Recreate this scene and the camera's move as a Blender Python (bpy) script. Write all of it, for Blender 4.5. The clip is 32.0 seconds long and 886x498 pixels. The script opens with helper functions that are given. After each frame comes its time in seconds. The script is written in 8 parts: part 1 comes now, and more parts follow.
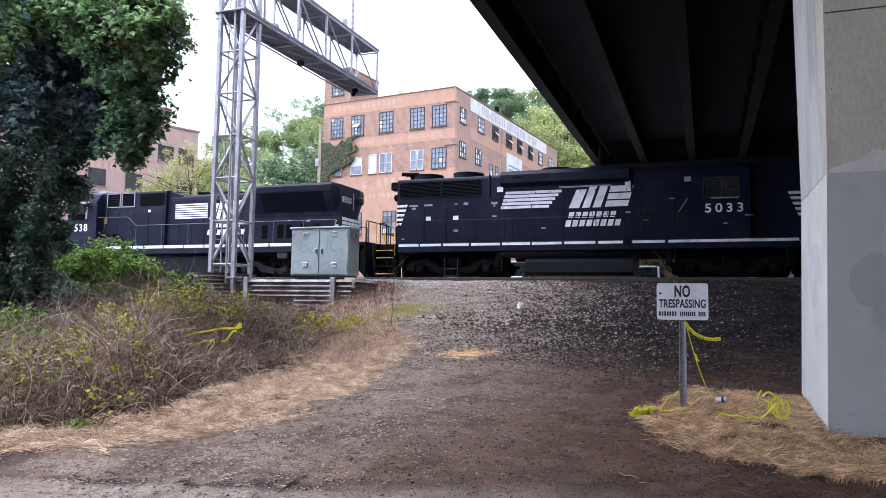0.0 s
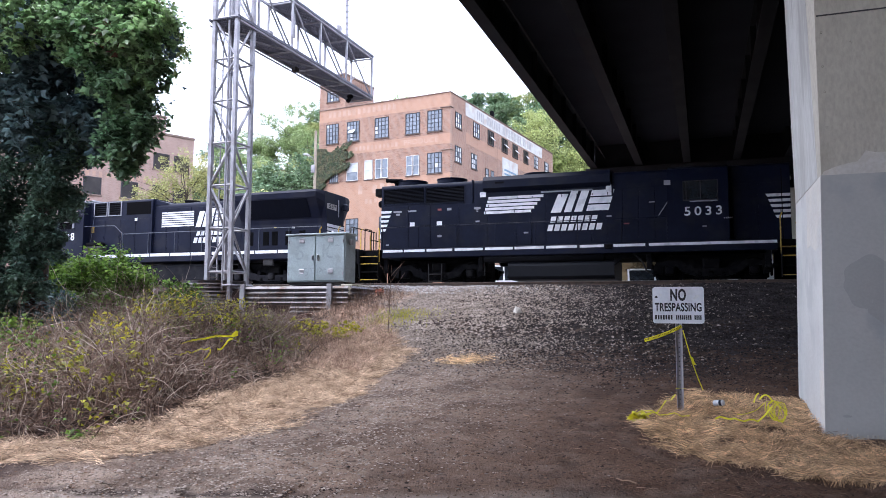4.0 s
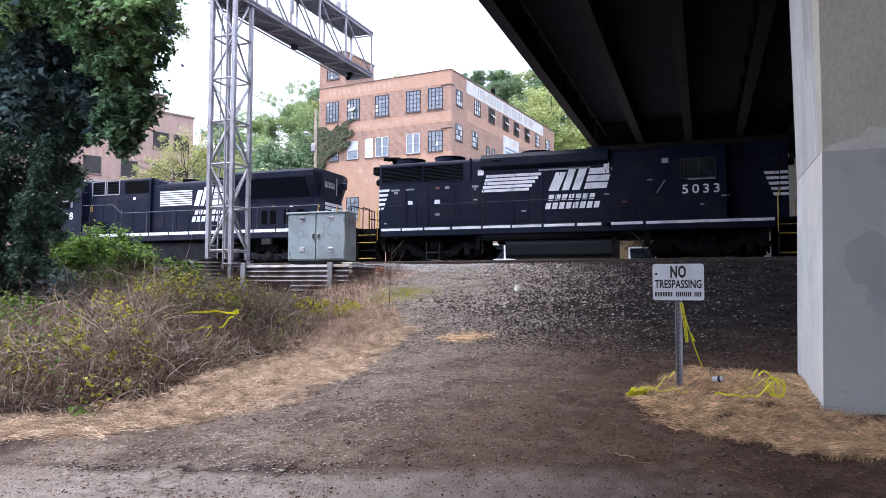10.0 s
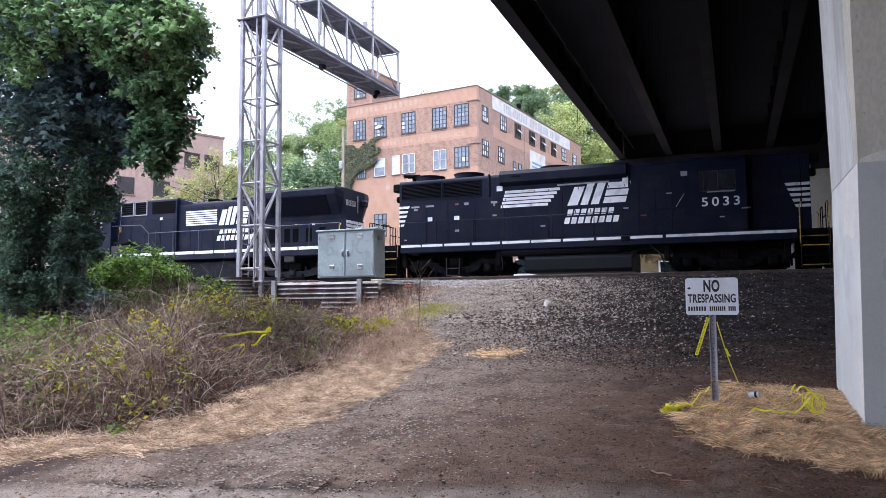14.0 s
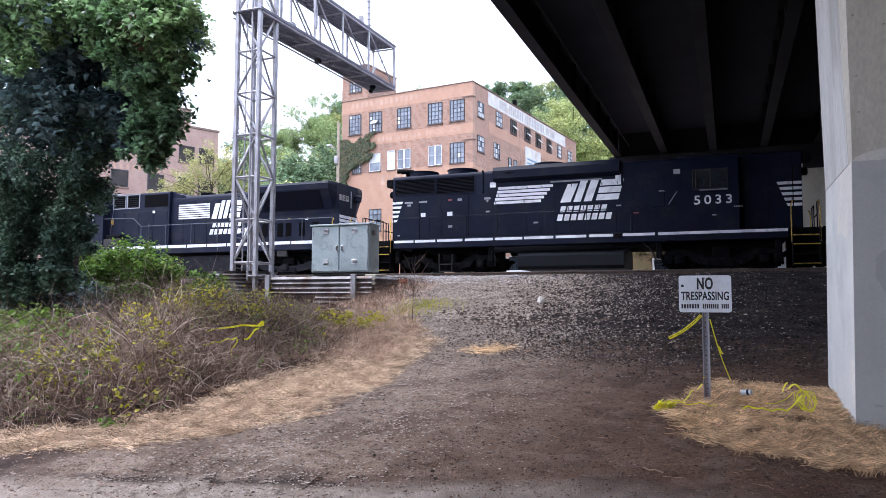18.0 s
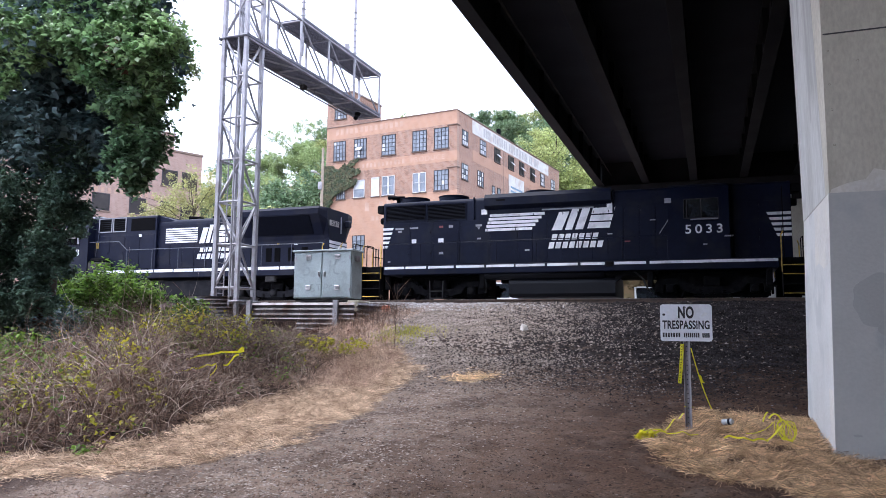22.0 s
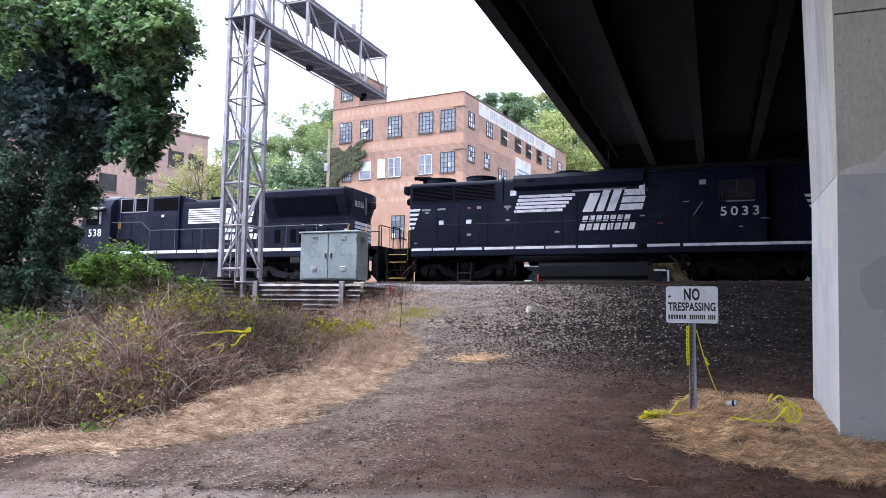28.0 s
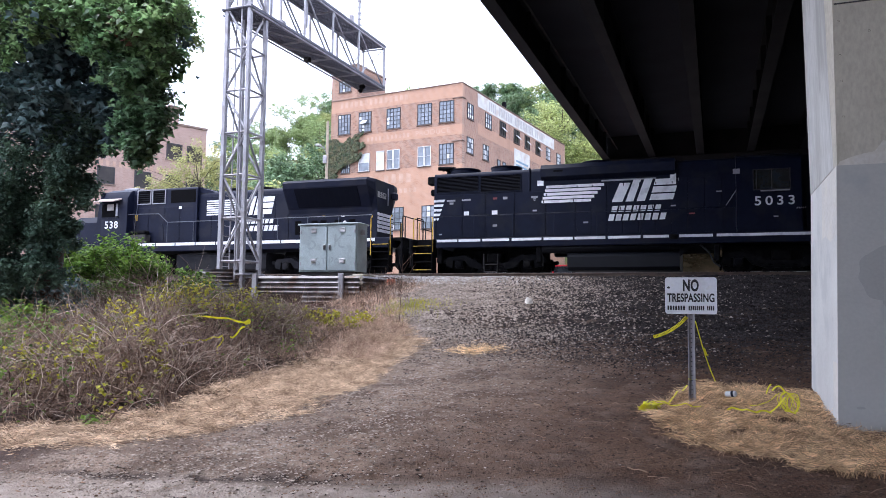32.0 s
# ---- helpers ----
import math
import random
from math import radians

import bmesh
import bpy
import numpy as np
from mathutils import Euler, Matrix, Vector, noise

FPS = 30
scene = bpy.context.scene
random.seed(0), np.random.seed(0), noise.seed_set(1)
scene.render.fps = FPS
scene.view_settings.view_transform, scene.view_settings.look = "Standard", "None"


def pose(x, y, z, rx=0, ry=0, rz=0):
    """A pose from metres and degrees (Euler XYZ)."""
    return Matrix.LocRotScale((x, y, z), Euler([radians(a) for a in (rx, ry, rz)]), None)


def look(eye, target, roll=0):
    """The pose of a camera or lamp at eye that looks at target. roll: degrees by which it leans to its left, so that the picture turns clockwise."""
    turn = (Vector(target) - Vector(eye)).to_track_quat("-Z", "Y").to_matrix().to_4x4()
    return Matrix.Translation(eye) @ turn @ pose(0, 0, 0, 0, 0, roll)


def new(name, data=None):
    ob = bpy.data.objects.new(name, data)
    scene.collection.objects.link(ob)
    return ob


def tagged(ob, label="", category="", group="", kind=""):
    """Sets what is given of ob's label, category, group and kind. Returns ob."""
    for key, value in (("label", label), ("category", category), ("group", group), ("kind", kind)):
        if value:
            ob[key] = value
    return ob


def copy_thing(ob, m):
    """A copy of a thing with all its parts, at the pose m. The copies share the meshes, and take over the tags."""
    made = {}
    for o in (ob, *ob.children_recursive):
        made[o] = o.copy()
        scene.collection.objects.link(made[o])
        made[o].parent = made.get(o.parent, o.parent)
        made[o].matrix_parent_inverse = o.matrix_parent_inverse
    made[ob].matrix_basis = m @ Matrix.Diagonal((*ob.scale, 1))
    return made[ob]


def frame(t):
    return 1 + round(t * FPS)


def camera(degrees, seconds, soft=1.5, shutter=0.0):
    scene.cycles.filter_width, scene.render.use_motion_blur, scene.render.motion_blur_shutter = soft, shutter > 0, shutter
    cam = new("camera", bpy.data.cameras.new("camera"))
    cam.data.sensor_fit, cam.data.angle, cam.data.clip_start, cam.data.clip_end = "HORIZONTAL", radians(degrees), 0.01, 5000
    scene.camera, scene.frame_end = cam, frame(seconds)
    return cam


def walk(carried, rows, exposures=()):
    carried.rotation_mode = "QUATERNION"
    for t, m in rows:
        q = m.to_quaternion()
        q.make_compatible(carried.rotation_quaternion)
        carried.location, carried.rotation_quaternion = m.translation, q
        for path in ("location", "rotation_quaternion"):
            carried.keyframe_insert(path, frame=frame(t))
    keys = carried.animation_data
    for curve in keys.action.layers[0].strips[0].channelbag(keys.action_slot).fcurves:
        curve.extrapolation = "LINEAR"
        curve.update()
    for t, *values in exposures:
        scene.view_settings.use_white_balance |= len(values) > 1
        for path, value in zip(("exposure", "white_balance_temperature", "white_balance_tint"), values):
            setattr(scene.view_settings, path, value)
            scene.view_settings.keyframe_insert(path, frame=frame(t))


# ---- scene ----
cam = camera(63.2, 32.0, 0.55)
walk(cam, [
    (0, pose(-0.000, -0.000, 1.600, 94.60, -0.85, 20.00)),
    (0.5, pose(0.002, 0.001, 1.595, 94.41, -0.57, 20.06)),
    (1, pose(0.003, 0.007, 1.603, 94.56, -0.35, 20.08)),
    (1.5, pose(-0.002, -0.009, 1.598, 94.67, -0.23, 20.13)),
    (2, pose(-0.001, 0.000, 1.601, 94.72, -0.20, 20.02)),
    (2.5, pose(0.004, -0.004, 1.600, 94.72, -0.18, 19.87)),
    (3, pose(0.004, 0.013, 1.608, 94.88, -0.23, 19.71)),
    (3.5, pose(0.007, 0.001, 1.611, 95.14, -0.25, 19.82)),
    (5.5, pose(0.029, 0.051, 1.626, 94.14, -0.19, 19.65)),
    (6, pose(0.013, 0.000, 1.614, 95.23, -0.28, 19.44)),
    (6.5, pose(0.027, 0.012, 1.602, 95.24, -0.70, 18.57)),
    (7, pose(0.016, -0.004, 1.605, 95.17, -0.39, 18.87)),
    (7.5, pose(0.028, 0.022, 1.592, 94.73, 0.02, 19.27)),
    (8, pose(0.017, 0.017, 1.604, 93.60, 0.02, 19.28)),
    (8.5, pose(0.022, 0.017, 1.594, 93.22, 0.04, 19.53)),
    (9, pose(0.031, 0.032, 1.605, 93.10, -0.22, 19.63)),
    (9.5, pose(0.022, 0.013, 1.595, 93.30, -0.17, 19.81)),
    (10, pose(0.022, 0.021, 1.600, 93.29, -0.13, 19.89)),
    (10.5, pose(0.012, 0.002, 1.611, 94.00, 0.19, 20.65)),
    (11, pose(0.011, 0.009, 1.606, 93.69, 0.39, 20.74)),
    (11.5, pose(0.016, 0.006, 1.610, 94.16, 0.45, 20.55)),
    (12, pose(0.008, -0.008, 1.605, 94.53, 0.43, 21.10)),
    (12.5, pose(0.003, -0.017, 1.609, 94.55, 0.29, 21.37)),
    (13, pose(0.010, -0.007, 1.603, 94.67, 0.36, 21.61)),
    (13.5, pose(0.010, -0.011, 1.607, 94.86, 0.33, 21.95)),
    (14, pose(0.001, -0.018, 1.613, 94.52, 0.38, 22.10)),
    (14.5, pose(0.010, -0.004, 1.584, 94.15, 0.04, 21.27)),
    (16.5, pose(0.001, -0.004, 1.596, 94.30, -0.31, 21.39)),
    (17, pose(-0.003, -0.002, 1.598, 94.08, -0.25, 21.67)),
    (17.5, pose(-0.001, -0.005, 1.603, 94.13, -0.14, 21.74)),
    (18, pose(0.002, 0.004, 1.608, 94.19, -0.09, 21.64)),
    (18.5, pose(-0.000, -0.001, 1.603, 94.53, -0.10, 21.61)),
    (19, pose(-0.003, -0.017, 1.603, 94.76, -0.23, 21.94)),
    (19.5, pose(0.002, 0.001, 1.605, 94.85, -0.04, 21.72)),
    (20, pose(0.008, 0.019, 1.625, 95.02, -0.03, 21.64)),
    (20.5, pose(0.003, -0.013, 1.610, 96.79, -1.46, 20.67)),
    (21, pose(0.006, -0.006, 1.590, 97.85, -1.82, 19.53)),
    (21.5, pose(0.008, -0.008, 1.580, 96.55, -1.35, 19.58)),
    (22, pose(0.007, 0.005, 1.607, 96.34, -0.50, 20.27)),
    (22.5, pose(0.009, -0.009, 1.590, 96.20, -0.85, 20.37)),
    (23, pose(0.003, -0.003, 1.592, 95.23, -1.52, 20.77)),
    (23.5, pose(0.005, -0.007, 1.587, 95.51, -1.47, 20.55)),
    (24, pose(0.006, 0.002, 1.598, 95.56, -1.28, 20.43)),
    (24.5, pose(-0.001, -0.016, 1.589, 95.82, -1.26, 20.65)),
    (25, pose(0.005, 0.002, 1.594, 95.55, -1.27, 20.86)),
    (25.5, pose(0.001, -0.009, 1.575, 95.54, -1.46, 20.69)),
    (27.5, pose(0.004, 0.001, 1.594, 94.96, -0.96, 20.82)),
    (28, pose(0.007, 0.001, 1.590, 94.94, -0.77, 20.72)),
    (28.5, pose(0.004, -0.008, 1.581, 95.01, -0.80, 20.70)),
    (29, pose(0.009, -0.000, 1.590, 94.91, -0.56, 20.66)),
    (29.5, pose(0.002, -0.006, 1.589, 94.87, -0.66, 20.59)),
    (30, pose(0.008, 0.004, 1.590, 95.08, -0.76, 20.66)),
    (30.5, pose(0.009, -0.006, 1.598, 95.19, -0.77, 20.71)),
    (31, pose(0.004, -0.002, 1.586, 94.68, -0.86, 20.83)),
    (31.5, pose(0.013, 0.012, 1.591, 94.38, -0.57, 20.72)),
    (32, pose(0.006, 0.006, 1.589, 94.29, -0.61, 20.66)),
], [(0, 1.41, 5720, 14), (32, 1.41, 5720, 14)])
# how far the train has rolled along the track since the start, in metres
ROLL = [
    (0, 0.000), (0.5, -0.045), (1, -0.106), (1.5, -0.179), (2, -0.261), (2.5, -0.340),
    (3, -0.410), (3.5, -0.477), (5.5, -0.583), (6, -0.580), (6.5, -0.583), (7, -0.580),
    (7.5, -0.578), (8, -0.577), (8.5, -0.583), (9, -0.595), (9.5, -0.614), (10, -0.646),
    (10.5, -0.692), (11, -0.746), (11.5, -0.801), (12, -0.849), (12.5, -0.891), (13, -0.929),
    (13.5, -0.963), (14, -0.993), (14.5, -1.023), (16.5, -1.108), (17, -1.096), (17.5, -1.081),
    (18, -1.062), (18.5, -1.041), (19, -1.013), (19.5, -0.978), (20, -0.941), (20.5, -0.902),
    (21, -0.854), (21.5, -0.796), (22, -0.735), (22.5, -0.666), (23, -0.594), (23.5, -0.525),
    (24, -0.449), (24.5, -0.376), (25, -0.306), (25.5, -0.230), (27.5, 0.080), (28, 0.180),
    (28.5, 0.282), (29, 0.396), (29.5, 0.522), (30, 0.652), (30.5, 0.793), (31, 0.952),
    (31.5, 1.116), (32, 1.287),
]

# ---- light: a bright overcast sky, soft sun from the open side ----
world = bpy.data.worlds.new("sky")
scene.world = world
world.use_nodes = True
wn, wl = world.node_tree.nodes, world.node_tree.links
sky = wn.new("ShaderNodeTexSky")
sky.sky_type, sky.sun_disc = "NISHITA", False
sky.sun_elevation, sky.sun_rotation = radians(65), radians(-121)
sky.air_density, sky.dust_density, sky.ozone_density = 1.0, 4.0, 1.0
cloud = wn.new("ShaderNodeMix")
cloud.data_type = "RGBA"
cloud.inputs["Factor"].default_value = 0.88
cloud.inputs["B"].default_value = (13.0, 13.4, 15.0, 1)
wl.new(sky.outputs[0], cloud.inputs["A"])
wl.new(cloud.outputs["Result"], wn["Background"].inputs["Color"])
wn["Background"].inputs["Strength"].default_value = 0.088
sun = new("sun", bpy.data.lights.new("sun", "SUN"))
sun.data.energy, sun.data.angle, sun.data.color = 1.5, radians(28), (1.0, 0.94, 0.86)
sun.matrix_world = look((-20, -12, 50), (0, 0, 0))


# ---- materials ----
def mat(name, col, col2=None, rough=0.7, metal=0.0, scale=3.0, fine=40.0, bump=0.15, amount=0.5, stain=None,
        stain_amount=0.5, stain_scale=0.8, rand=0.0, island=0.0, spec=0.5, stretch=(1, 1, 1), two=False, trans=0.0):
    m = bpy.data.materials.new(name)
    m.use_nodes = True
    n, l = m.node_tree.nodes, m.node_tree.links
    b = n["Principled BSDF"]
    b.inputs["Roughness"].default_value, b.inputs["Metallic"].default_value = rough, metal
    b.inputs["Specular IOR Level"].default_value = spec
    tc, mp = n.new("ShaderNodeTexCoord"), n.new("ShaderNodeMapping")
    mp.inputs["Scale"].default_value = stretch
    l.new(tc.outputs["Object"], mp.inputs["Vector"])

    def nz(sc, detail=4.0, lo=0.35, hi=0.65):
        t = n.new("ShaderNodeTexNoise")
        t.inputs["Scale"].default_value, t.inputs["Detail"].default_value = sc, detail
        l.new(mp.outputs[0], t.inputs["Vector"])
        r = n.new("ShaderNodeMapRange")
        r.inputs["From Min"].default_value, r.inputs["From Max"].default_value = lo, hi
        l.new(t.outputs["Fac"], r.inputs["Value"])
        return t, r

    def mix(fac, a, bb, blend="MIX"):
        x = n.new("ShaderNodeMix")
        x.data_type, x.blend_type = "RGBA", blend
        for key, v in (("Factor", fac), ("A", a), ("B", bb)):
            s = x.inputs[key]
            if isinstance(v, (int, float)):
                s.default_value = v
            elif isinstance(v, tuple):
                s.default_value = (*v, 1)
            else:
                l.new(v, s)
        return x.outputs["Result"]

    t1, r1 = nz(scale)
    t2, r2 = nz(fine, 6.0)
    c = mix(r1.outputs[0], col, col2 or tuple(v * (1 - 0.45 * amount) for v in col))
    c = mix(0.35 * amount, c, mix(r2.outputs[0], (0.25, 0.25, 0.25), (0.75, 0.75, 0.75)), "OVERLAY")
    if stain:
        t3, r3 = nz(stain_scale, 5.0, 0.52, 0.62)
        s = n.new("ShaderNodeMath")
        s.operation = "MULTIPLY"
        s.inputs[1].default_value = stain_amount
        l.new(r3.outputs[0], s.inputs[0])
        c = mix(s.outputs[0], c, stain)
    if rand or island:
        if rand:
            src = n.new("ShaderNodeObjectInfo").outputs["Random"]
        else:
            src = n.new("ShaderNodeNewGeometry").outputs["Random Per Island"]
        hs, rg = n.new("ShaderNodeHueSaturation"), n.new("ShaderNodeMapRange")
        a = rand or island
        rg.inputs["To Min"].default_value, rg.inputs["To Max"].default_value = 1 - a, 1 + a
        l.new(src, rg.inputs["Value"])
        l.new(rg.outputs[0], hs.inputs["Value"])
        l.new(c, hs.inputs["Color"])
        c = hs.outputs["Color"]
    l.new(c, b.inputs["Base Color"])
    if bump:
        bp = n.new("ShaderNodeBump")
        bp.inputs["Strength"].default_value, bp.inputs["Distance"].default_value = bump, 0.02
        l.new(t2.outputs["Fac"], bp.inputs["Height"])
        l.new(bp.outputs[0], b.inputs["Normal"])
    if trans:
        b.inputs["Transmission Weight"].default_value = 0.0
        td, ad = n.new("ShaderNodeBsdfTranslucent"), n.new("ShaderNodeMixShader")
        l.new(c, td.inputs["Color"])
        ad.inputs[0].default_value = trans
        l.new(b.outputs[0], ad.inputs[1])
        l.new(td.outputs[0], ad.inputs[2])
        l.new(ad.outputs[0], n["Material Output"].inputs["Surface"])
    return m


def brick_mat(name, c1, c2, mortar, face="XZ", paint=None, paint_amount=0.6):
    """Courses of brick 0.21 by 0.075 m, on walls too far off to build each brick."""
    m = mat(name, c1, c2, rough=0.9, scale=0.7, fine=14, bump=0.1)
    n, l = m.node_tree.nodes, m.node_tree.links
    b = n["Principled BSDF"]
    tc = n.new("ShaderNodeTexCoord")
    sp, cb = n.new("ShaderNodeSeparateXYZ"), n.new("ShaderNodeCombineXYZ")
    l.new(tc.outputs["Object"], sp.inputs[0])
    l.new(sp.outputs[face[0]], cb.inputs[0])
    l.new(sp.outputs["Z"], cb.inputs[1])
    t = n.new("ShaderNodeTexBrick")
    t.inputs["Scale"].default_value = 1.0
    t.inputs["Brick Width"].default_value, t.inputs["Row Height"].default_value = 0.25, 0.10
    t.inputs["Mortar Size"].default_value = 0.013
    t.inputs["Color1"].default_value, t.inputs["Color2"].default_value = (*c1, 1), (*c2, 1)
    t.inputs["Mortar"].default_value = (*mortar, 1)
    l.new(cb.outputs[0], t.inputs["Vector"])
    old = b.inputs["Base Color"].links[0].from_socket
    x = n.new("ShaderNodeMix")
    x.data_type, x.blend_type = "RGBA", "MIX"
    x.inputs["Factor"].default_value = 0.72
    l.new(old, x.inputs["A"])
    l.new(t.outputs["Color"], x.inputs["B"])
    out = x.outputs["Result"]
    if paint:
        no, mr = n.new("ShaderNodeTexNoise"), n.new("ShaderNodeMapRange")
        no.inputs["Scale"].default_value, no.inputs["Detail"].default_value = 1.3, 8
        l.new(tc.outputs["Object"], no.inputs["Vector"])
        mr.inputs["From Min"].default_value, mr.inputs["From Max"].default_value = 0.3, 0.7
        mr.inputs["To Min"].default_value, mr.inputs["To Max"].default_value = paint_amount - 0.3, paint_amount + 0.3
        l.new(no.outputs["Fac"], mr.inputs["Value"])
        y = n.new("ShaderNodeMix")
        y.data_type = "RGBA"
        l.new(mr.outputs[0], y.inputs["Factor"])
        l.new(out, y.inputs["A"])
        y.inputs["B"].default_value = (*paint, 1)
        out = y.outputs["Result"]
    l.new(out, b.inputs["Base Color"])
    return m


NAVY = mat("navy_black_paint", (0.0031, 0.0050, 0.0155), (0.0054, 0.0078, 0.0205), rough=0.5, spec=0.12, scale=1.2, fine=9, bump=0.04, stain=(0.018, 0.018, 0.021), stain_amount=0.35, stain_scale=1.5)
NAVY2 = mat("faded_navy_paint", (0.0038, 0.0056, 0.0165), (0.0062, 0.0085, 0.0225), rough=0.55, spec=0.16, scale=0.9, fine=9, bump=0.04, stain=(0.024, 0.023, 0.028), stain_amount=0.35, stain_scale=1.2)
TANKBLACK = mat("oily_black_tank_steel", (0.0019, 0.0025, 0.0052), (0.0032, 0.0038, 0.0068), rough=0.42, spec=0.22, scale=1.6, fine=12, bump=0.05, stain=(0.007, 0.007, 0.009), stain_amount=0.3, stain_scale=2)
UNDER = mat("grimy_black_steel", (0.0028, 0.0029, 0.0040), (0.006, 0.0058, 0.0065), rough=0.85, spec=0.08, scale=5, fine=30, bump=0.3, stain=(0.014, 0.013, 0.0125), stain_amount=0.5, stain_scale=2.5)
UNDER3 = mat("dusty_dark_truck_steel", (0.008, 0.008, 0.011), (0.016, 0.0155, 0.0185), rough=0.85, spec=0.2, scale=4, fine=30, bump=0.3, stain=(0.030, 0.027, 0.025), stain_amount=0.4, stain_scale=2.5)
UNDER2 = mat("dusty_grey_steel", (0.016, 0.015, 0.016), (0.034, 0.031, 0.030), rough=0.85, scale=4, fine=30, bump=0.3, stain=(0.10, 0.08, 0.06), stain_amount=0.4, stain_scale=2)
GRILLE = mat("black_grille", (0.003, 0.003, 0.004), rough=0.9, bump=0, spec=0.08)
DARKWIN = mat("dark_dusty_glass", (0.020, 0.018, 0.018), (0.05, 0.042, 0.038), rough=0.3, scale=0.8, bump=0.02, spec=0.25)
RADSCREEN = mat("black_radiator_screen", (0.0032, 0.0040, 0.0095), rough=0.8, bump=0.05, spec=0.1)
SLAT = mat("dark_slat", (0.0034, 0.0042, 0.008), rough=0.7, bump=0.05, spec=0.1)
WHITE = mat("white_decal", (0.78, 0.78, 0.80), (0.66, 0.66, 0.69), rough=0.5, scale=2, fine=25, bump=0.0, stain=(0.30, 0.30, 0.33), stain_amount=0.35, stain_scale=3)
GREYDECAL = mat("grey_decal", (0.30, 0.30, 0.33), rough=0.6, bump=0)
REDDECAL = mat("red_decal", (0.22, 0.05, 0.05), rough=0.6, bump=0)
YELLOWPAINT = mat("yellow_rail_paint", (0.62, 0.40, 0.03), (0.42, 0.28, 0.03), rough=0.5, fine=30, bump=0.05, stain=(0.08, 0.05, 0.03), stain_amount=0.6, stain_scale=6)
STEELRAIL = mat("rusty_rail", (0.055, 0.038, 0.030), (0.095, 0.062, 0.045), rough=0.75, scale=6, fine=60, bump=0.2)
RAILTOP = mat("worn_rail_head", (0.22, 0.20, 0.19), (0.32, 0.30, 0.28), rough=0.35, metal=0.8, scale=8, bump=0.05)
TIE = mat("old_tie_wood", (0.060, 0.046, 0.038), (0.12, 0.10, 0.085), rough=0.95, scale=5, fine=50, bump=0.5, rand=0.25, stretch=(1, 0.2, 1))
GALV = mat("galvanised_steel", (0.40, 0.39, 0.41), (0.31, 0.30, 0.32), rough=0.55, metal=0.35, scale=3, fine=30, bump=0.06, stain=(0.18, 0.15, 0.14), stain_amount=0.4, stain_scale=2.5)
DARKGALV = mat("dull_galvanised_grating", (0.11, 0.108, 0.13), (0.155, 0.15, 0.175), rough=0.7, metal=0.3, bump=0.05)
CORR = mat("weathered_corrugated_steel", (0.25, 0.24, 0.25), (0.12, 0.11, 0.11), rough=0.5, metal=0.6, scale=2.5, fine=25, bump=0.12, stain=(0.10, 0.065, 0.045), stain_amount=0.75, stain_scale=2.2)
CABINET = mat("grey_green_cabinet_paint", (0.38, 0.445, 0.455), (0.33, 0.39, 0.40), rough=0.55, scale=1.5, fine=30, bump=0.05, stain=(0.25, 0.28, 0.28), stain_amount=0.5, stain_scale=2.5)
RAILPAINT = mat("blue_grey_handrail", (0.055, 0.065, 0.09), rough=0.5, bump=0)
PANEDULL = mat("dull_pale_panel", (0.36, 0.34, 0.32), (0.28, 0.26, 0.25), rough=0.7, bump=0.02)
GRAFFITI = mat("faded_spray_paint", (0.285, 0.328, 0.335), (0.33, 0.385, 0.392), rough=0.8, scale=9, bump=0)
CONC = mat("weathered_concrete", (0.56, 0.52, 0.42), (0.475, 0.44, 0.355), rough=0.9, scale=1.1, fine=35, bump=0.22, stain=(0.38, 0.345, 0.27), stain_amount=0.55, stain_scale=0.9, stretch=(1, 1, 0.45))
CONCPAINT = mat("patchy_grey_masonry_paint", (0.48, 0.475, 0.44), (0.43, 0.425, 0.395), rough=0.75, amount=0.15, scale=0.9, fine=30, bump=0.12, stain=(0.33, 0.335, 0.34), stain_amount=0.6, stain_scale=1.5)
PAINTPALE = mat("pale_masonry_paint", (0.68, 0.64, 0.55), (0.58, 0.555, 0.50), rough=0.75, scale=2, fine=30, bump=0.1)
DARKCONC = mat("dark_grey_concrete", (0.10, 0.098, 0.095), (0.07, 0.068, 0.067), rough=0.95, scale=0.9, bump=0.15)
# near-black tones put the shade under the bridge into the colour
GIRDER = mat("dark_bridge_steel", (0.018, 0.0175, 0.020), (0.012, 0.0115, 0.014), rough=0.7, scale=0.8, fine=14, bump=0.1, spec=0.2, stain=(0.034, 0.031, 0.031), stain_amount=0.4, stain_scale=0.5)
DECK = mat("near_black_concrete", (0.021, 0.022, 0.031), (0.015, 0.016, 0.024), rough=0.95, scale=0.7, bump=0.15)
SIGNWHITE = mat("reflective_sign_white", (0.72, 0.73, 0.75), (0.66, 0.67, 0.70), rough=0.45, scale=4, fine=40, bump=0.03, stain=(0.5, 0.49, 0.47), stain_amount=0.4, stain_scale=6)
BLACKINK = mat("black_sign_ink", (0.012, 0.012, 0.014), rough=0.5, bump=0)
TAPE = mat("yellow_caution_tape", (0.84, 0.80, 0.015), (0.74, 0.68, 0.015), rough=0.45, scale=9, bump=0.0, trans=0.3)
SILL = mat("dark_stained_sill", (0.085, 0.062, 0.054), (0.13, 0.095, 0.08), rough=0.9, scale=3, bump=0.1)
GLASS = mat("dull_window_glass", (0.125, 0.148, 0.175), (0.21, 0.24, 0.28), rough=0.12, scale=0.9, fine=3, bump=0.02, spec=0.8)
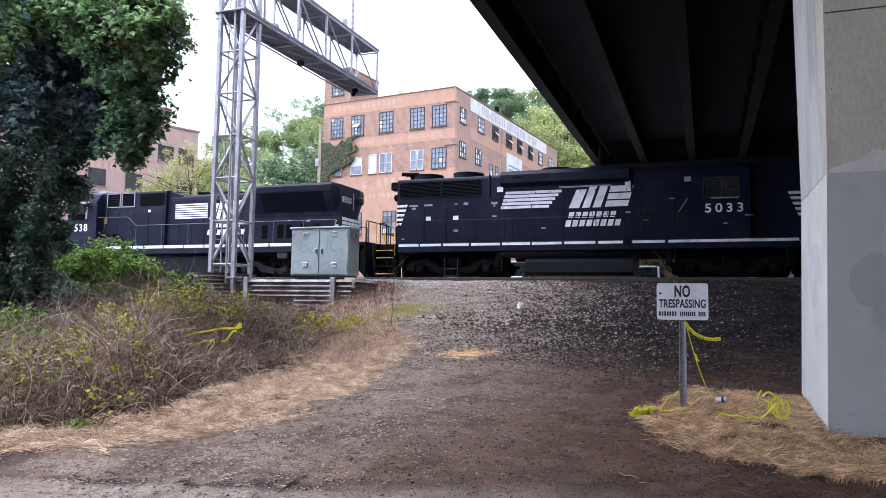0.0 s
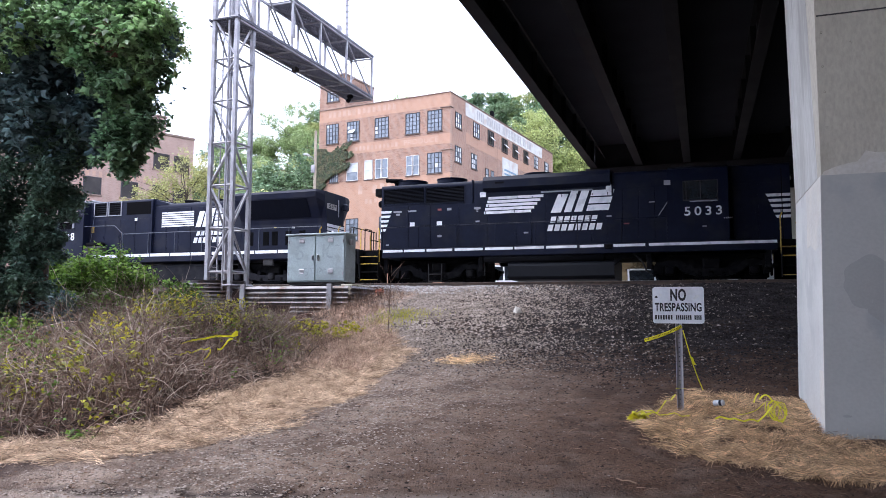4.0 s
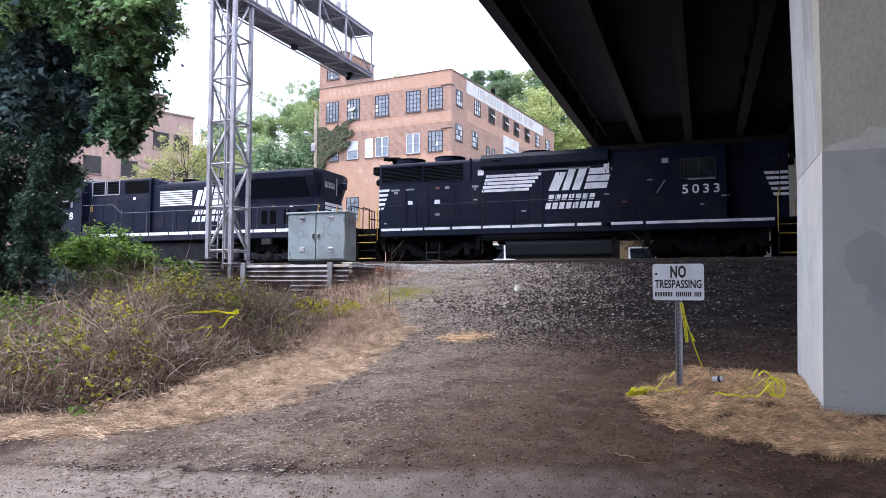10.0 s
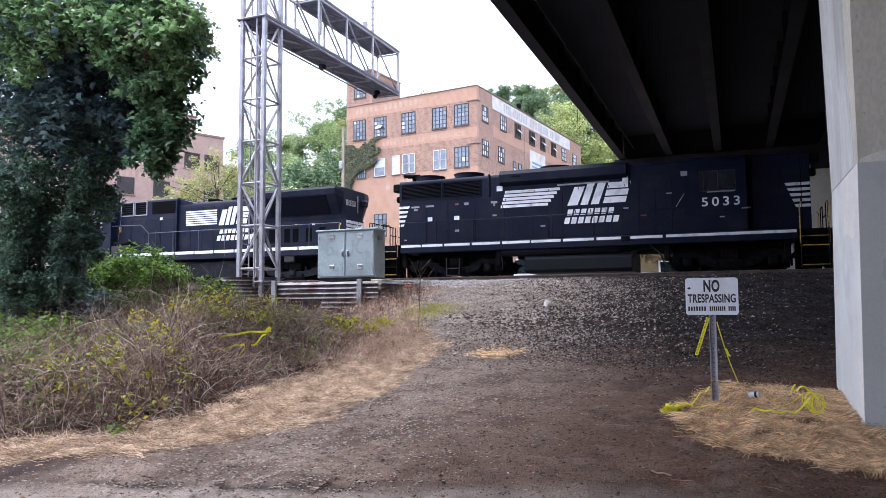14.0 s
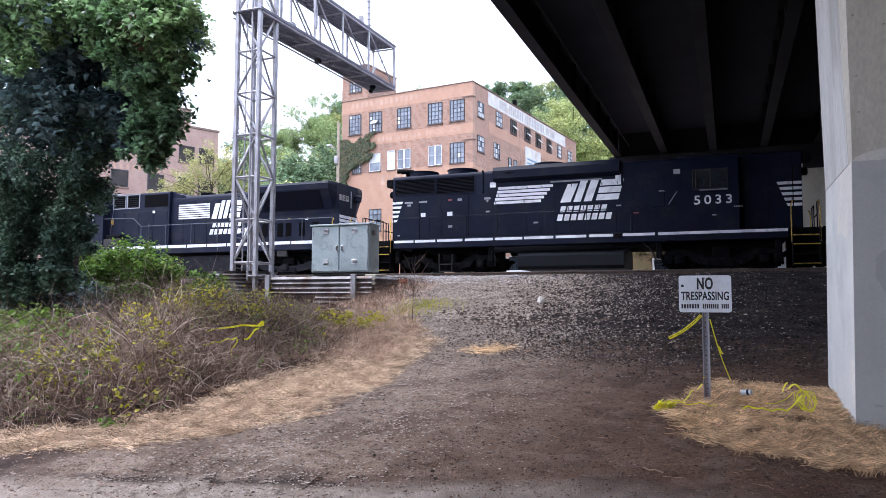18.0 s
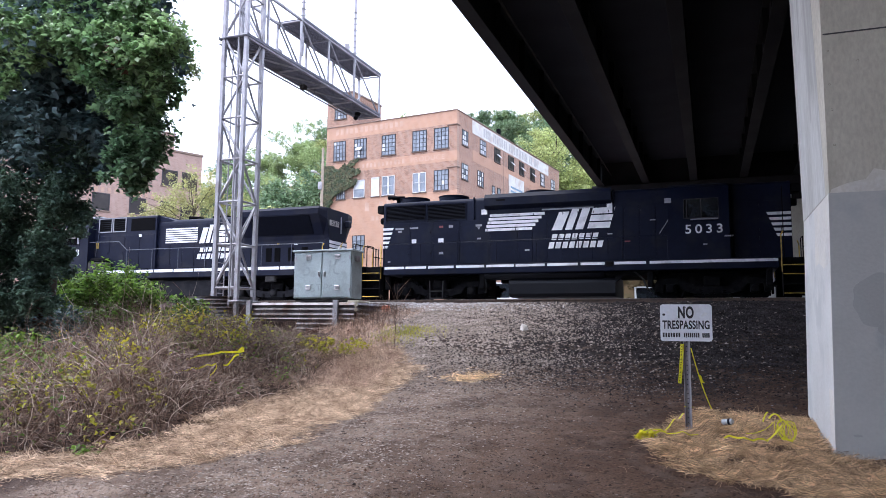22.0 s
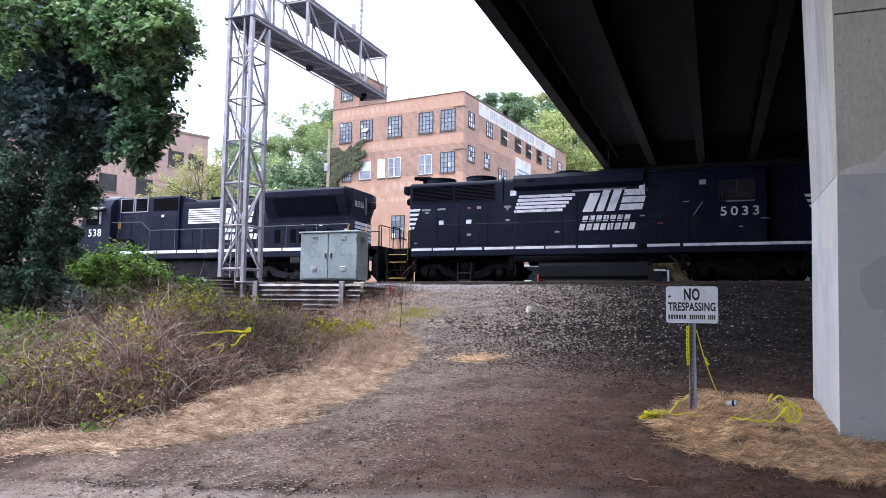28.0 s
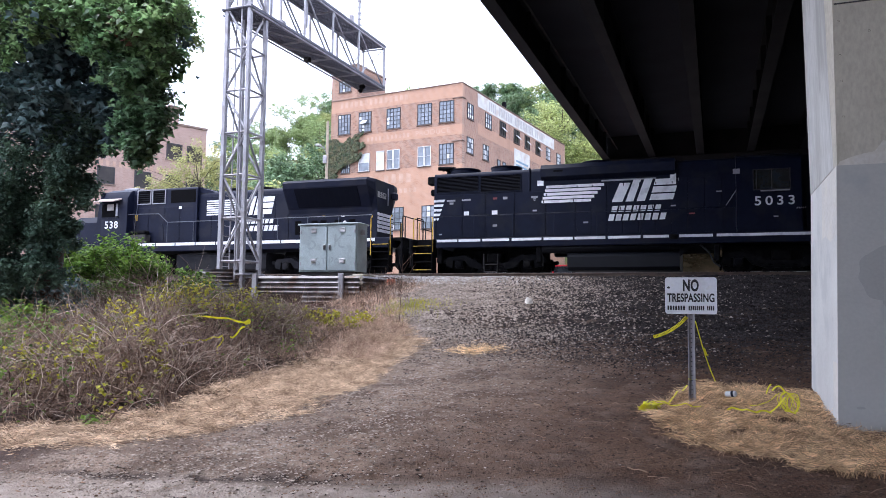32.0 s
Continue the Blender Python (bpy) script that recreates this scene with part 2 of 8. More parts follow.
PANEWHITE = mat("flat_white", (0.62, 0.63, 0.64), (0.5, 0.52, 0.54), rough=0.5, bump=0.02)
WINFRAME = mat("dark_steel_sash", (0.040, 0.038, 0.044), rough=0.6, bump=0.05)
WINWHITE = mat("white_window_frame", (0.70, 0.70, 0.69), rough=0.55, bump=0.03)
BRICKF = brick_mat("warm_brick_front", (0.40, 0.225, 0.15), (0.18, 0.097, 0.068), (0.43, 0.34, 0.28), "XZ")
BRICKS = brick_mat("warm_brick_side", (0.41, 0.235, 0.158), (0.205, 0.112, 0.078), (0.43, 0.34, 0.28), "YZ")
PAINTF = brick_mat("faded_salmon_painted_brick", (0.45, 0.25, 0.16), (0.32, 0.172, 0.108), (0.46, 0.34, 0.27), "XZ", (0.49, 0.30, 0.205), 0.38)
PAINTS = brick_mat("faded_salmon_painted_side", (0.45, 0.25, 0.16), (0.32, 0.172, 0.108), (0.46, 0.34, 0.27), "YZ", (0.49, 0.30, 0.205), 0.38)
GHOST = brick_mat("faded_white_lettering_on_brick", (0.42, 0.25, 0.17), (0.32, 0.19, 0.13), (0.46, 0.34, 0.27), "XZ", (0.56, 0.40, 0.31), 0.42)
BRICKL = brick_mat("weathered_pink_brick", (0.42, 0.285, 0.23), (0.27, 0.175, 0.14), (0.46, 0.37, 0.32), "XZ", (0.42, 0.29, 0.24), 0.2)
SIGNPAINT = mat("peeling_white_sign_paint", (0.66, 0.65, 0.62), (0.56, 0.54, 0.50), rough=0.8, scale=0.8, fine=8, bump=0.05, stain=(0.45, 0.33, 0.26), stain_amount=0.5, stain_scale=0.9)
SIGNGREY = mat("worn_grey_sign_lettering", (0.47, 0.455, 0.44), rough=0.8, bump=0)
COPING = mat("stone_coping", (0.24, 0.175, 0.14), rough=0.9, scale=2, bump=0.1)
BARK = mat("dark_bark", (0.055, 0.043, 0.034), (0.10, 0.08, 0.065), rough=0.95, scale=6, fine=40, bump=0.7, stretch=(1, 1, 0.25))
LEAFVINE = mat("vine_leaves", (0.060, 0.125, 0.020), (0.155, 0.235, 0.036), rough=0.6, spec=0.25, scale=2.2, bump=0, island=0.75, trans=0.4)
# leaf tones hold the tree's light, shade and blue haze in their colour
LEAFEDGE = mat("sunlit_toned_leaves", (0.115, 0.215, 0.095), (0.29, 0.42, 0.19), rough=0.38, spec=0.6, scale=0.9, bump=0, island=0.7, trans=0.5)
LEAFLOW = mat("half_shade_toned_leaves", (0.075, 0.145, 0.085), (0.165, 0.27, 0.135), rough=0.4, spec=0.5, scale=0.9, bump=0, island=0.65, trans=0.45)
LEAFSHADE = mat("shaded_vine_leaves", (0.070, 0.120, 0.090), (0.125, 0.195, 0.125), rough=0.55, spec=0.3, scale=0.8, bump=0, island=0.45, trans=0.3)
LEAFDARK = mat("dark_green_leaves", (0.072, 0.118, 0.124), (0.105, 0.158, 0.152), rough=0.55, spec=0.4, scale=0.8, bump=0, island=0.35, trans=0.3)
LEAFMID = mat("fresh_green_leaves", (0.10, 0.18, 0.028), (0.17, 0.26, 0.042), rough=0.55, spec=0.3, scale=0.9, bump=0, island=0.6, trans=0.4)
LEAFYELLOW = mat("yellowing_leaves", (0.46, 0.40, 0.025), (0.28, 0.31, 0.03), rough=0.6, scale=1.5, bump=0, island=0.4, trans=0.4)
LEAFPALE = mat("pale_autumn_leaves", (0.46, 0.44, 0.19), (0.35, 0.37, 0.15), rough=0.6, scale=0.6, bump=0, island=0.35, trans=0.35)
LEAFOLIVE = mat("olive_leaves", (0.17, 0.18, 0.06), (0.27, 0.25, 0.09), rough=0.6, scale=1.5, bump=0, island=0.5, trans=0.35)
LEAFRED = mat("reddened_leaves", (0.10, 0.040, 0.036), (0.16, 0.075, 0.045), rough=0.6, bump=0, island=0.5, trans=0.3)
HILLA = mat("hillside_green_leaves", (0.25, 0.335, 0.14), (0.35, 0.42, 0.19), rough=0.7, scale=0.25, bump=0, island=0.45, trans=0.3)
HILLC = mat("hillside_olive_leaves", (0.30, 0.335, 0.13), (0.38, 0.40, 0.17), rough=0.7, scale=0.25, bump=0, island=0.45, trans=0.45)
HILLD = mat("hillside_dark_green_leaves", (0.15, 0.235, 0.13), (0.23, 0.31, 0.17), rough=0.7, scale=0.25, bump=0, island=0.5, trans=0.3)
HILLB = mat("hillside_yellow_green_leaves", (0.36, 0.42, 0.165), (0.46, 0.49, 0.21), rough=0.7, scale=0.25, bump=0, island=0.45, trans=0.45)
IVY = mat("dull_ivy_leaves", (0.034, 0.056, 0.020), (0.085, 0.076, 0.034), rough=0.7, bump=0, island=0.5)
TWIG = mat("dead_brown_stems", (0.115, 0.074, 0.056), (0.225, 0.155, 0.118), rough=0.9, scale=1.2, bump=0, island=0.6, spec=0.12)
TWIGPALE = mat("bleached_dry_stems", (0.56, 0.46, 0.385), (0.28, 0.215, 0.17), rough=0.9, scale=3.0, bump=0, island=0.5, spec=0.2)
STRAW = mat("dry_straw", (0.70, 0.525, 0.365), (0.33, 0.225, 0.15), rough=0.85, scale=5.0, bump=0, island=0.55, spec=0.2)
STRAWGOLD = mat("golden_straw", (0.92, 0.64, 0.36), (0.44, 0.28, 0.15), rough=0.85, scale=6.0, bump=0, island=0.55, spec=0.2)
STRAWPINK = mat("brownish_dry_grass", (0.60, 0.43, 0.315), (0.25, 0.155, 0.115), rough=0.9, scale=4.0, bump=0, island=0.6, spec=0.12)
MUD = mat("dark_mud", (0.030, 0.021, 0.018), (0.05, 0.036, 0.031), rough=0.95, scale=8, bump=0.3, island=0.4, spec=0.12)
STRAWDULL = mat("trodden_dull_straw", (0.26, 0.175, 0.115), (0.15, 0.10, 0.068), rough=0.9, scale=4.0, bump=0, island=0.45, spec=0.12)
PALEBALLAST = mat("pale_ballast_stone", (0.26, 0.242, 0.235), (0.40, 0.378, 0.365), rough=0.9, scale=2, bump=0.1, island=0.42, spec=0.12)
WARMSTONE = mat("pale_brown_ballast_stone", (0.19, 0.155, 0.131), (0.30, 0.254, 0.22), rough=0.9, scale=2, bump=0.1, island=0.42, spec=0.12)
STONE = mat("grey_ballast_stone", (0.17, 0.155, 0.15), (0.27, 0.25, 0.24), rough=0.9, scale=2, bump=0.1, island=0.4, spec=0.12)
# darker stone colour that paints in the bridge's shade
DARKSTONE = mat("shade_toned_ballast_stone", (0.023, 0.019, 0.019), (0.051, 0.0435, 0.043), rough=0.9, scale=2, bump=0.1, island=0.5, spec=0.12)
DRYBANK = mat("dry_brown_leaf_bank", (0.15, 0.105, 0.060), (0.10, 0.085, 0.045), rough=0.9, scale=1.5, bump=0, island=0.55, spec=0.12, trans=0.2)
LITTER = mat("brown_leaf_litter", (0.080, 0.050, 0.038), (0.042, 0.031, 0.024), rough=0.9, scale=1.5, bump=0, island=0.6, spec=0.12)
CLOD = mat("earth_clod", (0.105, 0.062, 0.041), (0.165, 0.105, 0.072), rough=0.95, scale=8, bump=0.3, island=0.5, spec=0.12)
PALESTONE = mat("pale_limestone", (0.55, 0.52, 0.47), (0.45, 0.42, 0.38), rough=0.85, scale=5, bump=0.2)
RUBBER = mat("black_rubber", (0.012, 0.012, 0.012), rough=0.7, bump=0.05)
CARWHITE = mat("white_car_paint", (0.75, 0.75, 0.76), rough=0.25, bump=0, amount=0.1)
CARRED = mat("red_car_paint", (0.45, 0.03, 0.04), rough=0.25, bump=0, amount=0.1)
CARGLASS = mat("tinted_car_glass", (0.02, 0.025, 0.03), rough=0.06, bump=0, spec=0.8)
CHROME = mat("worn_chrome", (0.55, 0.55, 0.56), rough=0.3, metal=0.9, bump=0)
POLEWOOD = mat("grey_pole_wood", (0.40, 0.33, 0.25), (0.30, 0.245, 0.19), rough=0.9, scale=3, bump=0.2)
CLOTH = mat("faded_beige_awning", (0.42, 0.34, 0.30), rough=0.8, bump=0.05)
ORANGE = mat("faded_orange_plastic", (0.50, 0.14, 0.07), (0.38, 0.12, 0.07), rough=0.6, bump=0.05)
LAMPGLASS = mat("lamp_lens", (0.5, 0.5, 0.48), rough=0.15, bump=0)


# ---- mesh tools ----
class Mesh:
    def __init__(self, o=(0, 0, 0)):
        self.v, self.f, self.o = [], [], o

    def add(self, verts, faces):
        k = len(self.v)
        self.v += [(x - self.o[0], y - self.o[1], z - self.o[2]) for x, y, z in verts]
        self.f += [tuple(i + k for i in f) for f in faces]
        return self

    def box(self, x0, x1, y0, y1, z0, z1, c=0.0):
        c = min(c, 0.45 * (x1 - x0), 0.45 * (y1 - y0), 0.45 * (z1 - z0))
        lo, hi = (x0, y0, z0), (x1, y1, z1)
        if c <= 0:
            vs = [(hi[0] if i & 1 else x0, y1 if i & 2 else y0, z1 if i & 4 else z0) for i in range(8)]
            return self.add(vs, [(0, 2, 3, 1), (4, 5, 7, 6), (0, 1, 5, 4), (2, 6, 7, 3), (0, 4, 6, 2), (1, 3, 7, 5)])
        vs = []
        for i in range(8):
            for a in range(3):
                p = []
                for k in range(3):
                    up = bool(i >> k & 1)
                    e = 0 if k == a else c
                    p.append(hi[k] - e if up else lo[k] + e)
                vs.append(tuple(p))
        fs = []
        for a in range(3):
            b, d = (a + 1) % 3, (a + 2) % 3
            for s in (0, 1):
                q = [(s << a) | (u << b) | (w << d) for u, w in ((0, 0), (1, 0), (1, 1), (0, 1))]
                f = [i * 3 + a for i in q]
                fs.append(tuple(f if s else f[::-1]))
        mid = Vector([(lo[k] + hi[k]) / 2 for k in range(3)])

        def out(f):
            p = [Vector(vs[i]) for i in f]
            nn = (p[1] - p[0]).cross(p[2] - p[0])
            return tuple(f) if nn.dot(sum(p, Vector()) / len(p) - mid) > 0 else tuple(f[::-1])
        for k in range(3):
            a, b = (k + 1) % 3, (k + 2) % 3
            for i in range(8):
                if not i >> k & 1:
                    j = i | 1 << k
                    fs.append(out([i * 3 + a, i * 3 + b, j * 3 + b, j * 3 + a]))
        for i in range(8):
            fs.append(out([i * 3, i * 3 + 1, i * 3 + 2]))
        return self.add(vs, fs)

    def tube(self, p, q, r, n=8, r2=None, caps=True):
        p, q = Vector(p), Vector(q)
        d = (q - p).normalized()
        a = d.cross(Vector((0, 0, 1)) if abs(d.z) < 0.9 else Vector((1, 0, 0))).normalized()
        b = d.cross(a)
        r2 = r if r2 is None else r2
        vs = [tuple(p + (a * math.cos(t) + b * math.sin(t)) * r) for t in [2 * math.pi * i / n for i in range(n)]]
        vs += [tuple(q + (a * math.cos(t) + b * math.sin(t)) * r2) for t in [2 * math.pi * i / n for i in range(n)]]
        fs = [(i, i + n, (i + 1) % n + n, (i + 1) % n) for i in range(n)]
        if caps:
            fs += [tuple(range(n)), tuple(range(2 * n - 1, n - 1, -1))]
        return self.add(vs, fs)

    def bar(self, p, q, w, h=None):
        """An angle-section bar from p to q, w wide."""
        return self.tube(p, q, w * 0.62, 4)

    def path(self, pts, r, n=6):
        for p, q in zip(pts, pts[1:]):
            self.tube(p, q, r, n)
        return self

    def prism(self, poly, axis, a, b):
        """A polygon drawn in the two other axes, drawn out along axis from a to b."""
        def put(u, w, t):
            return {"x": (t, u, w), "y": (u, t, w), "z": (u, w, t)}[axis]
        n = len(poly)
        vs = [put(u, w, a) for u, w in poly] + [put(u, w, b) for u, w in poly]
        fs = [(i, (i + 1) % n, (i + 1) % n + n, i + n) for i in range(n)]
        fs += [tuple(range(n - 1, -1, -1)), tuple(range(n, 2 * n))]
        return self.add(vs, fs)

    def lathe(self, c, prof, n=20, axis="z"):
        vs, k = [], len(prof)
        for i in range(n):
            t = 2 * math.pi * i / n
            for r, h in prof:
                u, w = r * math.cos(t), r * math.sin(t)
                p = {"z": (u, w, h), "x": (h, u, w), "y": (u, h, w)}[axis]
                vs.append((c[0] + p[0], c[1] + p[1], c[2] + p[2]))
        fs = [(i * k + j, ((i + 1) % n) * k + j, ((i + 1) % n) * k + j + 1, i * k + j + 1) for i in range(n) for j in range(k - 1)]
        return self.add(vs, fs)

    def done(self, name, material, parent=None, label="", smooth=False, mesh=None):
        me = bpy.data.meshes.new(name)
        me.from_pydata(self.v, [], self.f)
        me.materials.append(material)
        bm = bmesh.new()
        bm.from_mesh(me)
        if len(bm.faces) < 6000:
            bmesh.ops.recalc_face_normals(bm, faces=bm.faces)
        if smooth:
            for f in bm.faces:
                f.smooth = True
            for e in bm.edges:
                if len(e.link_faces) == 2 and e.calc_face_angle(0) > radians(35):
                    e.smooth = False
        bm.to_mesh(me)
        bm.free()
        ob = new(name, me)
        ob.parent = parent
        if label:
            ob["label"] = label
        return ob


def raw(name, verts, faces, material, parent=None):
    """A large joined mesh straight from its lists."""
    me = bpy.data.meshes.new(name)
    me.from_pydata(verts, [], faces)
    me.materials.append(material)
    ob = new(name, me)
    ob.parent = parent
    return ob


def thing(name, at, label, category, group="", kind="", rz=0):
    ob = new(name)
    ob.matrix_world = pose(*at, 0, 0, rz)
    ob.empty_display_size = 0.2
    return tagged(ob, label, category, group, kind)


def words(name, text, size, material, m, parent=None, spacing=1.0, wide=1.0, depth=0.002, bold=0.0):
    cu = bpy.data.curves.new(name, "FONT")
    cu.body, cu.size, cu.extrude, cu.align_x, cu.align_y = text, size, depth, "CENTER", "CENTER"
    cu.space_character, cu.offset = spacing, bold
    cu.materials.append(material)
    ob = new(name, cu)
    ob.parent = parent
    ob.matrix_local = m @ Matrix.Diagonal((wide, 1, 1, 1))
    return ob


def words_to_size(name, text, w, h, material, m, parent, spacing=1.0, bold=0.0):
    """Words drawn out to a given width and height."""
    ob = words(name, text, 1.0, material, m, parent, spacing, 1.0, 0.001, bold)
    bpy.context.view_layer.update()
    d = ob.dimensions
    ob.data.extrude = 0.0006
    ob.matrix_local = m @ Matrix.Diagonal((w / d.x, h / d.y, 1, 1))
    return ob


rnd = random.Random(7)


def lerp(a, b, t):
    return a + (b - a) * t


def table(rows, x):
    for (a, u), (b, v) in zip(rows, rows[1:]):
        if x <= b:
            t = min(1, max(0, (x - a) / (b - a)))
            t = t * t * (3 - 2 * t) * 0.5 + t * 0.5
            return lerp(u, v, t)
    return rows[-1][1]


# ---- the lie of the land: a dirt path rising to the track bed, the town beyond, a wooded hill ----
TRACK, NEAR, RAIL = 27.7, 23.6, 2.59
LIE = [(-400, -0.3), (-6, -0.05), (0, 0.0), (4, 0.2), (8.5, 0.50), (11, 0.74), (13.5, 1.10), (16, 1.62), (19, 2.08), (21.2, 2.38),
       (22, 2.42), (33, 2.42), (35, 2.2), (70, 2.2), (88, 4.0), (112, 20), (140, 34), (200, 40), (600, 42)]
LIELEFT = [(-400, -0.3), (-6, -0.05), (0, 0.0), (4, 0.2), (8.5, 0.50), (11, 0.72), (13.5, 1.02), (16, 1.36), (17.5, 1.50), (17.62, 1.52), (17.8, 2.30), (21.2, 2.40),
           (22, 2.42), (33, 2.42), (35, 2.2), (70, 2.2), (88, 4.0), (112, 20), (140, 34), (200, 40), (600, 42)]


def smooth01(a, b, x):
    t = min(1, max(0, (x - a) / (b - a)))
    return t * t * (3 - 2 * t)


def lie(x, y, rough=True):
    left = smooth01(-8.88, -9.15, x) * smooth01(-17.5, -15.5, x)
    z = table(LIE, y)
    if left:
        z = lerp(z, table(LIELEFT, y), left)
    if rough and -4 < y < 24 and abs(x) < 30:
        z += 0.05 * noise.noise((x * 0.5, y * 0.5, 3.1)) + 0.022 * noise.noise((x * 2.3, y * 2.3, 8.0))
        if y < 13:
            z += 0.02 * noise.noise((x * 5, y * 5, 1.0)) + 0.02 * noise.noise((x * 10, y * 10, 4.0))
        else:
            z += 0.03 * noise.noise((x * 1.2, y * 1.2, 5.0)) + 0.02 * noise.noise((x * 6, y * 6, 1.0))
        z += 0.015 * math.exp(-((x - 0.3) / 1.3) ** 2 - ((y - 8.0) / 1.1) ** 2)
        z -= 0.08 * math.exp(-((x - 1.2) / 0.8) ** 2 - ((y - 9.0) / 1.5) ** 2)
        if y < 5.6:  # a wheel rut across the foreground
            z -= 0.010 * math.exp(-((y - 5.6 - 0.25 * x) / 0.15) ** 2) * smooth01(-0.6, -2.4, x)
    return z


def ground_mat():
    m = mat("trodden_earth", (0.100, 0.056, 0.036), (0.152, 0.092, 0.060), rough=0.95, spec=0.12, scale=1.6, fine=55, bump=1.0, amount=1.6, stain=(0.058, 0.037, 0.028), stain_amount=0.6, stain_scale=3.2)
    n, l = m.node_tree.nodes, m.node_tree.links
    b = n["Principled BSDF"]
    cur = b.inputs["Base Color"].links[0].from_socket
    tc, sp = n.new("ShaderNodeTexCoord"), n.new("ShaderNodeSeparateXYZ")
    l.new(tc.outputs["Object"], sp.inputs[0])

    def tex(sc, det=5):
        t = n.new("ShaderNodeTexNoise")
        t.inputs["Scale"].default_value, t.inputs["Detail"].default_value = sc, det
        l.new(tc.outputs["Object"], t.inputs["Vector"])
        return t.outputs["Fac"]

    def op(kind, a, bb):
        x = n.new("ShaderNodeMath")
        x.operation = kind
        for s, v in zip(x.inputs, (a, bb)):
            if isinstance(v, (int, float)):
                s.default_value = v
            else:
                l.new(v, s)
        return x.outputs[0]

    def ramp(v, lo, hi):
        r = n.new("ShaderNodeMapRange")
        r.inputs["From Min"].default_value, r.inputs["From Max"].default_value = lo, hi
        l.new(v, r.inputs["Value"])
        return r.outputs[0]

    def lay(fac, c):
        nonlocal cur
        x = n.new("ShaderNodeMix")
        x.data_type = "RGBA"
        l.new(fac, x.inputs["Factor"])
        l.new(cur, x.inputs["A"])
        if isinstance(c, tuple):
            x.inputs["B"].default_value = (*c, 1)
        else:
            l.new(c, x.inputs["B"])
        cur = x.outputs["Result"]

    def two(a, bb, sc):
        x = n.new("ShaderNodeMix")
        x.data_type = "RGBA"
        x.inputs["A"].default_value, x.inputs["B"].default_value = (*a, 1), (*bb, 1)
        l.new(ramp(tex(sc, 6), 0.38, 0.62), x.inputs["Factor"])
        return x.outputs["Result"]
    wob = op("MULTIPLY", op("SUBTRACT", tex(0.45), 0.5), 5.0)
    # gravel over the embankment and among the tracks, darkened as shade between stones
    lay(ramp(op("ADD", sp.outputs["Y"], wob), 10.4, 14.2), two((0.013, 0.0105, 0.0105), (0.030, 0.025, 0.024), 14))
    # paler tone out in the open: daylight beyond the bridge painted in
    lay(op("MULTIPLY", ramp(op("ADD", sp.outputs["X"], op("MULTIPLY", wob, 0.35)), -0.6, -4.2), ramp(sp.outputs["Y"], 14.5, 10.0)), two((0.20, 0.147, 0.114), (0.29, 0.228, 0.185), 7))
    # damp and dry patches over the path
    lay(op("MULTIPLY", ramp(tex(1.3, 9), 0.48, 0.62), 0.6), (0.060, 0.038, 0.029))
    lay(op("MULTIPLY", ramp(tex(3.1, 9), 0.53, 0.66), 0.5), (0.195, 0.140, 0.107))
    lay(op("MULTIPLY", ramp(tex(24, 3), 0.57, 0.64), 0.7), (0.040, 0.026, 0.020))
    lay(op("MULTIPLY", ramp(tex(37, 3), 0.64, 0.72), 0.45), (0.25, 0.19, 0.155))
    # litter under the brush
    lay(ramp(op("ADD", op("MULTIPLY", sp.outputs["X"], -1.0), op("MULTIPLY", wob, 0.4)), 5.2, 6.0), two((0.040, 0.027, 0.024), (0.075, 0.052, 0.044), 5))
    # grey road in the foreground, with a muddy rut
    slant = op("SUBTRACT", sp.outputs["Y"], op("MULTIPLY", sp.outputs["X"], 0.25))
    lay(op("MULTIPLY", ramp(op("ADD", slant, op("MULTIPLY", wob, 0.2)), 5.75, 5.35), ramp(sp.outputs["X"], 0.5, -2.5)), two((0.25, 0.204, 0.173), (0.34, 0.286, 0.247), 6))
    rut = op("ABSOLUTE", op("SUBTRACT", op("ADD", slant, op("MULTIPLY", op("SUBTRACT", tex(2.2), 0.5), 0.45)), 5.62), 0.0)
    lay(op("MULTIPLY", op("MULTIPLY", ramp(rut, 0.17, 0.03), ramp(tex(1.9, 4), 0.42, 0.6)), ramp(sp.outputs["X"], -2.2, -3.2)), two((0.040, 0.029, 0.026), (0.07, 0.054, 0.048), 12))
    # track bed, its daylight painted in clear of the bridge; town, hillside
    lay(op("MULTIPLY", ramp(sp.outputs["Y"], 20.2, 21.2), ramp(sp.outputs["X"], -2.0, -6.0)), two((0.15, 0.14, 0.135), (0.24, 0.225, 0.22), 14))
    lay(ramp(sp.outputs["Y"], 32.5, 34.0), two((0.13, 0.12, 0.115), (0.19, 0.175, 0.16), 0.4))
    lay(ramp(sp.outputs["Y"], 80.0, 92.0), two((0.07, 0.085, 0.035), (0.12, 0.10, 0.05), 0.3))
    for k in n:
        if k.type == "BUMP":
            k.inputs["Distance"].default_value = 0.03
    l.new(cur, b.inputs["Base Color"])
    return m


def axis(lo, hi, step, far):
    a = [lo + step * i for i in range(int((hi - lo) / step) + 1)]
    k, left, right = step, [lo], [a[-1]]
    while left[-1] > -far:
        k *= 1.35
        left.append(left[-1] - k)
    k = step
    while right[-1] < far:
        k *= 1.35
        right.append(right[-1] + min(k, 6 if right[-1] < 180 else 1e9))
    return left[:0:-1] + a + right[1:]


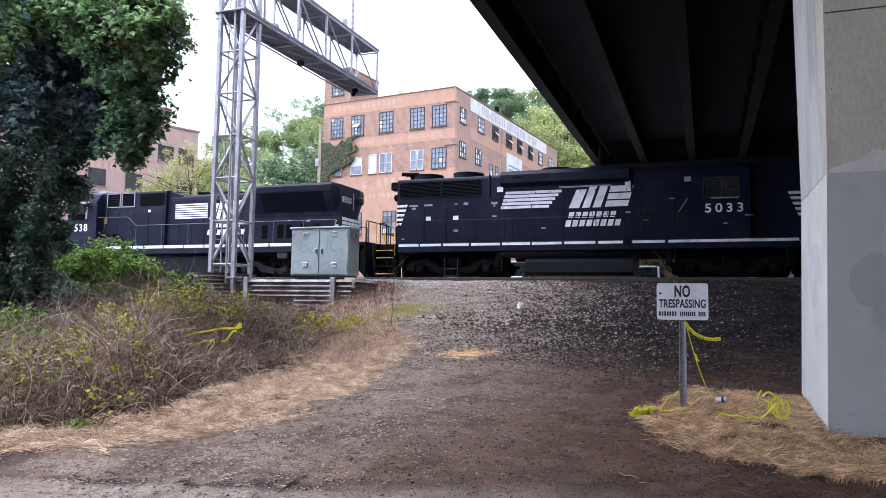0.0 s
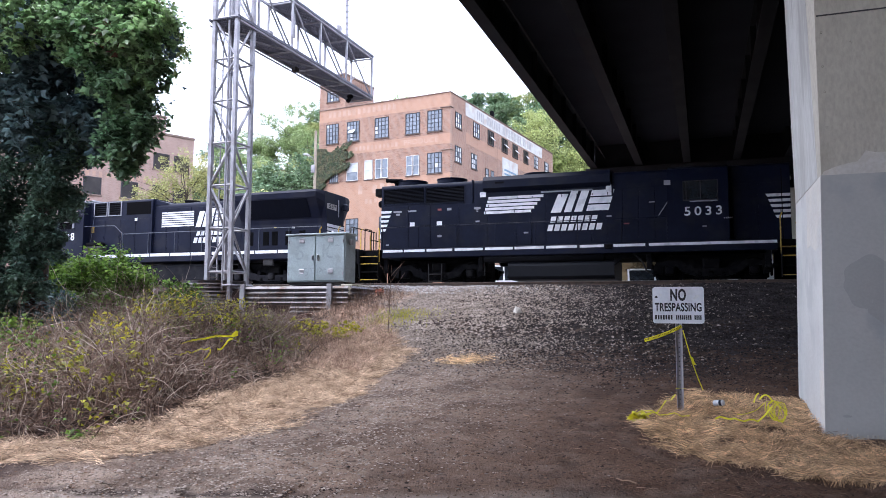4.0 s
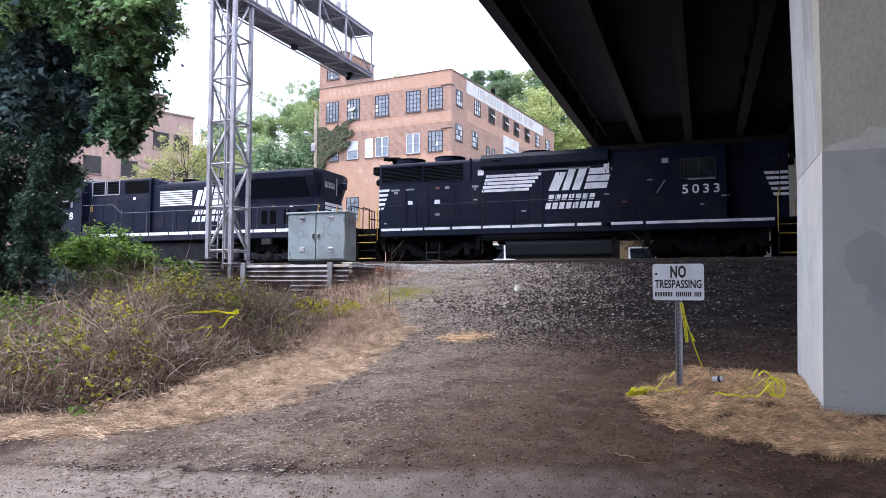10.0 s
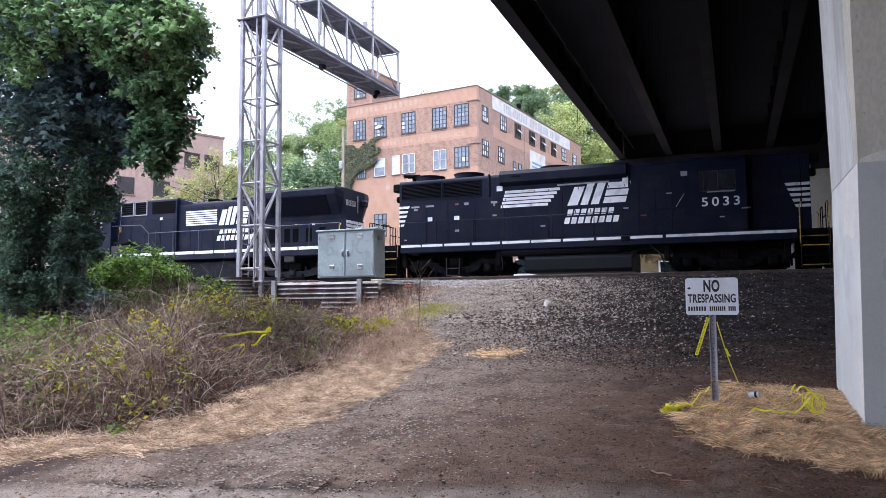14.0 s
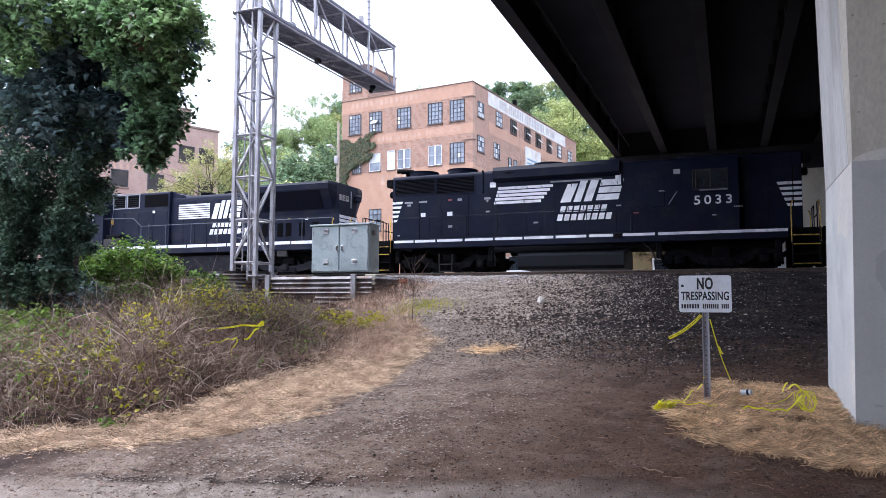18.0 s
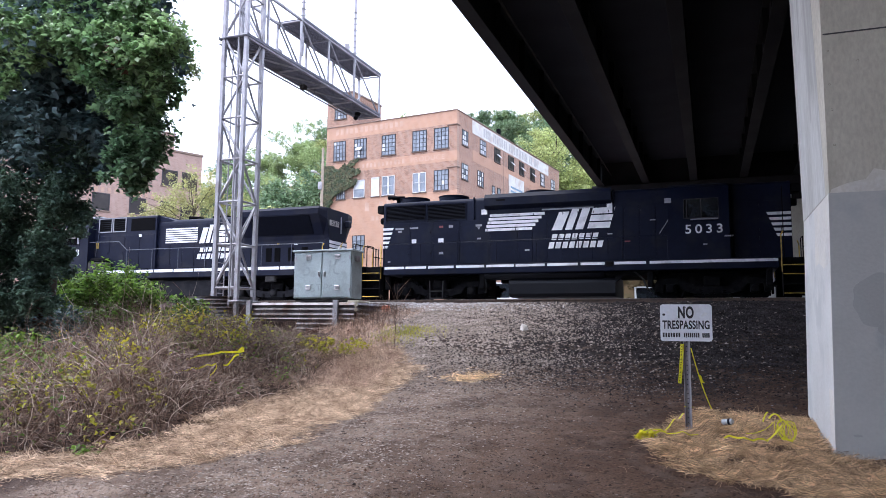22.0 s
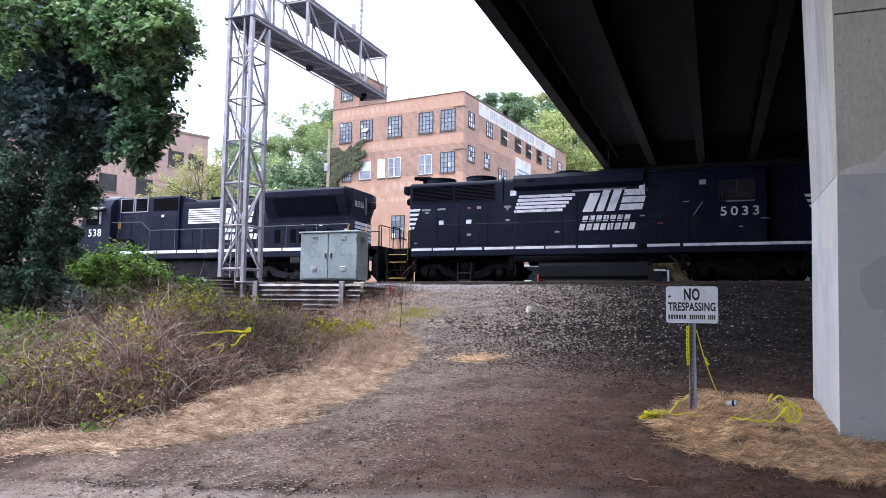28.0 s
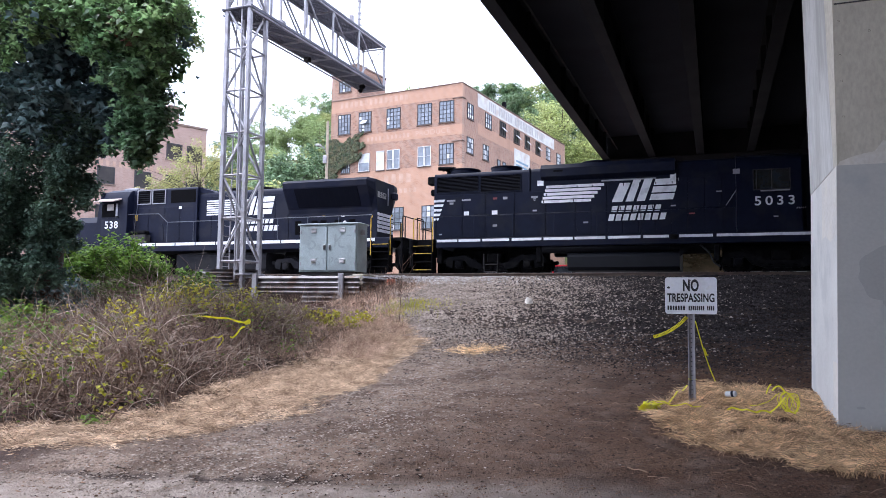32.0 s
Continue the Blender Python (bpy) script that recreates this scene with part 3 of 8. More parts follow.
gx = axis(-8.0, 3.6, 0.075, 900)
gy = axis(2.6, 11.0, 0.075, 900)
gx = sorted({round(v, 4) for v in gx if -8.1 <= v <= 3.7 or abs(v) > 16.5} | {round(-8.1 - 0.16 * i, 4) for i in range(1, 53)} | {round(3.7 + 0.2 * i, 4) for i in range(1, 64)})
gy = sorted({round(v, 4) for v in gy if v <= 11.05 or v > 22.5} | {round(11.05 + 0.11 * i, 4) for i in range(1, 105)})
gv = [(x, y, lie(x, y)) for y in gy for x in gx]
gw = len(gx)
gf = [(j * gw + i, j * gw + i + 1, (j + 1) * gw + i + 1, (j + 1) * gw + i) for j in range(len(gy) - 1) for i in range(gw - 1)]
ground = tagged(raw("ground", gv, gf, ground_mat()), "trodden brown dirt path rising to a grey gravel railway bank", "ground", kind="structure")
for p in ground.data.polygons:
    p.use_smooth = True

# ---- two railway tracks on the bank ----
RAILPROF = [(-0.07, 0), (0.07, 0), (0.07, 0.02), (0.012, 0.045), (0.012, 0.12), (0.036, 0.135), (0.036, 0.17), (-0.036, 0.17), (-0.036, 0.135), (-0.012, 0.12), (-0.012, 0.045), (-0.07, 0.02)]
for name, yc in (("near", NEAR), ("far", TRACK)):
    for s in (-1, 1):
        ob = thing("rail", (-12, yc + s * 0.75, RAIL - 0.17), "rusty steel railway rail on wooden ties", "rail", "rails of the two tracks")
        Mesh().prism(RAILPROF, "x", -90, 90).done("rail_web", STEELRAIL, ob)
        Mesh().box(-90, 90, -0.03, 0.03, 0.1702, 0.1735).done("rail_head", RAILTOP, ob, "worn bright rail head")
tie = Mesh().box(-0.11, 0.11, -1.3, 1.3, -0.15, 0.0, 0.015).done("railway_tie", TIE)
tagged(tie, "weathered wooden railway tie bedded in gravel", "railway tie", "ties of the two tracks")
tie.matrix_world = pose(-46, NEAR, RAIL - 0.172)
for yc in (NEAR, TRACK):
    for i in range(118):
        if yc != NEAR or i:
            copy_thing(tie, pose(-46 + 0.52 * i + rnd.uniform(-0.03, 0.03), yc + rnd.uniform(-0.04, 0.04), RAIL - 0.172, 0, 0, rnd.uniform(-1, 1)))

# ---- road bridge over the railway: deck on steel girders, concrete piers ----
bridge = thing("bridge", (2, 20, 0), "dark steel girder road bridge on concrete piers", "bridge", kind="structure")
BO = (2, 20, 0)
# deck runs on unseen to the right to block more skylight
Mesh(BO).box(-6.35, 24.0, -60, 104, 11.15, 11.45, 0.02).box(-6.35, -5.95, -60, 104, 11.45, 12.3, 0.02).done("deck_slab", DECK, bridge, "concrete deck underside coloured near-black for its shade")
for i in range(12):
    x = -5.65 + 2.52 * i
    g = Mesh(BO)
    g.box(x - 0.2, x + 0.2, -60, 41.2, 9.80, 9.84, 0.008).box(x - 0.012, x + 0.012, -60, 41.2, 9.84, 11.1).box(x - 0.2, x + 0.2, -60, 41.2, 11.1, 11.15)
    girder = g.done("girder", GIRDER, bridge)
    st = Mesh(BO)
    for k in range(14):
        for s in (-1, 1):
            st.box(x + s * 0.014 if s > 0 else x - 0.2, x + 0.2 if s > 0 else x - 0.014, 2.0 + 2.9 * k, 2.02 + 2.9 * k, 9.85, 11.09)
    st.done("web_stiffener", GIRDER, girder)
for i in range(11):
    x = -5.65 + 2.52 * i
    Mesh(BO).box(x + 0.02, x + 2.50, 41.25, 41.5, 9.84, 11.14, 0.01).done("end_diaphragm", GIRDER, bridge)
# one added dark block hides hill and sky between the girders
Mesh(BO).box(-5.9, 23.4, 41.6, 104, 9.9, 11.1).done("next_span", GIRDER, bridge, "plain dark block for the next span")
Mesh(BO).tube((-5.02, -40, 10.35), (-5.02, 41, 10.35), 0.035, 8).done("conduit", UNDER2, bridge, "thin conduit slung between girders")
# concrete cap in the girders' black: its shade put into the colour
Mesh(BO).box(-6.1, 13, 40.9, 42.3, 8.5, 9.78, 0.03).done("far_pier_cap", GIRDER, bridge)


def loft(m, low, high, z0, z1):
    """A solid between two outlines of as many corners, one at z0 and one at z1."""
    n = len(low)
    m.add([(x, y, z0) for x, y in low] + [(x, y, z1) for x, y in high],
          [(i, (i + 1) % n, (i + 1) % n + n, i + n) for i in range(n)] + [tuple(range(n - 1, -1, -1)), tuple(range(n, 2 * n))])
    return m


def pier(name, x0, x1, y0, y1, zb, ztop, zpaint, lean=0.0, flare=0.0):
    """lean: how far the base draws in towards its top; flare: how far the shaft widens again."""
    o = ((x0 + x1) / 2, (y0 + y1) / 2, zb)
    p = thing(name, o, "massive concrete bridge pier, lower part patched with grey paint", "bridge pier", kind="structure")
    xt = x0 + lean
    foot = x0 - lean * 0.6 / (zpaint - zb)
    rect = lambda x: [(x, y0), (x1, y0), (x1, y1), (x, y1)]
    loft(Mesh(o), rect(foot), rect(xt), zb - 0.6, zpaint).done("pier_base", CONCPAINT, p, "grey-painted lower pier with worn patches")

    def outline(xl, c, d):
        return [(xt + 0.006, y0 + 0.012), (x1 - 0.1, y0 + 0.012), (x1, y0 + 0.11), (x1, y1 - 0.1), (x1 - 0.1, y1), (xl + c, y1), (xl, y1 - c), (xl, y0 + d), (lerp(xl, xt, 0.3), y0 + lerp(d, 0.012, 0.3) - 0.006),
                (lerp(xl, xt, 0.38), y0 + lerp(d, 0.012, 0.38) + 0.012), (lerp(xl, xt, 0.62), y0 + lerp(d, 0.012, 0.62) + 0.010), (lerp(xl, xt, 0.7), y0 + lerp(d, 0.012, 0.7) - 0.006)]
    loft(Mesh(o), outline(xt - 0.004, 0.02, 0.16), outline(xt - flare, 0.1, 0.5), zpaint, ztop).done("pier_shaft", CONC, p, "bare board-marked concrete shaft with chamfered edges")
    return p, o


NP = (1.09, 4.8, 7.9, 9.95)
PAINTZ = 2.975
near_pier, NO_ = pier("pier_near", *NP, 0.42, 9.0, PAINTZ, 0.052, 0.10)
pier("pier_far", 1.2, 6.4, 41.0, 42.2, 2.2, 8.5, 5.0)
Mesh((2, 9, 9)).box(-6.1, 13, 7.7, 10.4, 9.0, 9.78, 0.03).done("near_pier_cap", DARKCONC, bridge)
bpy.data.objects["near_pier_cap"].location = (0, -11, 9)
# paint patches, a pour joint, tie holes and a ragged paint edge on the near pier
x0, y0 = NP[0], NP[2]
XT = x0 + 0.052


def lean_x(z):
    return x0 + 0.052 * (z - 0.42) / (PAINTZ - 0.42)


# pale skins on the left side: part paint, part skylight put into the colour
LITBASE = mat("sky_lit_side_paint", (0.64, 0.625, 0.57), (0.56, 0.545, 0.495), rough=0.75, amount=0.3, scale=1.3, fine=30, bump=0.1, stain=(0.47, 0.465, 0.43), stain_amount=0.6, stain_scale=1.8)
LITSHAFT = mat("sky_lit_streaked_concrete", (0.56, 0.55, 0.505), (0.44, 0.425, 0.38), rough=0.85, amount=0.6, scale=2.0, fine=30, bump=0.15, stain=(0.30, 0.285, 0.25), stain_amount=0.6, stain_scale=2.4, stretch=(1, 1, 0.2))
Mesh(NO_).add([(lean_x(z) + d, y, z) for d in (-0.0015, 0.004) for y, z in ((7.904, 0.30), (9.94, 0.30), (9.94, PAINTZ - 0.004), (7.904, PAINTZ - 0.004))],
              [(0, 1, 2, 3), (7, 6, 5, 4), (0, 4, 5, 1), (1, 5, 6, 2), (2, 6, 7, 3), (3, 7, 4, 0)]).done("paint_coat", LITBASE, near_pier, "pale paint on the side of the base, brightened for skylight")
Mesh(NO_).add([(x_ + d, y, z) for d in (-0.0025, 0.004) for x_, y, z in ((XT - 0.004, y0 + 0.17, PAINTZ + 0.004), (XT - 0.004, NP[3] - 0.03, PAINTZ + 0.004), (XT - 0.10, NP[3] - 0.11, 8.99), (XT - 0.10, y0 + 0.51, 8.99))],
              [(0, 1, 2, 3), (7, 6, 5, 4), (0, 4, 5, 1), (1, 5, 6, 2), (2, 6, 7, 3), (3, 7, 4, 0)]).done("whitewash", LITSHAFT, near_pier, "streaked pale skin on the side of the shaft, brightened for skylight")
Mesh(NO_).box(XT + 0.02, x0 + 3.4, y0 + 0.004, y0 + 0.03, 4.60, 4.612).done("pour_joint", DARKCONC, near_pier, "dark pour joint")
prnd = random.Random(19)
edge_pts = [(XT + 0.012, PAINTZ + 0.001)]
for i in range(46):
    a = XT + 0.03 + 0.075 * i
    step = 0.03 + 0.08 * smooth01(0, 0.25, a - XT) + 0.10 * smooth01(0.32, 0.36, a - XT)
    edge_pts.append((a, PAINTZ + step + prnd.uniform(-0.016, 0.016)))
edge_pts.append((edge_pts[-1][0], PAINTZ + 0.001))
Mesh(NO_).prism(edge_pts, "y", y0 + 0.006, y0 + 0.02).done("paint_patch", PAINTPALE, near_pier, "ragged cream paint over the bare concrete")
for dx, z in ((0.075, 3.46), (0.07, 3.82), (0.06, 4.08), (0.32, 4.30), (0.06, 4.43)):
    Mesh(NO_).lathe((XT + dx, y0 + 0.011, z), [(0.011, 0.0), (0.007, 0.002), (0.0, 0.002)], 8, "y").done("tie_hole", GIRDER, near_pier)
for y_a, y_b, z_a, z_b in ((7.905, 8.95, 2.30, PAINTZ - 0.01), (7.905, 8.2, 0.55, 1.05), (7.905, 7.93, 1.14, 2.22)):
    pts = [(y_a, z_a), (lerp(y_a, y_b, 0.4), z_a - 0.04), (lerp(y_a, y_b, 0.75), z_a + 0.05), (y_b, z_a + 0.03), (y_b - 0.02, lerp(z_a, z_b, 0.5)), (y_b, z_b), (y_a, z_b)]
    n = len(pts)
    m = Mesh(NO_).add([(lean_x(z) + d, y, z) for d in (-0.003, 0.004) for y, z in pts],
                      [(i, (i + 1) % n, (i + 1) % n + n, i + n) for i in range(n)] + [tuple(range(n - 1, -1, -1)), tuple(range(n, 2 * n))])
    m.done("paint_patch", PAINTPALE, near_pier, "cream paint patch")
DARKPATCH = mat("darker_grey_masonry_paint", (0.40, 0.395, 0.368), (0.365, 0.36, 0.338), rough=0.75, amount=0.15, scale=1.5, bump=0.08)
for xx, zz, w, h in ((1.34, 1.25, 2.0, 0.85), (1.25, 1.6, 0.62, 0.6), (1.24, 0.62, 0.09, 0.03)):
    pts = [(xx + w * (0.5 + 0.5 * math.cos(t) * (0.86 + 0.22 * noise.noise((math.cos(t) * 1.6, math.sin(t) * 1.6, 3.0)))), zz + h * (0.5 + 0.5 * math.sin(t) * (0.86 + 0.22 * noise.noise((math.cos(t) * 1.6, math.sin(t) * 1.6, 9.0))))) for t in [k * math.pi / 24 for k in range(48)]]
    Mesh(NO_).prism(pts, "y", y0 - 0.003 - 0.001 * w, y0 + 0.004).done("paint_patch", DARKPATCH, near_pier, "darker grey paint patch")
for i in range(34):
    a = x0 + 0.06 + 0.042 * i
    Mesh(NO_).box(a, a + prnd.uniform(0.006, 0.016), y0 - 0.010, y0 - 0.002, 0.40, 0.455 + prnd.uniform(0.0, 0.03)).done("ragged_form_edge", PAINTPALE if i % 3 else CONC, near_pier)
# unseen walls behind and right of the camera, added to cut skylight
Mesh().box(-7.5, 24, -15, -13.5, -0.6, 11.1, 0.03).done("abutment", DARKCONC, None)
tagged(bpy.data.objects["abutment"], "plain unseen concrete wall added behind the camera to block light", "abutment", kind="structure")
for name, a, b in (("wall_east_near", -13.5, 20.5), ("wall_east_far", 33, 60)):
    tagged(Mesh().box(15.0, 16.0, a, b, -0.6, 11.1, 0.03).done(name, DARKCONC, None), "plain unseen concrete side wall added to block light", "wing wall", kind="structure")


# ---- locomotives ----
def ring(w, z0, z1, r=0.16, n=4):
    """Cross-section of a hood: upright sides, rounded shoulders."""
    pts = [(-w, z0)]
    for i in range(n + 1):
        t = math.pi / 2 * i / n
        pts.append((-w + r - r * math.cos(t), z1 - r + r * math.sin(t)))
    for i in range(n + 1):
        t = math.pi / 2 * i / n
        pts.append((w - r + r * math.sin(t), z1 - r + r * math.cos(t)))
    return pts + [(w, z0)]


def wheelset(o, x, parent, material, r=0.508):
    m = Mesh((x, 0, r))
    for s in (-1, 1):
        y = s * 0.74
        prof = [(0.0, y - 0.07), (0.12, y - 0.07), (0.16, y - 0.03), (r - 0.1, y - 0.02), (r - 0.06, y - 0.07), (r, y - 0.07), (r, y + 0.05), (r - 0.07, y + 0.07), (0.15, y + 0.03), (0.0, y + 0.07)]
        m.lathe((x, 0, r), prof, 28, "y")
        for k in range(5):
            t = k * 2 * math.pi / 5
            m.tube((x + 0.28 * math.cos(t), y - s * 0.0, r + 0.28 * math.sin(t)), (x + 0.28 * math.cos(t), y + s * 0.045, r + 0.28 * math.sin(t)), 0.05, 8)
    m.tube((x, -0.95, r), (x, 0.95, r), 0.09, 12)
    ob = m.done("wheelset", material, parent, "steel wheels on an axle", smooth=True)
    ob.location = (x - o, 0, r)
    WHEELS.append((ob, x - o, r))
    return ob


WHEELS = []


def stairs(o, loco, x0, x1, side, zs, edge=True, z_top=1.5):
    """Corner steps: two stringers, treads with yellow edges."""
    y = side * 1.38
    s = Mesh((o, 0, 0))
    s.box(x0 - 0.02, x0, y - 0.2, y + 0.2, 0.22, z_top, 0.005).box(x1, x1 + 0.02, y - 0.2, y + 0.2, 0.22, z_top, 0.005)
    s.box(x0, x1, y - side * 0.2 - 0.01, y - side * 0.2 + 0.01, 0.22, z_top)
    st = s.done("step_well", UNDER, loco)
    for z in zs:
        t = Mesh((o, 0, 0)).box(x0, x1, y - 0.16, y + 0.16, z - 0.03, z, 0.006).done("tread", UNDER, st)
        if edge and z in (zs[0], zs[2], zs[3]) and (zs[0] < 0.4 or z > 1.3):
            Mesh((o, 0, 0)).box(x0, x1, y + side * 0.165 - 0.008, y + side * 0.165 + 0.008, z - 0.022, z + 0.004).done("tread_edge", YELLOWPAINT, st, "yellow tread edge")
    return st


def hood_doors(o, loco, xs, y, z0, z1, mt):
    for a, b in zip(xs, xs[1:]):
        d = Mesh((o, 0, 0)).box(a + 0.012, b - 0.012, y - 0.014, y + 0.02, z0, z1, 0.006).done("hood_door", mt, loco)
        Mesh((o, 0, 0)).box(b - 0.10, b - 0.07, y - 0.035, y - 0.012, lerp(z0, z1, 0.45), lerp(z0, z1, 0.45) + 0.12, 0.004).done("latch", mt, d)
        for zz in (z0 + 0.12, z1 - 0.2):
            Mesh((o, 0, 0)).box(a + 0.02, a + 0.05, y - 0.028, y - 0.012, zz, zz + 0.09, 0.003).done("hinge", mt, d)


def decal(o, loco, x0, x1, y, z0, z1, mt=None, skew=0.0, name="decal", skew_r=None):
    skew_r = skew if skew_r is None else skew_r
    return Mesh((o, 0, 0)).prism([(x0, z0), (x1, z0), (x1 + skew_r, z1), (x0 + skew, z1)], "y", y - 0.003, y + 0.003).done(name, mt or WHITE, loco)


def vent(o, loco, x0, x1, y, z0, z1, n, name="radiator_grille", frame=None):
    g = Mesh((o, 0, 0)).box(x0, x1, y - 0.004, y + 0.03, z0, z1).done(name, GRILLE, loco, "black recessed grille")
    for i in range(n):
        z = lerp(z0, z1, (i + 0.5) / n)
        Mesh((o, 0, 0)).prism([(y - 0.002, z - 0.018), (y - 0.022, z - 0.012), (y - 0.002, z + 0.012)], "x", x0 + 0.02, x1 - 0.02).done("slat", SLAT, g)
    f = Mesh((o, 0, 0))
    w = 0.03 if not frame else 0.045
    f.box(x0 - w, x0, y - 0.03, y + 0.02, z0 - w, z1 + w).box(x1, x1 + w, y - 0.03, y + 0.02, z0 - w, z1 + w)
    f.box(x0, x1, y - 0.03, y + 0.02, z0 - w, z0).box(x0, x1, y - 0.03, y + 0.02, z1, z1 + w)
    f.done("grille_frame", frame or NAVY, g)
    return g


def fan(o, loco, x, z, r, top):
    f = Mesh((o, 0, 0)).lathe((x, 0, 0), [(r - 0.03, z), (r, z + 0.02), (r, top - 0.05), (r + 0.03, top - 0.03), (r + 0.03, top), (r - 0.05, top), (r - 0.06, top - 0.12), (0.0, top - 0.12)], 24).done("roof_fan", NAVY, loco, smooth=True)
    for k in range(6):
        t = k * math.pi / 6
        Mesh((o, 0, 0)).bar((x - r * math.cos(t), -r * math.sin(t), top - 0.01), (x + r * math.cos(t), r * math.sin(t), top - 0.01), 0.016).done("guard_bar", SLAT, f)


def handrail(o, loco, pts, posts, y, zfoot, mt, r=0.018):
    h = Mesh((o, 0, 0)).path([(x, y, z) for x, z in pts], r, 6).done("handrail", mt, loco)
    for x, z in posts:
        Mesh((o, 0, 0)).tube((x, y, zfoot), (x, y, z), r * 0.95, 6).done("stanchion", mt, h)
    return h


def truck(o, loco, xs, mt, side_mt, plates=True):
    """A truck: side frames over the axles, journal boxes, springs, brake gear, and its wheelsets."""
    lo, hi, mid = min(xs), max(xs), (min(xs) + max(xs)) / 2
    f = None
    for s in (-1, 1):
        y = s * 1.12
        m = Mesh((o, 0, 0))
        poly = [(lo - 0.56, 0.62), (lo - 0.45, 0.80), (lo + 0.25, 0.86), (lo + 0.55, 0.70), (mid - 0.55, 0.56), (mid + 0.55, 0.56), (hi - 0.55, 0.70), (hi - 0.25, 0.86), (hi + 0.45, 0.80), (hi + 0.56, 0.62),
                (hi + 0.53, 0.42), (hi + 0.28, 0.36), (hi + 0.24, 0.66), (hi - 0.24, 0.66), (hi - 0.42, 0.42), (mid + 0.5, 0.30), (mid - 0.5, 0.30), (lo + 0.42, 0.42), (lo + 0.24, 0.66), (lo - 0.24, 0.66), (lo - 0.28, 0.36), (lo - 0.53, 0.42)]
        k = len(poly)
        m.prism(poly, "y", y - 0.09, y + 0.09)
        f = m.done("side_frame", side_mt, loco)
        for x in xs:
            Mesh((o, 0, 0)).box(x - 0.17, x + 0.17, y - 0.13, y + 0.13, 0.34, 0.66, 0.03).done("journal_box", mt, f)
            Mesh((o, 0, 0)).lathe((x, y + s * 0.13, 0.5), [(0.15, 0), (0.13, s * 0.05), (0.05, s * 0.07), (0.0, s * 0.07)], 14, "y").done("journal_cap", side_mt, f)
        for x in ([mid - 0.38, mid, mid + 0.38] if plates else [mid - 0.5, mid + 0.5]):
            Mesh((o, 0, 0)).lathe((x, y, 0.24), [(0.11, 0.0), (0.13, 0.03), (0.10, 0.06), (0.13, 0.09), (0.10, 0.12), (0.13, 0.15), (0.10, 0.18), (0.12, 0.22)], 12).done("spring", mt, f, smooth=True)
        Mesh((o, 0, 0)).box(mid - 0.62, mid + 0.62, y - 0.07, y + 0.07, 0.20, 0.27, 0.02).done("spring_plank", mt, f)
        for x in xs:
            for e in (-1, 1):
                Mesh((o, 0, 0)).tube((x + e * 0.62, y - s * 0.3, 0.62), (x + e * 0.64, y + s * 0.06, 0.66), 0.085, 10).done("brake_cylinder", mt, f)
                Mesh((o, 0, 0)).box(x + e * 0.56 - 0.04, x + e * 0.56 + 0.04, y - s * 0.42 - 0.06, y - s * 0.42 + 0.06, 0.3, 0.72, 0.02).done("brake_shoe", mt, f)
    Mesh((o, 0, 0)).box(mid - 0.3, mid + 0.3, -1.0, 1.0, 0.55, 0.95, 0.05).done("bolster", mt, loco)
    # added block that closes gaps where light showed through the truck
    Mesh((o, 0, 0)).box(lo - 0.5, hi + 0.5, -0.6, 0.6, 0.25, 1.16, 0.08).done("traction_motor", mt, loco)
    for x in xs:
        wheelset(o, x, loco, mt)


def hung_step(o, loco, x, y=-1.3):
    m = Mesh((o, 0, 0))
    m.tube((x - 0.26, y, 0.2), (x - 0.28, y, 0.9), 0.022, 6).tube((x + 0.26, y, 0.2), (x + 0.28, y, 0.9), 0.022, 6)
    m.box(x - 0.27, x + 0.27, y - 0.05, y + 0.08, 0.2, 0.235).box(x - 0.27, x + 0.27, y - 0.05, y + 0.08, 0.48, 0.51)
    m.done("side_step", UNDER2, loco, "dusty hanging side step")


def logo(o, loco, x0, y, z0, z1, stripes, mark, bars, lit):
    """The road's mark as plain shapes: tapering stripes, slanted blocks, two rows of slanted bars."""
    n = 5 if lit else 7
    h = (z1 - z0) / n
    for i in range(n):
        cut = 0.12 * (n - 1 - i) if lit else 0.0
        decal(o, loco, x0 + stripes[0] + 0.045 * i * lit, x0 + stripes[1] - cut, y, z0 + h * i + 0.018, z0 + h * (i + 1) - 0.018, name="stripe")
    w = mark[1] - mark[0]
    a, H = x0 + mark[0], z1 - z0
    zb, zt = z0 - 0.04, z1 + 0.07
    # three slanted blocks, then a stack of rounded bars
    for k, (p, q, s) in enumerate(((0.0, 0.17, 0.13), (0.22, 0.34, 0.13), (0.39, 0.52, 0.13))):
        decal(o, loco, a + w * p, a + w * q, y, zb, zt if k else zt - 0.12, name="emblem_block", skew=w * s)
    s0 = a + w * 0.59
    sh = (zt - zb) / 3
    for k in range(3):
        decal(o, loco, s0 + w * 0.035 * k, s0 + w * (0.36 + 0.035 * k), y, zb + sh * k + 0.02, zb + sh * (k + 1) - 0.03, name="emblem_bar", skew=w * 0.03)
    for row, (b0, b1, zc, hh, cnt) in enumerate(bars):
        step = (b1 - b0) / cnt
        for k in range(cnt):
            decal(o, loco, x0 + b0 + step * k, x0 + b0 + step * k + step * 0.74, y, zc - hh / 2, zc + hh / 2, name="line_bar", skew=hh * 0.25)


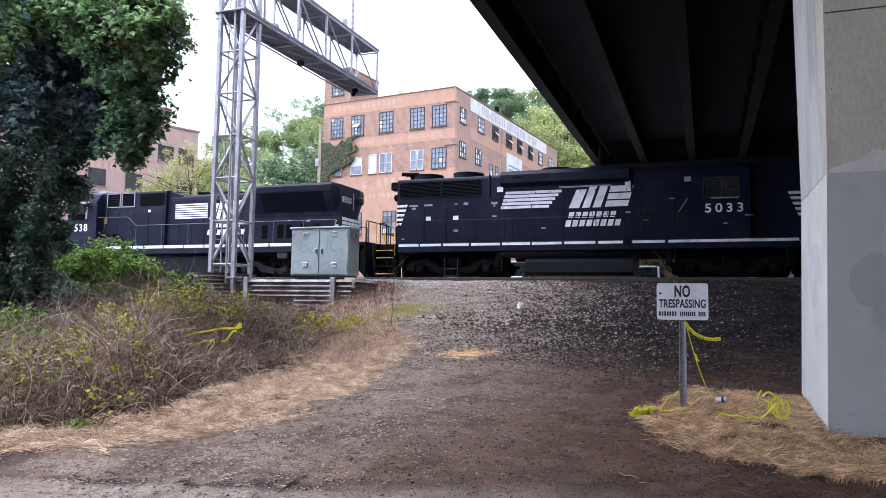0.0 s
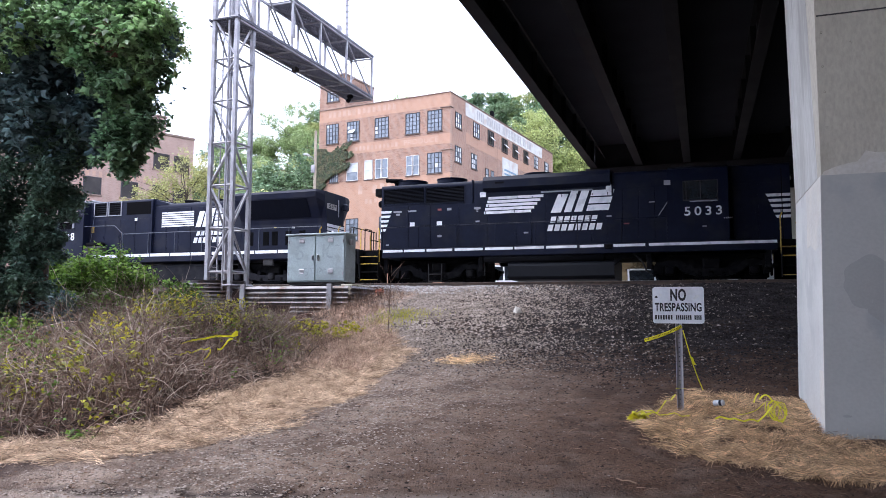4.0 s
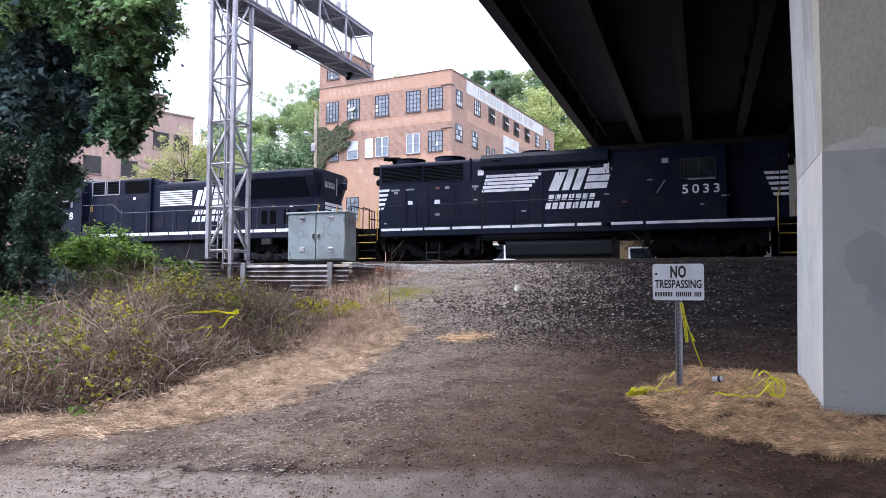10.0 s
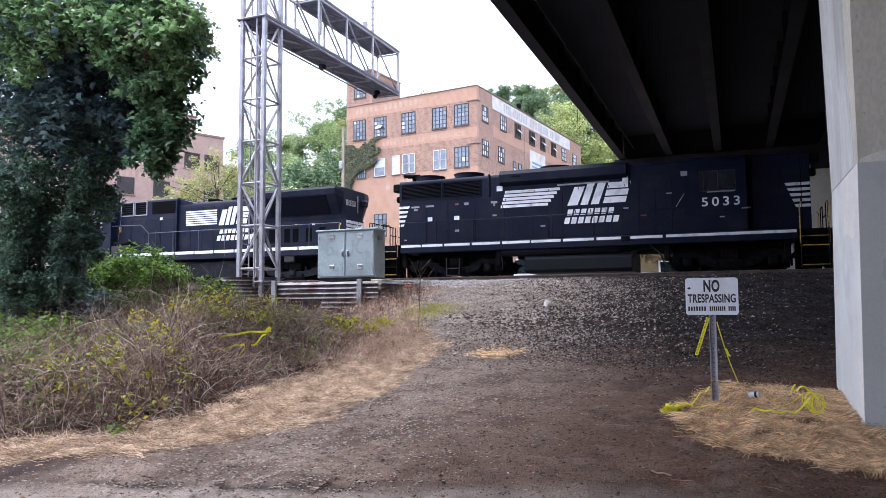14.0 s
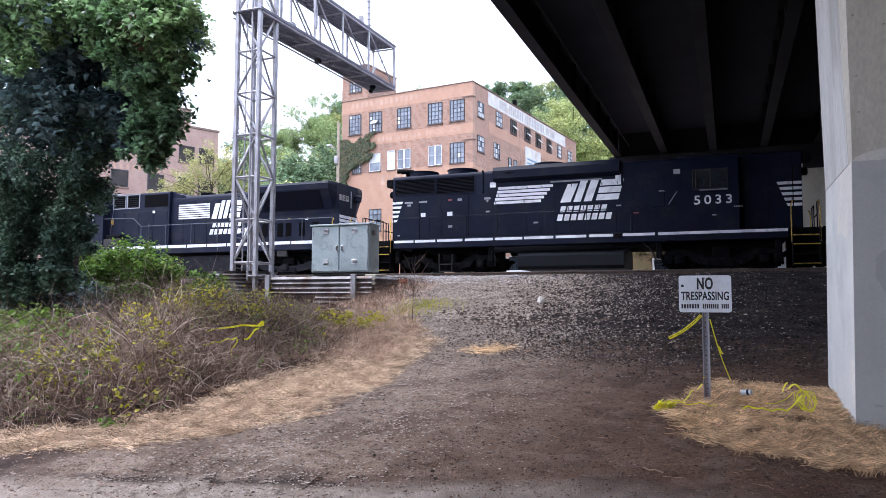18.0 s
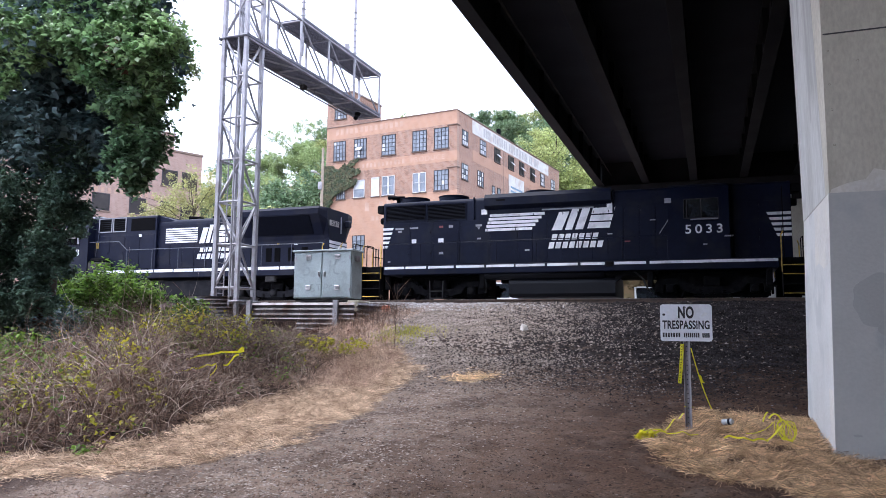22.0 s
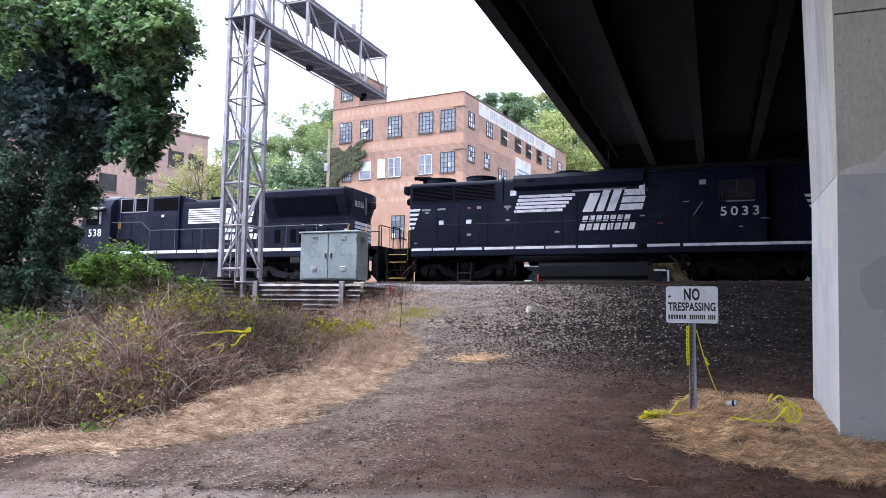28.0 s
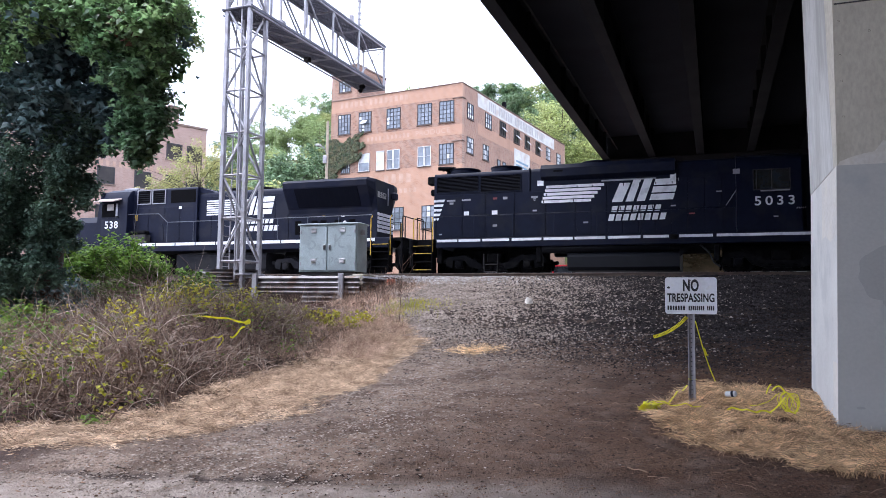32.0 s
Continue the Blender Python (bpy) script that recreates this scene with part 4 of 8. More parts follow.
def locomotive_a():
    """High-hood four-axle road switcher."""
    o = -4.25
    L = thing("locomotive", (o, TRACK, RAIL), "black four-axle diesel locomotive with white stripes, number 5033", "locomotive", "two coupled locomotives")
    P = lambda: Mesh((o, 0, 0))
    P().box(-11.5, 2.95, -1.5, 1.5, 1.14, 1.5, 0.02).done("underframe", NAVY, L)
    P().box(-12.5, 3.95, -1.15, 1.15, 1.42, 1.51, 0.01).done("end_deck", UNDER, L)
    for x0, x1 in ((-12.62, -12.5), (3.95, 4.07)):
        P().box(x0, x1, -1.5, 1.5, 0.95, 1.5, 0.02).box(x0 + 0.02, x1 - 0.02, -1.3, 1.3, 0.2, 0.95, 0.02).done("pilot_plate", UNDER, L)
    for d, x in ((-1, -12.62), (1, 4.07)):
        c = P().box(min(x, x + d * 0.42), max(x, x + d * 0.42), -0.13, 0.13, 0.72, 0.98, 0.04)
        c.box(min(x + d * 0.3, x + d * 0.52), max(x + d * 0.3, x + d * 0.52), -0.2, 0.2, 0.68, 1.02, 0.06).done("coupler", UNDER2, L)
        for y in (-0.9, -0.7, 0.7, 0.9):
            P().path([(x, y, 1.1), (x + d * 0.16, y, 0.95), (x + d * 0.2, y, 0.6), (x + d * 0.12, y, 0.42)], 0.03, 6).done("air_hose", RUBBER, L)
    P().prism(ring(0.95, 1.5, 4.18), "x", -11.79, -0.55).done("long_hood", NAVY, L, smooth=True)
    P().prism(ring(0.95, 1.5, 4.18), "x", 1.45, 3.43).done("short_hood", NAVY, L, smooth=True)
    P().prism([(-0.955, 3.66), (-1.16, 3.80), (-1.16, 4.10), (-1.05, 4.26), (1.05, 4.26), (1.16, 4.10), (1.16, 3.80), (0.955, 3.66)], "x", -7.40, -2.55).done("brake_housing", NAVY, L)
    P().box(-6.9, -6.55, -1.166, -1.15, 3.96, 4.03).done("hood_slot", GRILLE, L)
    # cab
    P().prism([(-1.5, 1.5), (-1.5, 3.85), (-1.38, 4.06), (-0.7, 4.26), (0.7, 4.26), (1.38, 4.06), (1.5, 3.85), (1.5, 1.5)], "x", -0.55, 1.45).done("cab", NAVY, L, smooth=True)
    win = P().box(0.0, 0.53, -1.506, -1.49, 2.95, 3.58).box(0.57, 1.10, -1.512, -1.49, 2.95, 3.58).done("cab_window", CARGLASS, L, "dark sliding cab window")
    f = P()
    for x in (-0.03, 0.07, 0.54, 1.10):
        f.box(x, x + 0.025, -1.525, -1.5, 2.93, 3.6)
    f.box(-0.03, 1.13, -1.525, -1.5, 2.90, 2.93).box(-0.03, 1.13, -1.525, -1.5, 3.58, 3.61)
    f.done("window_frame", UNDER2, win, "thin grey window frame")
    P().box(0.2, 1.1, -1.56, -1.5, 2.85, 2.89, 0.01).done("arm_rest", GREYDECAL, win)
    words("cab_number", "5033", 0.43, WHITE, pose(0.63 - o, -1.503, 2.52, 90), L, 1.42, 1.12, 0.003, 0.006)
    for k in range(5):
        decal(o, L, 1.28 + 0.06 * k, 1.32 + 0.06 * k, -1.502, 2.24, 2.29, GREYDECAL, 0.01, name="line_bar")
    P().tube((-0.87, -0.99, 2.50), (-0.48, -0.99, 3.10), 0.016, 6).done("grab_iron", GREYDECAL, L)
    # roof gear
    for x in (-10.8, -9.05, -5.4):
        fan(o, L, x, 4.14, 0.61, 4.43)
    P().box(-4.2, -3.2, -0.3, 0.3, 4.2, 4.42, 0.05).done("exhaust_stack", UNDER, L)
    h = P().box(-11.5, -11.4, -0.3, 0.3, 4.16, 4.42, 0.02).done("horn", UNDER, L)
    for k, y in enumerate((-0.2, 0.0, 0.2)):
        P().tube((-11.78 + 0.1 * k, y - 0.3, 4.47), (-11.05 - 0.1 * k, y - 0.3, 4.47), 0.085, 10, 0.03).done("trumpet", UNDER, h)
    for d, x in ((-1, -11.79), (1, 3.43)):
        n = P().box(min(x, x + d * 0.16), max(x, x + d * 0.16), -0.9, 0.9, 3.82, 4.02, 0.04).box(min(x, x + d * 0.3), max(x, x + d * 0.3), -0.95, -0.55, 3.75, 4.08, 0.04).done("number_box", UNDER, L)
        P().lathe((x, -0.72, 3.45), [(0.14, 0), (0.14, d * 0.16), (0.11, d * 0.2), (0, d * 0.18)], 14, "x").done("marker_lamp", UNDER, n)
        P().lathe((x, 0, 3.7), [(0.2, 0), (0.2, d * 0.1), (0.16, d * 0.12), (0, d * 0.08)], 16, "x").done("headlight", LAMPGLASS, n)
        P().box(min(x, x + d * 0.03), max(x, x + d * 0.03), -0.4, 0.4, 1.6, 3.3, 0.01).done("end_door", NAVY, L)
    # hood sides
    vent(o, L, -11.66, -9.92, -0.952, 3.40, 4.00, 11)
    vent(o, L, -9.82, -8.22, -0.952, 3.36, 3.98, 11)
    hood_doors(o, L, [-11.7, -10.57, -9.62, -8.45, -7.24, -6.08], -0.95, 1.58, 2.42, NAVY)
    hood_doors(o, L, [-6.08 + 0.565 * i for i in range(10)], -0.95, 1.58, 3.55, NAVY)
    hood_doors(o, L, [-11.7, -10.57, -9.62, -8.45, -7.24, -6.1], -0.95, 2.46, 3.28, NAVY)
    hood_doors(o, L, [1.6, 2.4, 3.2], -0.95, 1.58, 3.5, NAVY)
    for x in [-7.9, -2.52]:
        P().box(x, x + 0.07, -1.0, -0.9, 3.3, 4.2, 0.02).done("hood_rib", NAVY, L)
    # stripes and plates
    for a, b in ((-11.45, -10.6), (-10.54, -9.66), (-9.58, -8.52), (-8.42, -7.28), (-7.2, -6.12), (-6.05, -4.94), (-4.85, -3.72), (-3.62, -2.76), (-2.42, -1.32), (-1.2, 2.92)):
        decal(o, L, a, b, -1.503, 1.365, 1.462, name="sill_stripe")
    P().box(-2.72, -2.46, -1.53, -1.49, 1.30, 1.48, 0.02).done("junction_box", UNDER, L)
    for i in range(5):
        decal(o, L, -11.785, -11.36 - 0.062 * i, -0.972, 3.02 - 0.185 * i, 3.12 - 0.185 * i, skew_r=0.05, name="end_stripe")
        decal(o, L, 2.70 + 0.07 * i, 3.42, -0.972, 3.0 - 0.185 * i, 3.10 - 0.185 * i, name="end_stripe", skew=-0.05, skew_r=0)
    logo(o, L, 0.0, -0.970, 2.80, 3.50, (-7.40, -5.05), (-4.78, -2.52), ((-4.80, -3.02, 2.50, 0.22, 7), (-4.92, -2.85, 2.19, 0.24, 8)), 1)
    # grey bar paints in skylight caught on the hood panels
    decal(o, L, -5.15, -3.2, -0.970, 3.54, 3.60, GREYDECAL)
    for x, z, w, h, mt in ((-7.44, 3.59, 0.24, 0.2, WHITE), (-10.41, 2.52, 0.2, 0.18, WHITE), (-9.25, 2.52, 0.22, 0.18, WHITE), (-9.24, 2.02, 0.18, 0.09, GREYDECAL), (-11.06, 3.06, 0.36, 0.07, GREYDECAL), (-11.04, 2.95, 0.16, 0.08, GREYDECAL),
                           (-10.42, 3.07, 0.36, 0.07, GREYDECAL), (-9.24, 3.08, 0.16, 0.08, REDDECAL), (-8.83, 3.08, 0.18, 0.10, GREYDECAL), (-7.66, 2.55, 0.16, 0.06, GREYDECAL), (-7.67, 3.07, 0.26, 0.08, GREYDECAL), (-5.73, 2.04, 0.18, 0.06, GREYDECAL),
                           (-2.62, 3.62, 0.2, 0.18, WHITE), (-2.62, 2.55, 0.18, 0.05, GREYDECAL), (-2.0, 2.25, 0.2, 0.05, REDDECAL), (-11.5, 1.72, 0.12, 0.05, GREYDECAL), (-1.1, 3.0, 0.2, 0.04, GREYDECAL), (-0.54, 3.58, 0.22, 0.17, GREYDECAL), (0.66, 2.0, 0.14, 0.04, GREYDECAL)):
        decal(o, L, x - w / 2, x + w / 2, -0.972 if x < -0.56 and x != -0.54 else -1.504, z - h / 2, z + h / 2, mt, name="plate")
    for k in range(2):
        decal(o, L, -7.67 - 0.05 + 0.02 * k, -7.67 + 0.05 - 0.02 * k, -0.972, 2.98 - 0.06 * k, 3.02 - 0.06 * k, GREYDECAL, name="plate")
    # walkway rail, end rails, steps
    handrail(o, L, [(-11.5, 2.37), (-0.6, 2.37)], [(-11.5 + 1.56 * i, 2.37) for i in range(8)], -1.47, 1.5, NAVY)
    handrail(o, L, [(-11.5, 2.37), (-0.6, 2.37)], [(-11.5 + 1.56 * i, 2.37) for i in range(8)], 1.47, 1.5, NAVY)
    for s in (-1, 1):
        stairs(o, L, -12.42, -11.64, s, (0.30, 0.62, 0.94, 1.24))
        stairs(o, L, 3.06, 3.86, s, (0.30, 0.62, 0.94, 1.24))
        for x in (-12.44, -11.62, 3.03, 3.88):
            P().path([(x, s * 1.5, 1.0), (x, s * 1.5, 2.25), (x + (0.06 if x in (-12.44, 3.03) else -0.06), s * 1.46, 2.37)], 0.022, 6).done("grab_rail", YELLOWPAINT, L, "yellow grab rail")
    for x in (-12.45, 3.9):
        for y in (-1.1, -0.5, 0.5, 1.1):
            P().tube((x, y, 1.5), (x, y, 2.4), 0.02, 6).done("end_post", UNDER, L)
        P().path([(x, -1.1, 2.4), (x, -0.5, 2.4), (x, -0.5, 2.0), (x, 0.5, 2.0), (x, 0.5, 2.4), (x, 1.1, 2.4)], 0.02, 6).done("end_rail", UNDER, L)
    P().tube((3.12, -1.35, 1.5), (3.12, -1.35, 3.9), 0.015, 6).done("radio_whip", UNDER, L)
    # underneath
    tank = [(-1.30, 0.36), (-1.22, 0.24), (1.22, 0.24), (1.30, 0.36), (1.30, 0.74), (1.28, 0.83), (1.23, 0.91), (1.16, 0.96), (1.05, 0.99), (-1.05, 0.99), (-1.16, 0.96), (-1.23, 0.91), (-1.28, 0.83), (-1.30, 0.74)]
    P().prism(tank, "x", -6.36, -2.42).done("fuel_tank", TANKBLACK, L)
    for s in (-1, 1):
        P().lathe((-7.35, s * 1.18, 1.08), [(0, 0), (0.14, 0.01), (0.19, 0.06), (0.19, 4.5), (0.14, 4.58), (0, 4.6)], 16, "x").done("air_reservoir", TANKBLACK, L, smooth=True)
    # added dark block, sized to the gap as the camera sees it
    P().box(-2.9, -1.1, -1.25, 1.25, 0.97, 1.15, 0.02).done("pipe_duct", UNDER, L)
    P().prism([(-2.42, 0.97), (-2.12, 0.97), (-2.42, 0.72)], "y", -1.28, -1.1).done("tank_bracket", UNDER, L)
    truck(o, L, (-10.62, -7.88), UNDER, UNDER)
    truck(o, L, (-0.52, 2.22), UNDER, UNDER)
    hung_step(o, L, -9.3)
    for x in (-11.4, -7.42, -1.2, 2.65):
        P().box(x - 0.1, x + 0.1, -1.35, -1.15, 0.55, 1.14, 0.03).done("sand_pipe", UNDER, L)
    P().path([(-7.32, -1.28, 0.95), (-7.26, -1.3, 0.75), (-7.28, -1.25, 0.4)], 0.02, 6).done("drain_hose", RUBBER, L)
    P().path([(-1.75, -1.25, 1.12), (-1.45, -1.3, 0.85), (-1.3, -1.3, 0.5), (-1.1, -1.25, 0.35)], 0.035, 6).done("drain_hose", RUBBER, L)
    return L


def locomotive_b():
    """Wide-cab six-axle road locomotive with overhanging radiators."""
    o = -21.5
    L = thing("locomotive", (o, TRACK, RAIL), "faded navy six-axle diesel locomotive with overhanging radiator, number 538", "locomotive", "two coupled locomotives")
    P = lambda: Mesh((o, 0, 0))
    P().box(-30.2, -13.45, -1.5, 1.5, 1.22, 1.62, 0.02).done("underframe", NAVY2, L)
    P().box(-31.0, -13.0, -1.2, 1.2, 1.5, 1.63, 0.01).done("end_deck", UNDER, L)
    for d, x in ((-1, -31.0), (1, -13.0)):
        P().box(min(x, x + d * 0.1), max(x, x + d * 0.1), -1.5, 1.5, 0.25, 1.6, 0.02).done("pilot_plate", UNDER, L)
        P().box(min(x, x + d * 0.36), max(x, x + d * 0.36), -0.15, 0.15, 0.72, 0.98, 0.04).done("coupler", UNDER2, L)
        for y in (-0.95, -0.75, 0.8):
            P().path([(x + d * 0.1, y, 1.15), (x + d * 0.2, y, 0.95), (x + d * 0.22, y, 0.6), (x + d * 0.15, y, 0.42)], 0.03, 6).done("air_hose", RUBBER, L)
    P().prism(ring(0.98, 1.62, 3.97, 0.2), "x", -23.4, -18.55).done("engine_hood", NAVY2, L, smooth=True)
    P().prism(ring(1.12, 1.62, 4.21, 0.12), "x", -27.05, -23.36).done("equipment_cabinet", NAVY2, L, smooth=True)
    P().prism([(-23.36, 4.18), (-22.6, 3.97), (-22.6, 3.9), (-23.36, 3.9)], "y", -0.95, 0.95).done("cabinet_fairing", NAVY2, L)
    # cab, with nose
    P().prism([(-1.52, 1.6), (-1.52, 3.75), (-1.30, 4.10), (-0.8, 4.28), (0.8, 4.28), (1.30, 4.10), (1.52, 3.75), (1.52, 1.6)], "x", -28.6, -27.05).done("cab", NAVY2, L, smooth=True)
    P().prism([(-29.05, 1.6), (-28.6, 1.6), (-28.6, 4.1), (-28.72, 3.75)], "y", -1.515, 1.515).done("cab_front", NAVY2, L)
    P().prism([(-1.2, 1.6), (-1.2, 2.7), (-0.9, 3.0), (0.9, 3.0), (1.2, 2.7), (1.2, 1.6)], "x", -30.6, -29.05).done("nose", NAVY2, L)
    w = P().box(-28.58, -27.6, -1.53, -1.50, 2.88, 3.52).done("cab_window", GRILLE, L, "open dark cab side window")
    # pale panel paints in daylight seen through the far window
    P().box(-28.25, -27.85, -1.536, -1.528, 3.2, 3.5).done("window_pane", PANEDULL, w, "pale panel standing for daylight through the far cab window")
    f = P().box(-27.72, -27.6, -1.545, -1.5, 2.92, 3.52).done("window_frame", GREYDECAL, w)
    P().box(-28.62, -27.55, -1.55, -1.5, 2.84, 2.88).done("window_sill", NAVY2, w)
    P().prism([(-1.5, 3.70), (-1.52, 3.76), (-1.95, 3.60), (-1.95, 3.56)], "x", -28.75, -27.4).done("sun_awning", CLOTH, L, "faded beige awning over the cab window")
    words("cab_number", "538", 0.48, WHITE, pose(-27.98 - o, -1.524, 2.50, 90), L, 1.2, 1.0, 0.003, 0.008)
    P().box(-28.3, -27.5, -0.5, 0.5, 4.28, 4.42, 0.04).done("roof_unit", GREYDECAL, L)
    P().tube((-26.93, -1.16, 2.3), (-26.75, -1.16, 3.6), 0.016, 6).done("grab_iron", RAILPAINT, L)
    decal(o, L, -26.92, -26.76, -1.142, 2.72, 2.98, YELLOWPAINT, name="plate")
    P().box(-27.03, -25.95, -1.49, -1.13, 1.62, 2.02, 0.02).done("battery_box", UNDER2, L, "dusty battery box on the walkway")
    P().box(-26.95, -26.0, -1.47, -1.13, 2.03, 2.22, 0.05).done("battery_lid", UNDER, L)
    for x0, x1 in ((-26.78, -26.05), (-25.9, -25.2)):
        vent(o, L, x0, x1, -1.12, 3.52, 4.12, 6, "intake_grille", GREYDECAL)
    P().box(-24.85, -23.45, -1.135, -1.11, 3.5, 4.08).done("intake_grille", GRILLE, L, "dark intake screen")
    hood_doors(o, L, [-27.0, -26.1, -25.2, -24.3, -23.45], -1.12, 1.7, 3.3, NAVY2)
    hood_doors(o, L, [-23.3 + 0.68 * i for i in range(8)], -0.98, 1.7, 3.72, NAVY2)
    decal(o, L, -24.35, -24.2, -1.138, 3.2, 3.32, WHITE, name="plate")
    # radiator end with its overhang
    P().prism([(-0.98, 1.62), (-0.98, 2.75), (-1.02, 2.95), (-1.52, 3.80), (-1.55, 4.02), (-1.46, 4.13), (1.46, 4.13), (1.55, 4.02), (1.52, 3.80), (1.02, 2.95), (0.98, 2.75), (0.98, 1.62)], "x", -18.55, -14.55).done("radiator_house", NAVY2, L)
    P().add([(-14.55, s * yy, z) for s in (-1, 1) for yy, z in ((0.98, 2.75), (1.02, 2.95), (1.52, 3.80), (1.55, 4.02), (1.46, 4.13))] +
            [(-14.3, s * yy - 0.25, z) for s in (-1, 1) for yy, z in ((0.70, 2.75), (0.72, 2.95), (0.92, 3.6), (0.94, 3.92), (0.88, 4.08))],
            [(0, 1, 11, 10), (1, 2, 12, 11), (2, 3, 13, 12), (3, 4, 14, 13), (4, 9, 19, 14), (9, 8, 18, 19), (8, 7, 17, 18), (7, 6, 16, 17), (6, 5, 15, 16), (10, 11, 12, 13, 14, 19, 18, 17, 16, 15), (0, 10, 15, 5)]).done("tapered_end", NAVY2, L)
    P().box(-14.56, -14.302, -0.97, 0.62, 1.63, 2.80, 0.02).done("end_wall", NAVY2, L)
    P().box(-14.3, -14.06, 0.28, 0.62, 3.40, 3.72, 0.06).done("headlight_box", NAVY2, L)
    P().box(-14.3, -14.27, -0.02, 0.05, 3.1, 3.85, 0.01).done("grab_iron", GREYDECAL, L)
    g = P().prism([(-1.05, 3.02), (-1.50, 3.775), (-1.53, 3.755), (-1.08, 3.0)], "x", -18.0, -15.0).done("radiator_grille", RADSCREEN, L, "black screened radiator under the overhang")
    for i in range(12):
        x = -17.9 + 0.25 * i
        P().prism([(-1.08, 3.03), (-1.50, 3.735), (-1.51, 3.72), (-1.09, 3.015)], "x", x, x + 0.03).done("screen_bar", SLAT, g)
    # tall dark slots along the lower hood
    for x in (-18.22, -17.42, -16.98, -16.3, -15.62):
        P().box(x, x + 0.3, -0.992, -0.97, 1.86, 2.46, 0.01).done("hood_slot", GRILLE, L, "tall dark slot in the hood side")
    P().box(-14.31, -14.29, -0.98, -0.16, 3.36, 3.60, 0.005).done("number_board", PANEDULL, L, "pale number board")
    words("end_number", "538", 0.25, BLACKINK, pose(-14.288 - o, -0.52, 3.48, 90, 0, 90), L, 1.15, 1.5, 0.002, 0.006)
    for i in range(5):
        P().box(-14.306, -14.294, -0.95, 0.58, 2.60 - 0.17 * i, 2.725 - 0.17 * i).done("end_stripe", WHITE, L)
    logo(o, L, 0.0, -1.000, 2.84, 3.56, (-22.9, -21.1), (-21.0, -19.35), ((-20.95, -19.3, 2.52, 0.22, 7), (-21.1, -19.05, 2.20, 0.24, 8)), 0)
    for x, z, w, h, mt in ((-17.9, 3.12, 0.24, 0.06, WHITE), (-15.9, 2.6, 0.16, 0.07, WHITE), (-19.9, 2.75, 0.14, 0.14, GREYDECAL), (-16.8, 2.62, 0.14, 0.05, YELLOWPAINT)):
        decal(o, L, x - w / 2, x + w / 2, -1.002, z - h / 2, z + h / 2, mt, name="plate")
    for a in range(11):
        x = -26.4 + 1.12 * a
        decal(o, L, x, x + 1.06, -1.503, 1.47, 1.60, name="sill_stripe")
    handrail(o, L, [(-27.0, 2.99), (-25.2, 2.96), (-24.7, 2.55), (-14.3, 2.55)], [(-24.7 + 1.48 * i, 2.55) for i in range(8)], -1.47, 1.6, RAILPAINT)
    handrail(o, L, [(-24.7, 2.55), (-14.3, 2.55)], [(-24.7 + 1.48 * i, 2.55) for i in range(8)], 1.47, 1.6, NAVY2)
    for s in (-1, 1):
        stairs(o, L, -14.25, -13.5, s, (0.45, 0.75, 1.05, 1.35))
        for x in (-14.32, -13.45):
            P().path([(x, s * 1.5, 0.9), (x, s * 1.5, 2.4), (x + 0.05, s * 1.46, 2.52)], 0.022, 6).done("grab_rail", YELLOWPAINT, L, "yellow grab rail")
        for x in (-13.1, -12.98):
            P().tube((x, s * 1.1, 1.6), (x, s * 1.1, 2.5), 0.025, 6).done("end_post", UNDER2, L)
    P().path([(-13.05, -1.1, 2.5), (-13.05, 1.1, 2.5)], 0.022, 6).done("end_rail", UNDER, L)
    P().lathe((-20.4, 0, 0), [(0.55, 3.9), (0.55, 4.12), (0.45, 4.15), (0.4, 4.05), (0, 4.05)], 20).done("exhaust_stack", UNDER, L)
    h = P().box(-22.1, -21.9, -0.12, 0.12, 3.95, 4.14, 0.02).done("horn", UNDER, L)
    for y in (-0.14, 0.14):
        P().tube((-22.3, y, 4.16), (-21.7, y, 4.16), 0.08, 10, 0.03).done("trumpet", UNDER, h)
    tank = [(-1.35, 0.4), (-1.2, 0.25), (1.2, 0.25), (1.35, 0.4), (1.35, 1.0), (1.25, 1.1), (-1.25, 1.1), (-1.35, 1.0)]
    P().prism(tank, "x", -24.2, -19.4).done("fuel_tank", UNDER3, L, "dusty dark fuel tank")
    P().box(-13.42, -12.86, -1.3, 1.3, 0.22, 1.4, 0.24).done("snow_plough", UNDER, L, "dark rounded pilot plough")
    truck(o, L, (-28.6, -26.9, -25.2), UNDER, UNDER3, False)
    truck(o, L, (-18.5, -16.8, -15.1), UNDER, UNDER3, False)
    P().box(-17.1, -16.6, -1.45, -1.3, 0.95, 1.25, 0.03).done("battery_jumper_box", UNDER2, L)
    return L


loco_a, loco_b = locomotive_a(), locomotive_b()


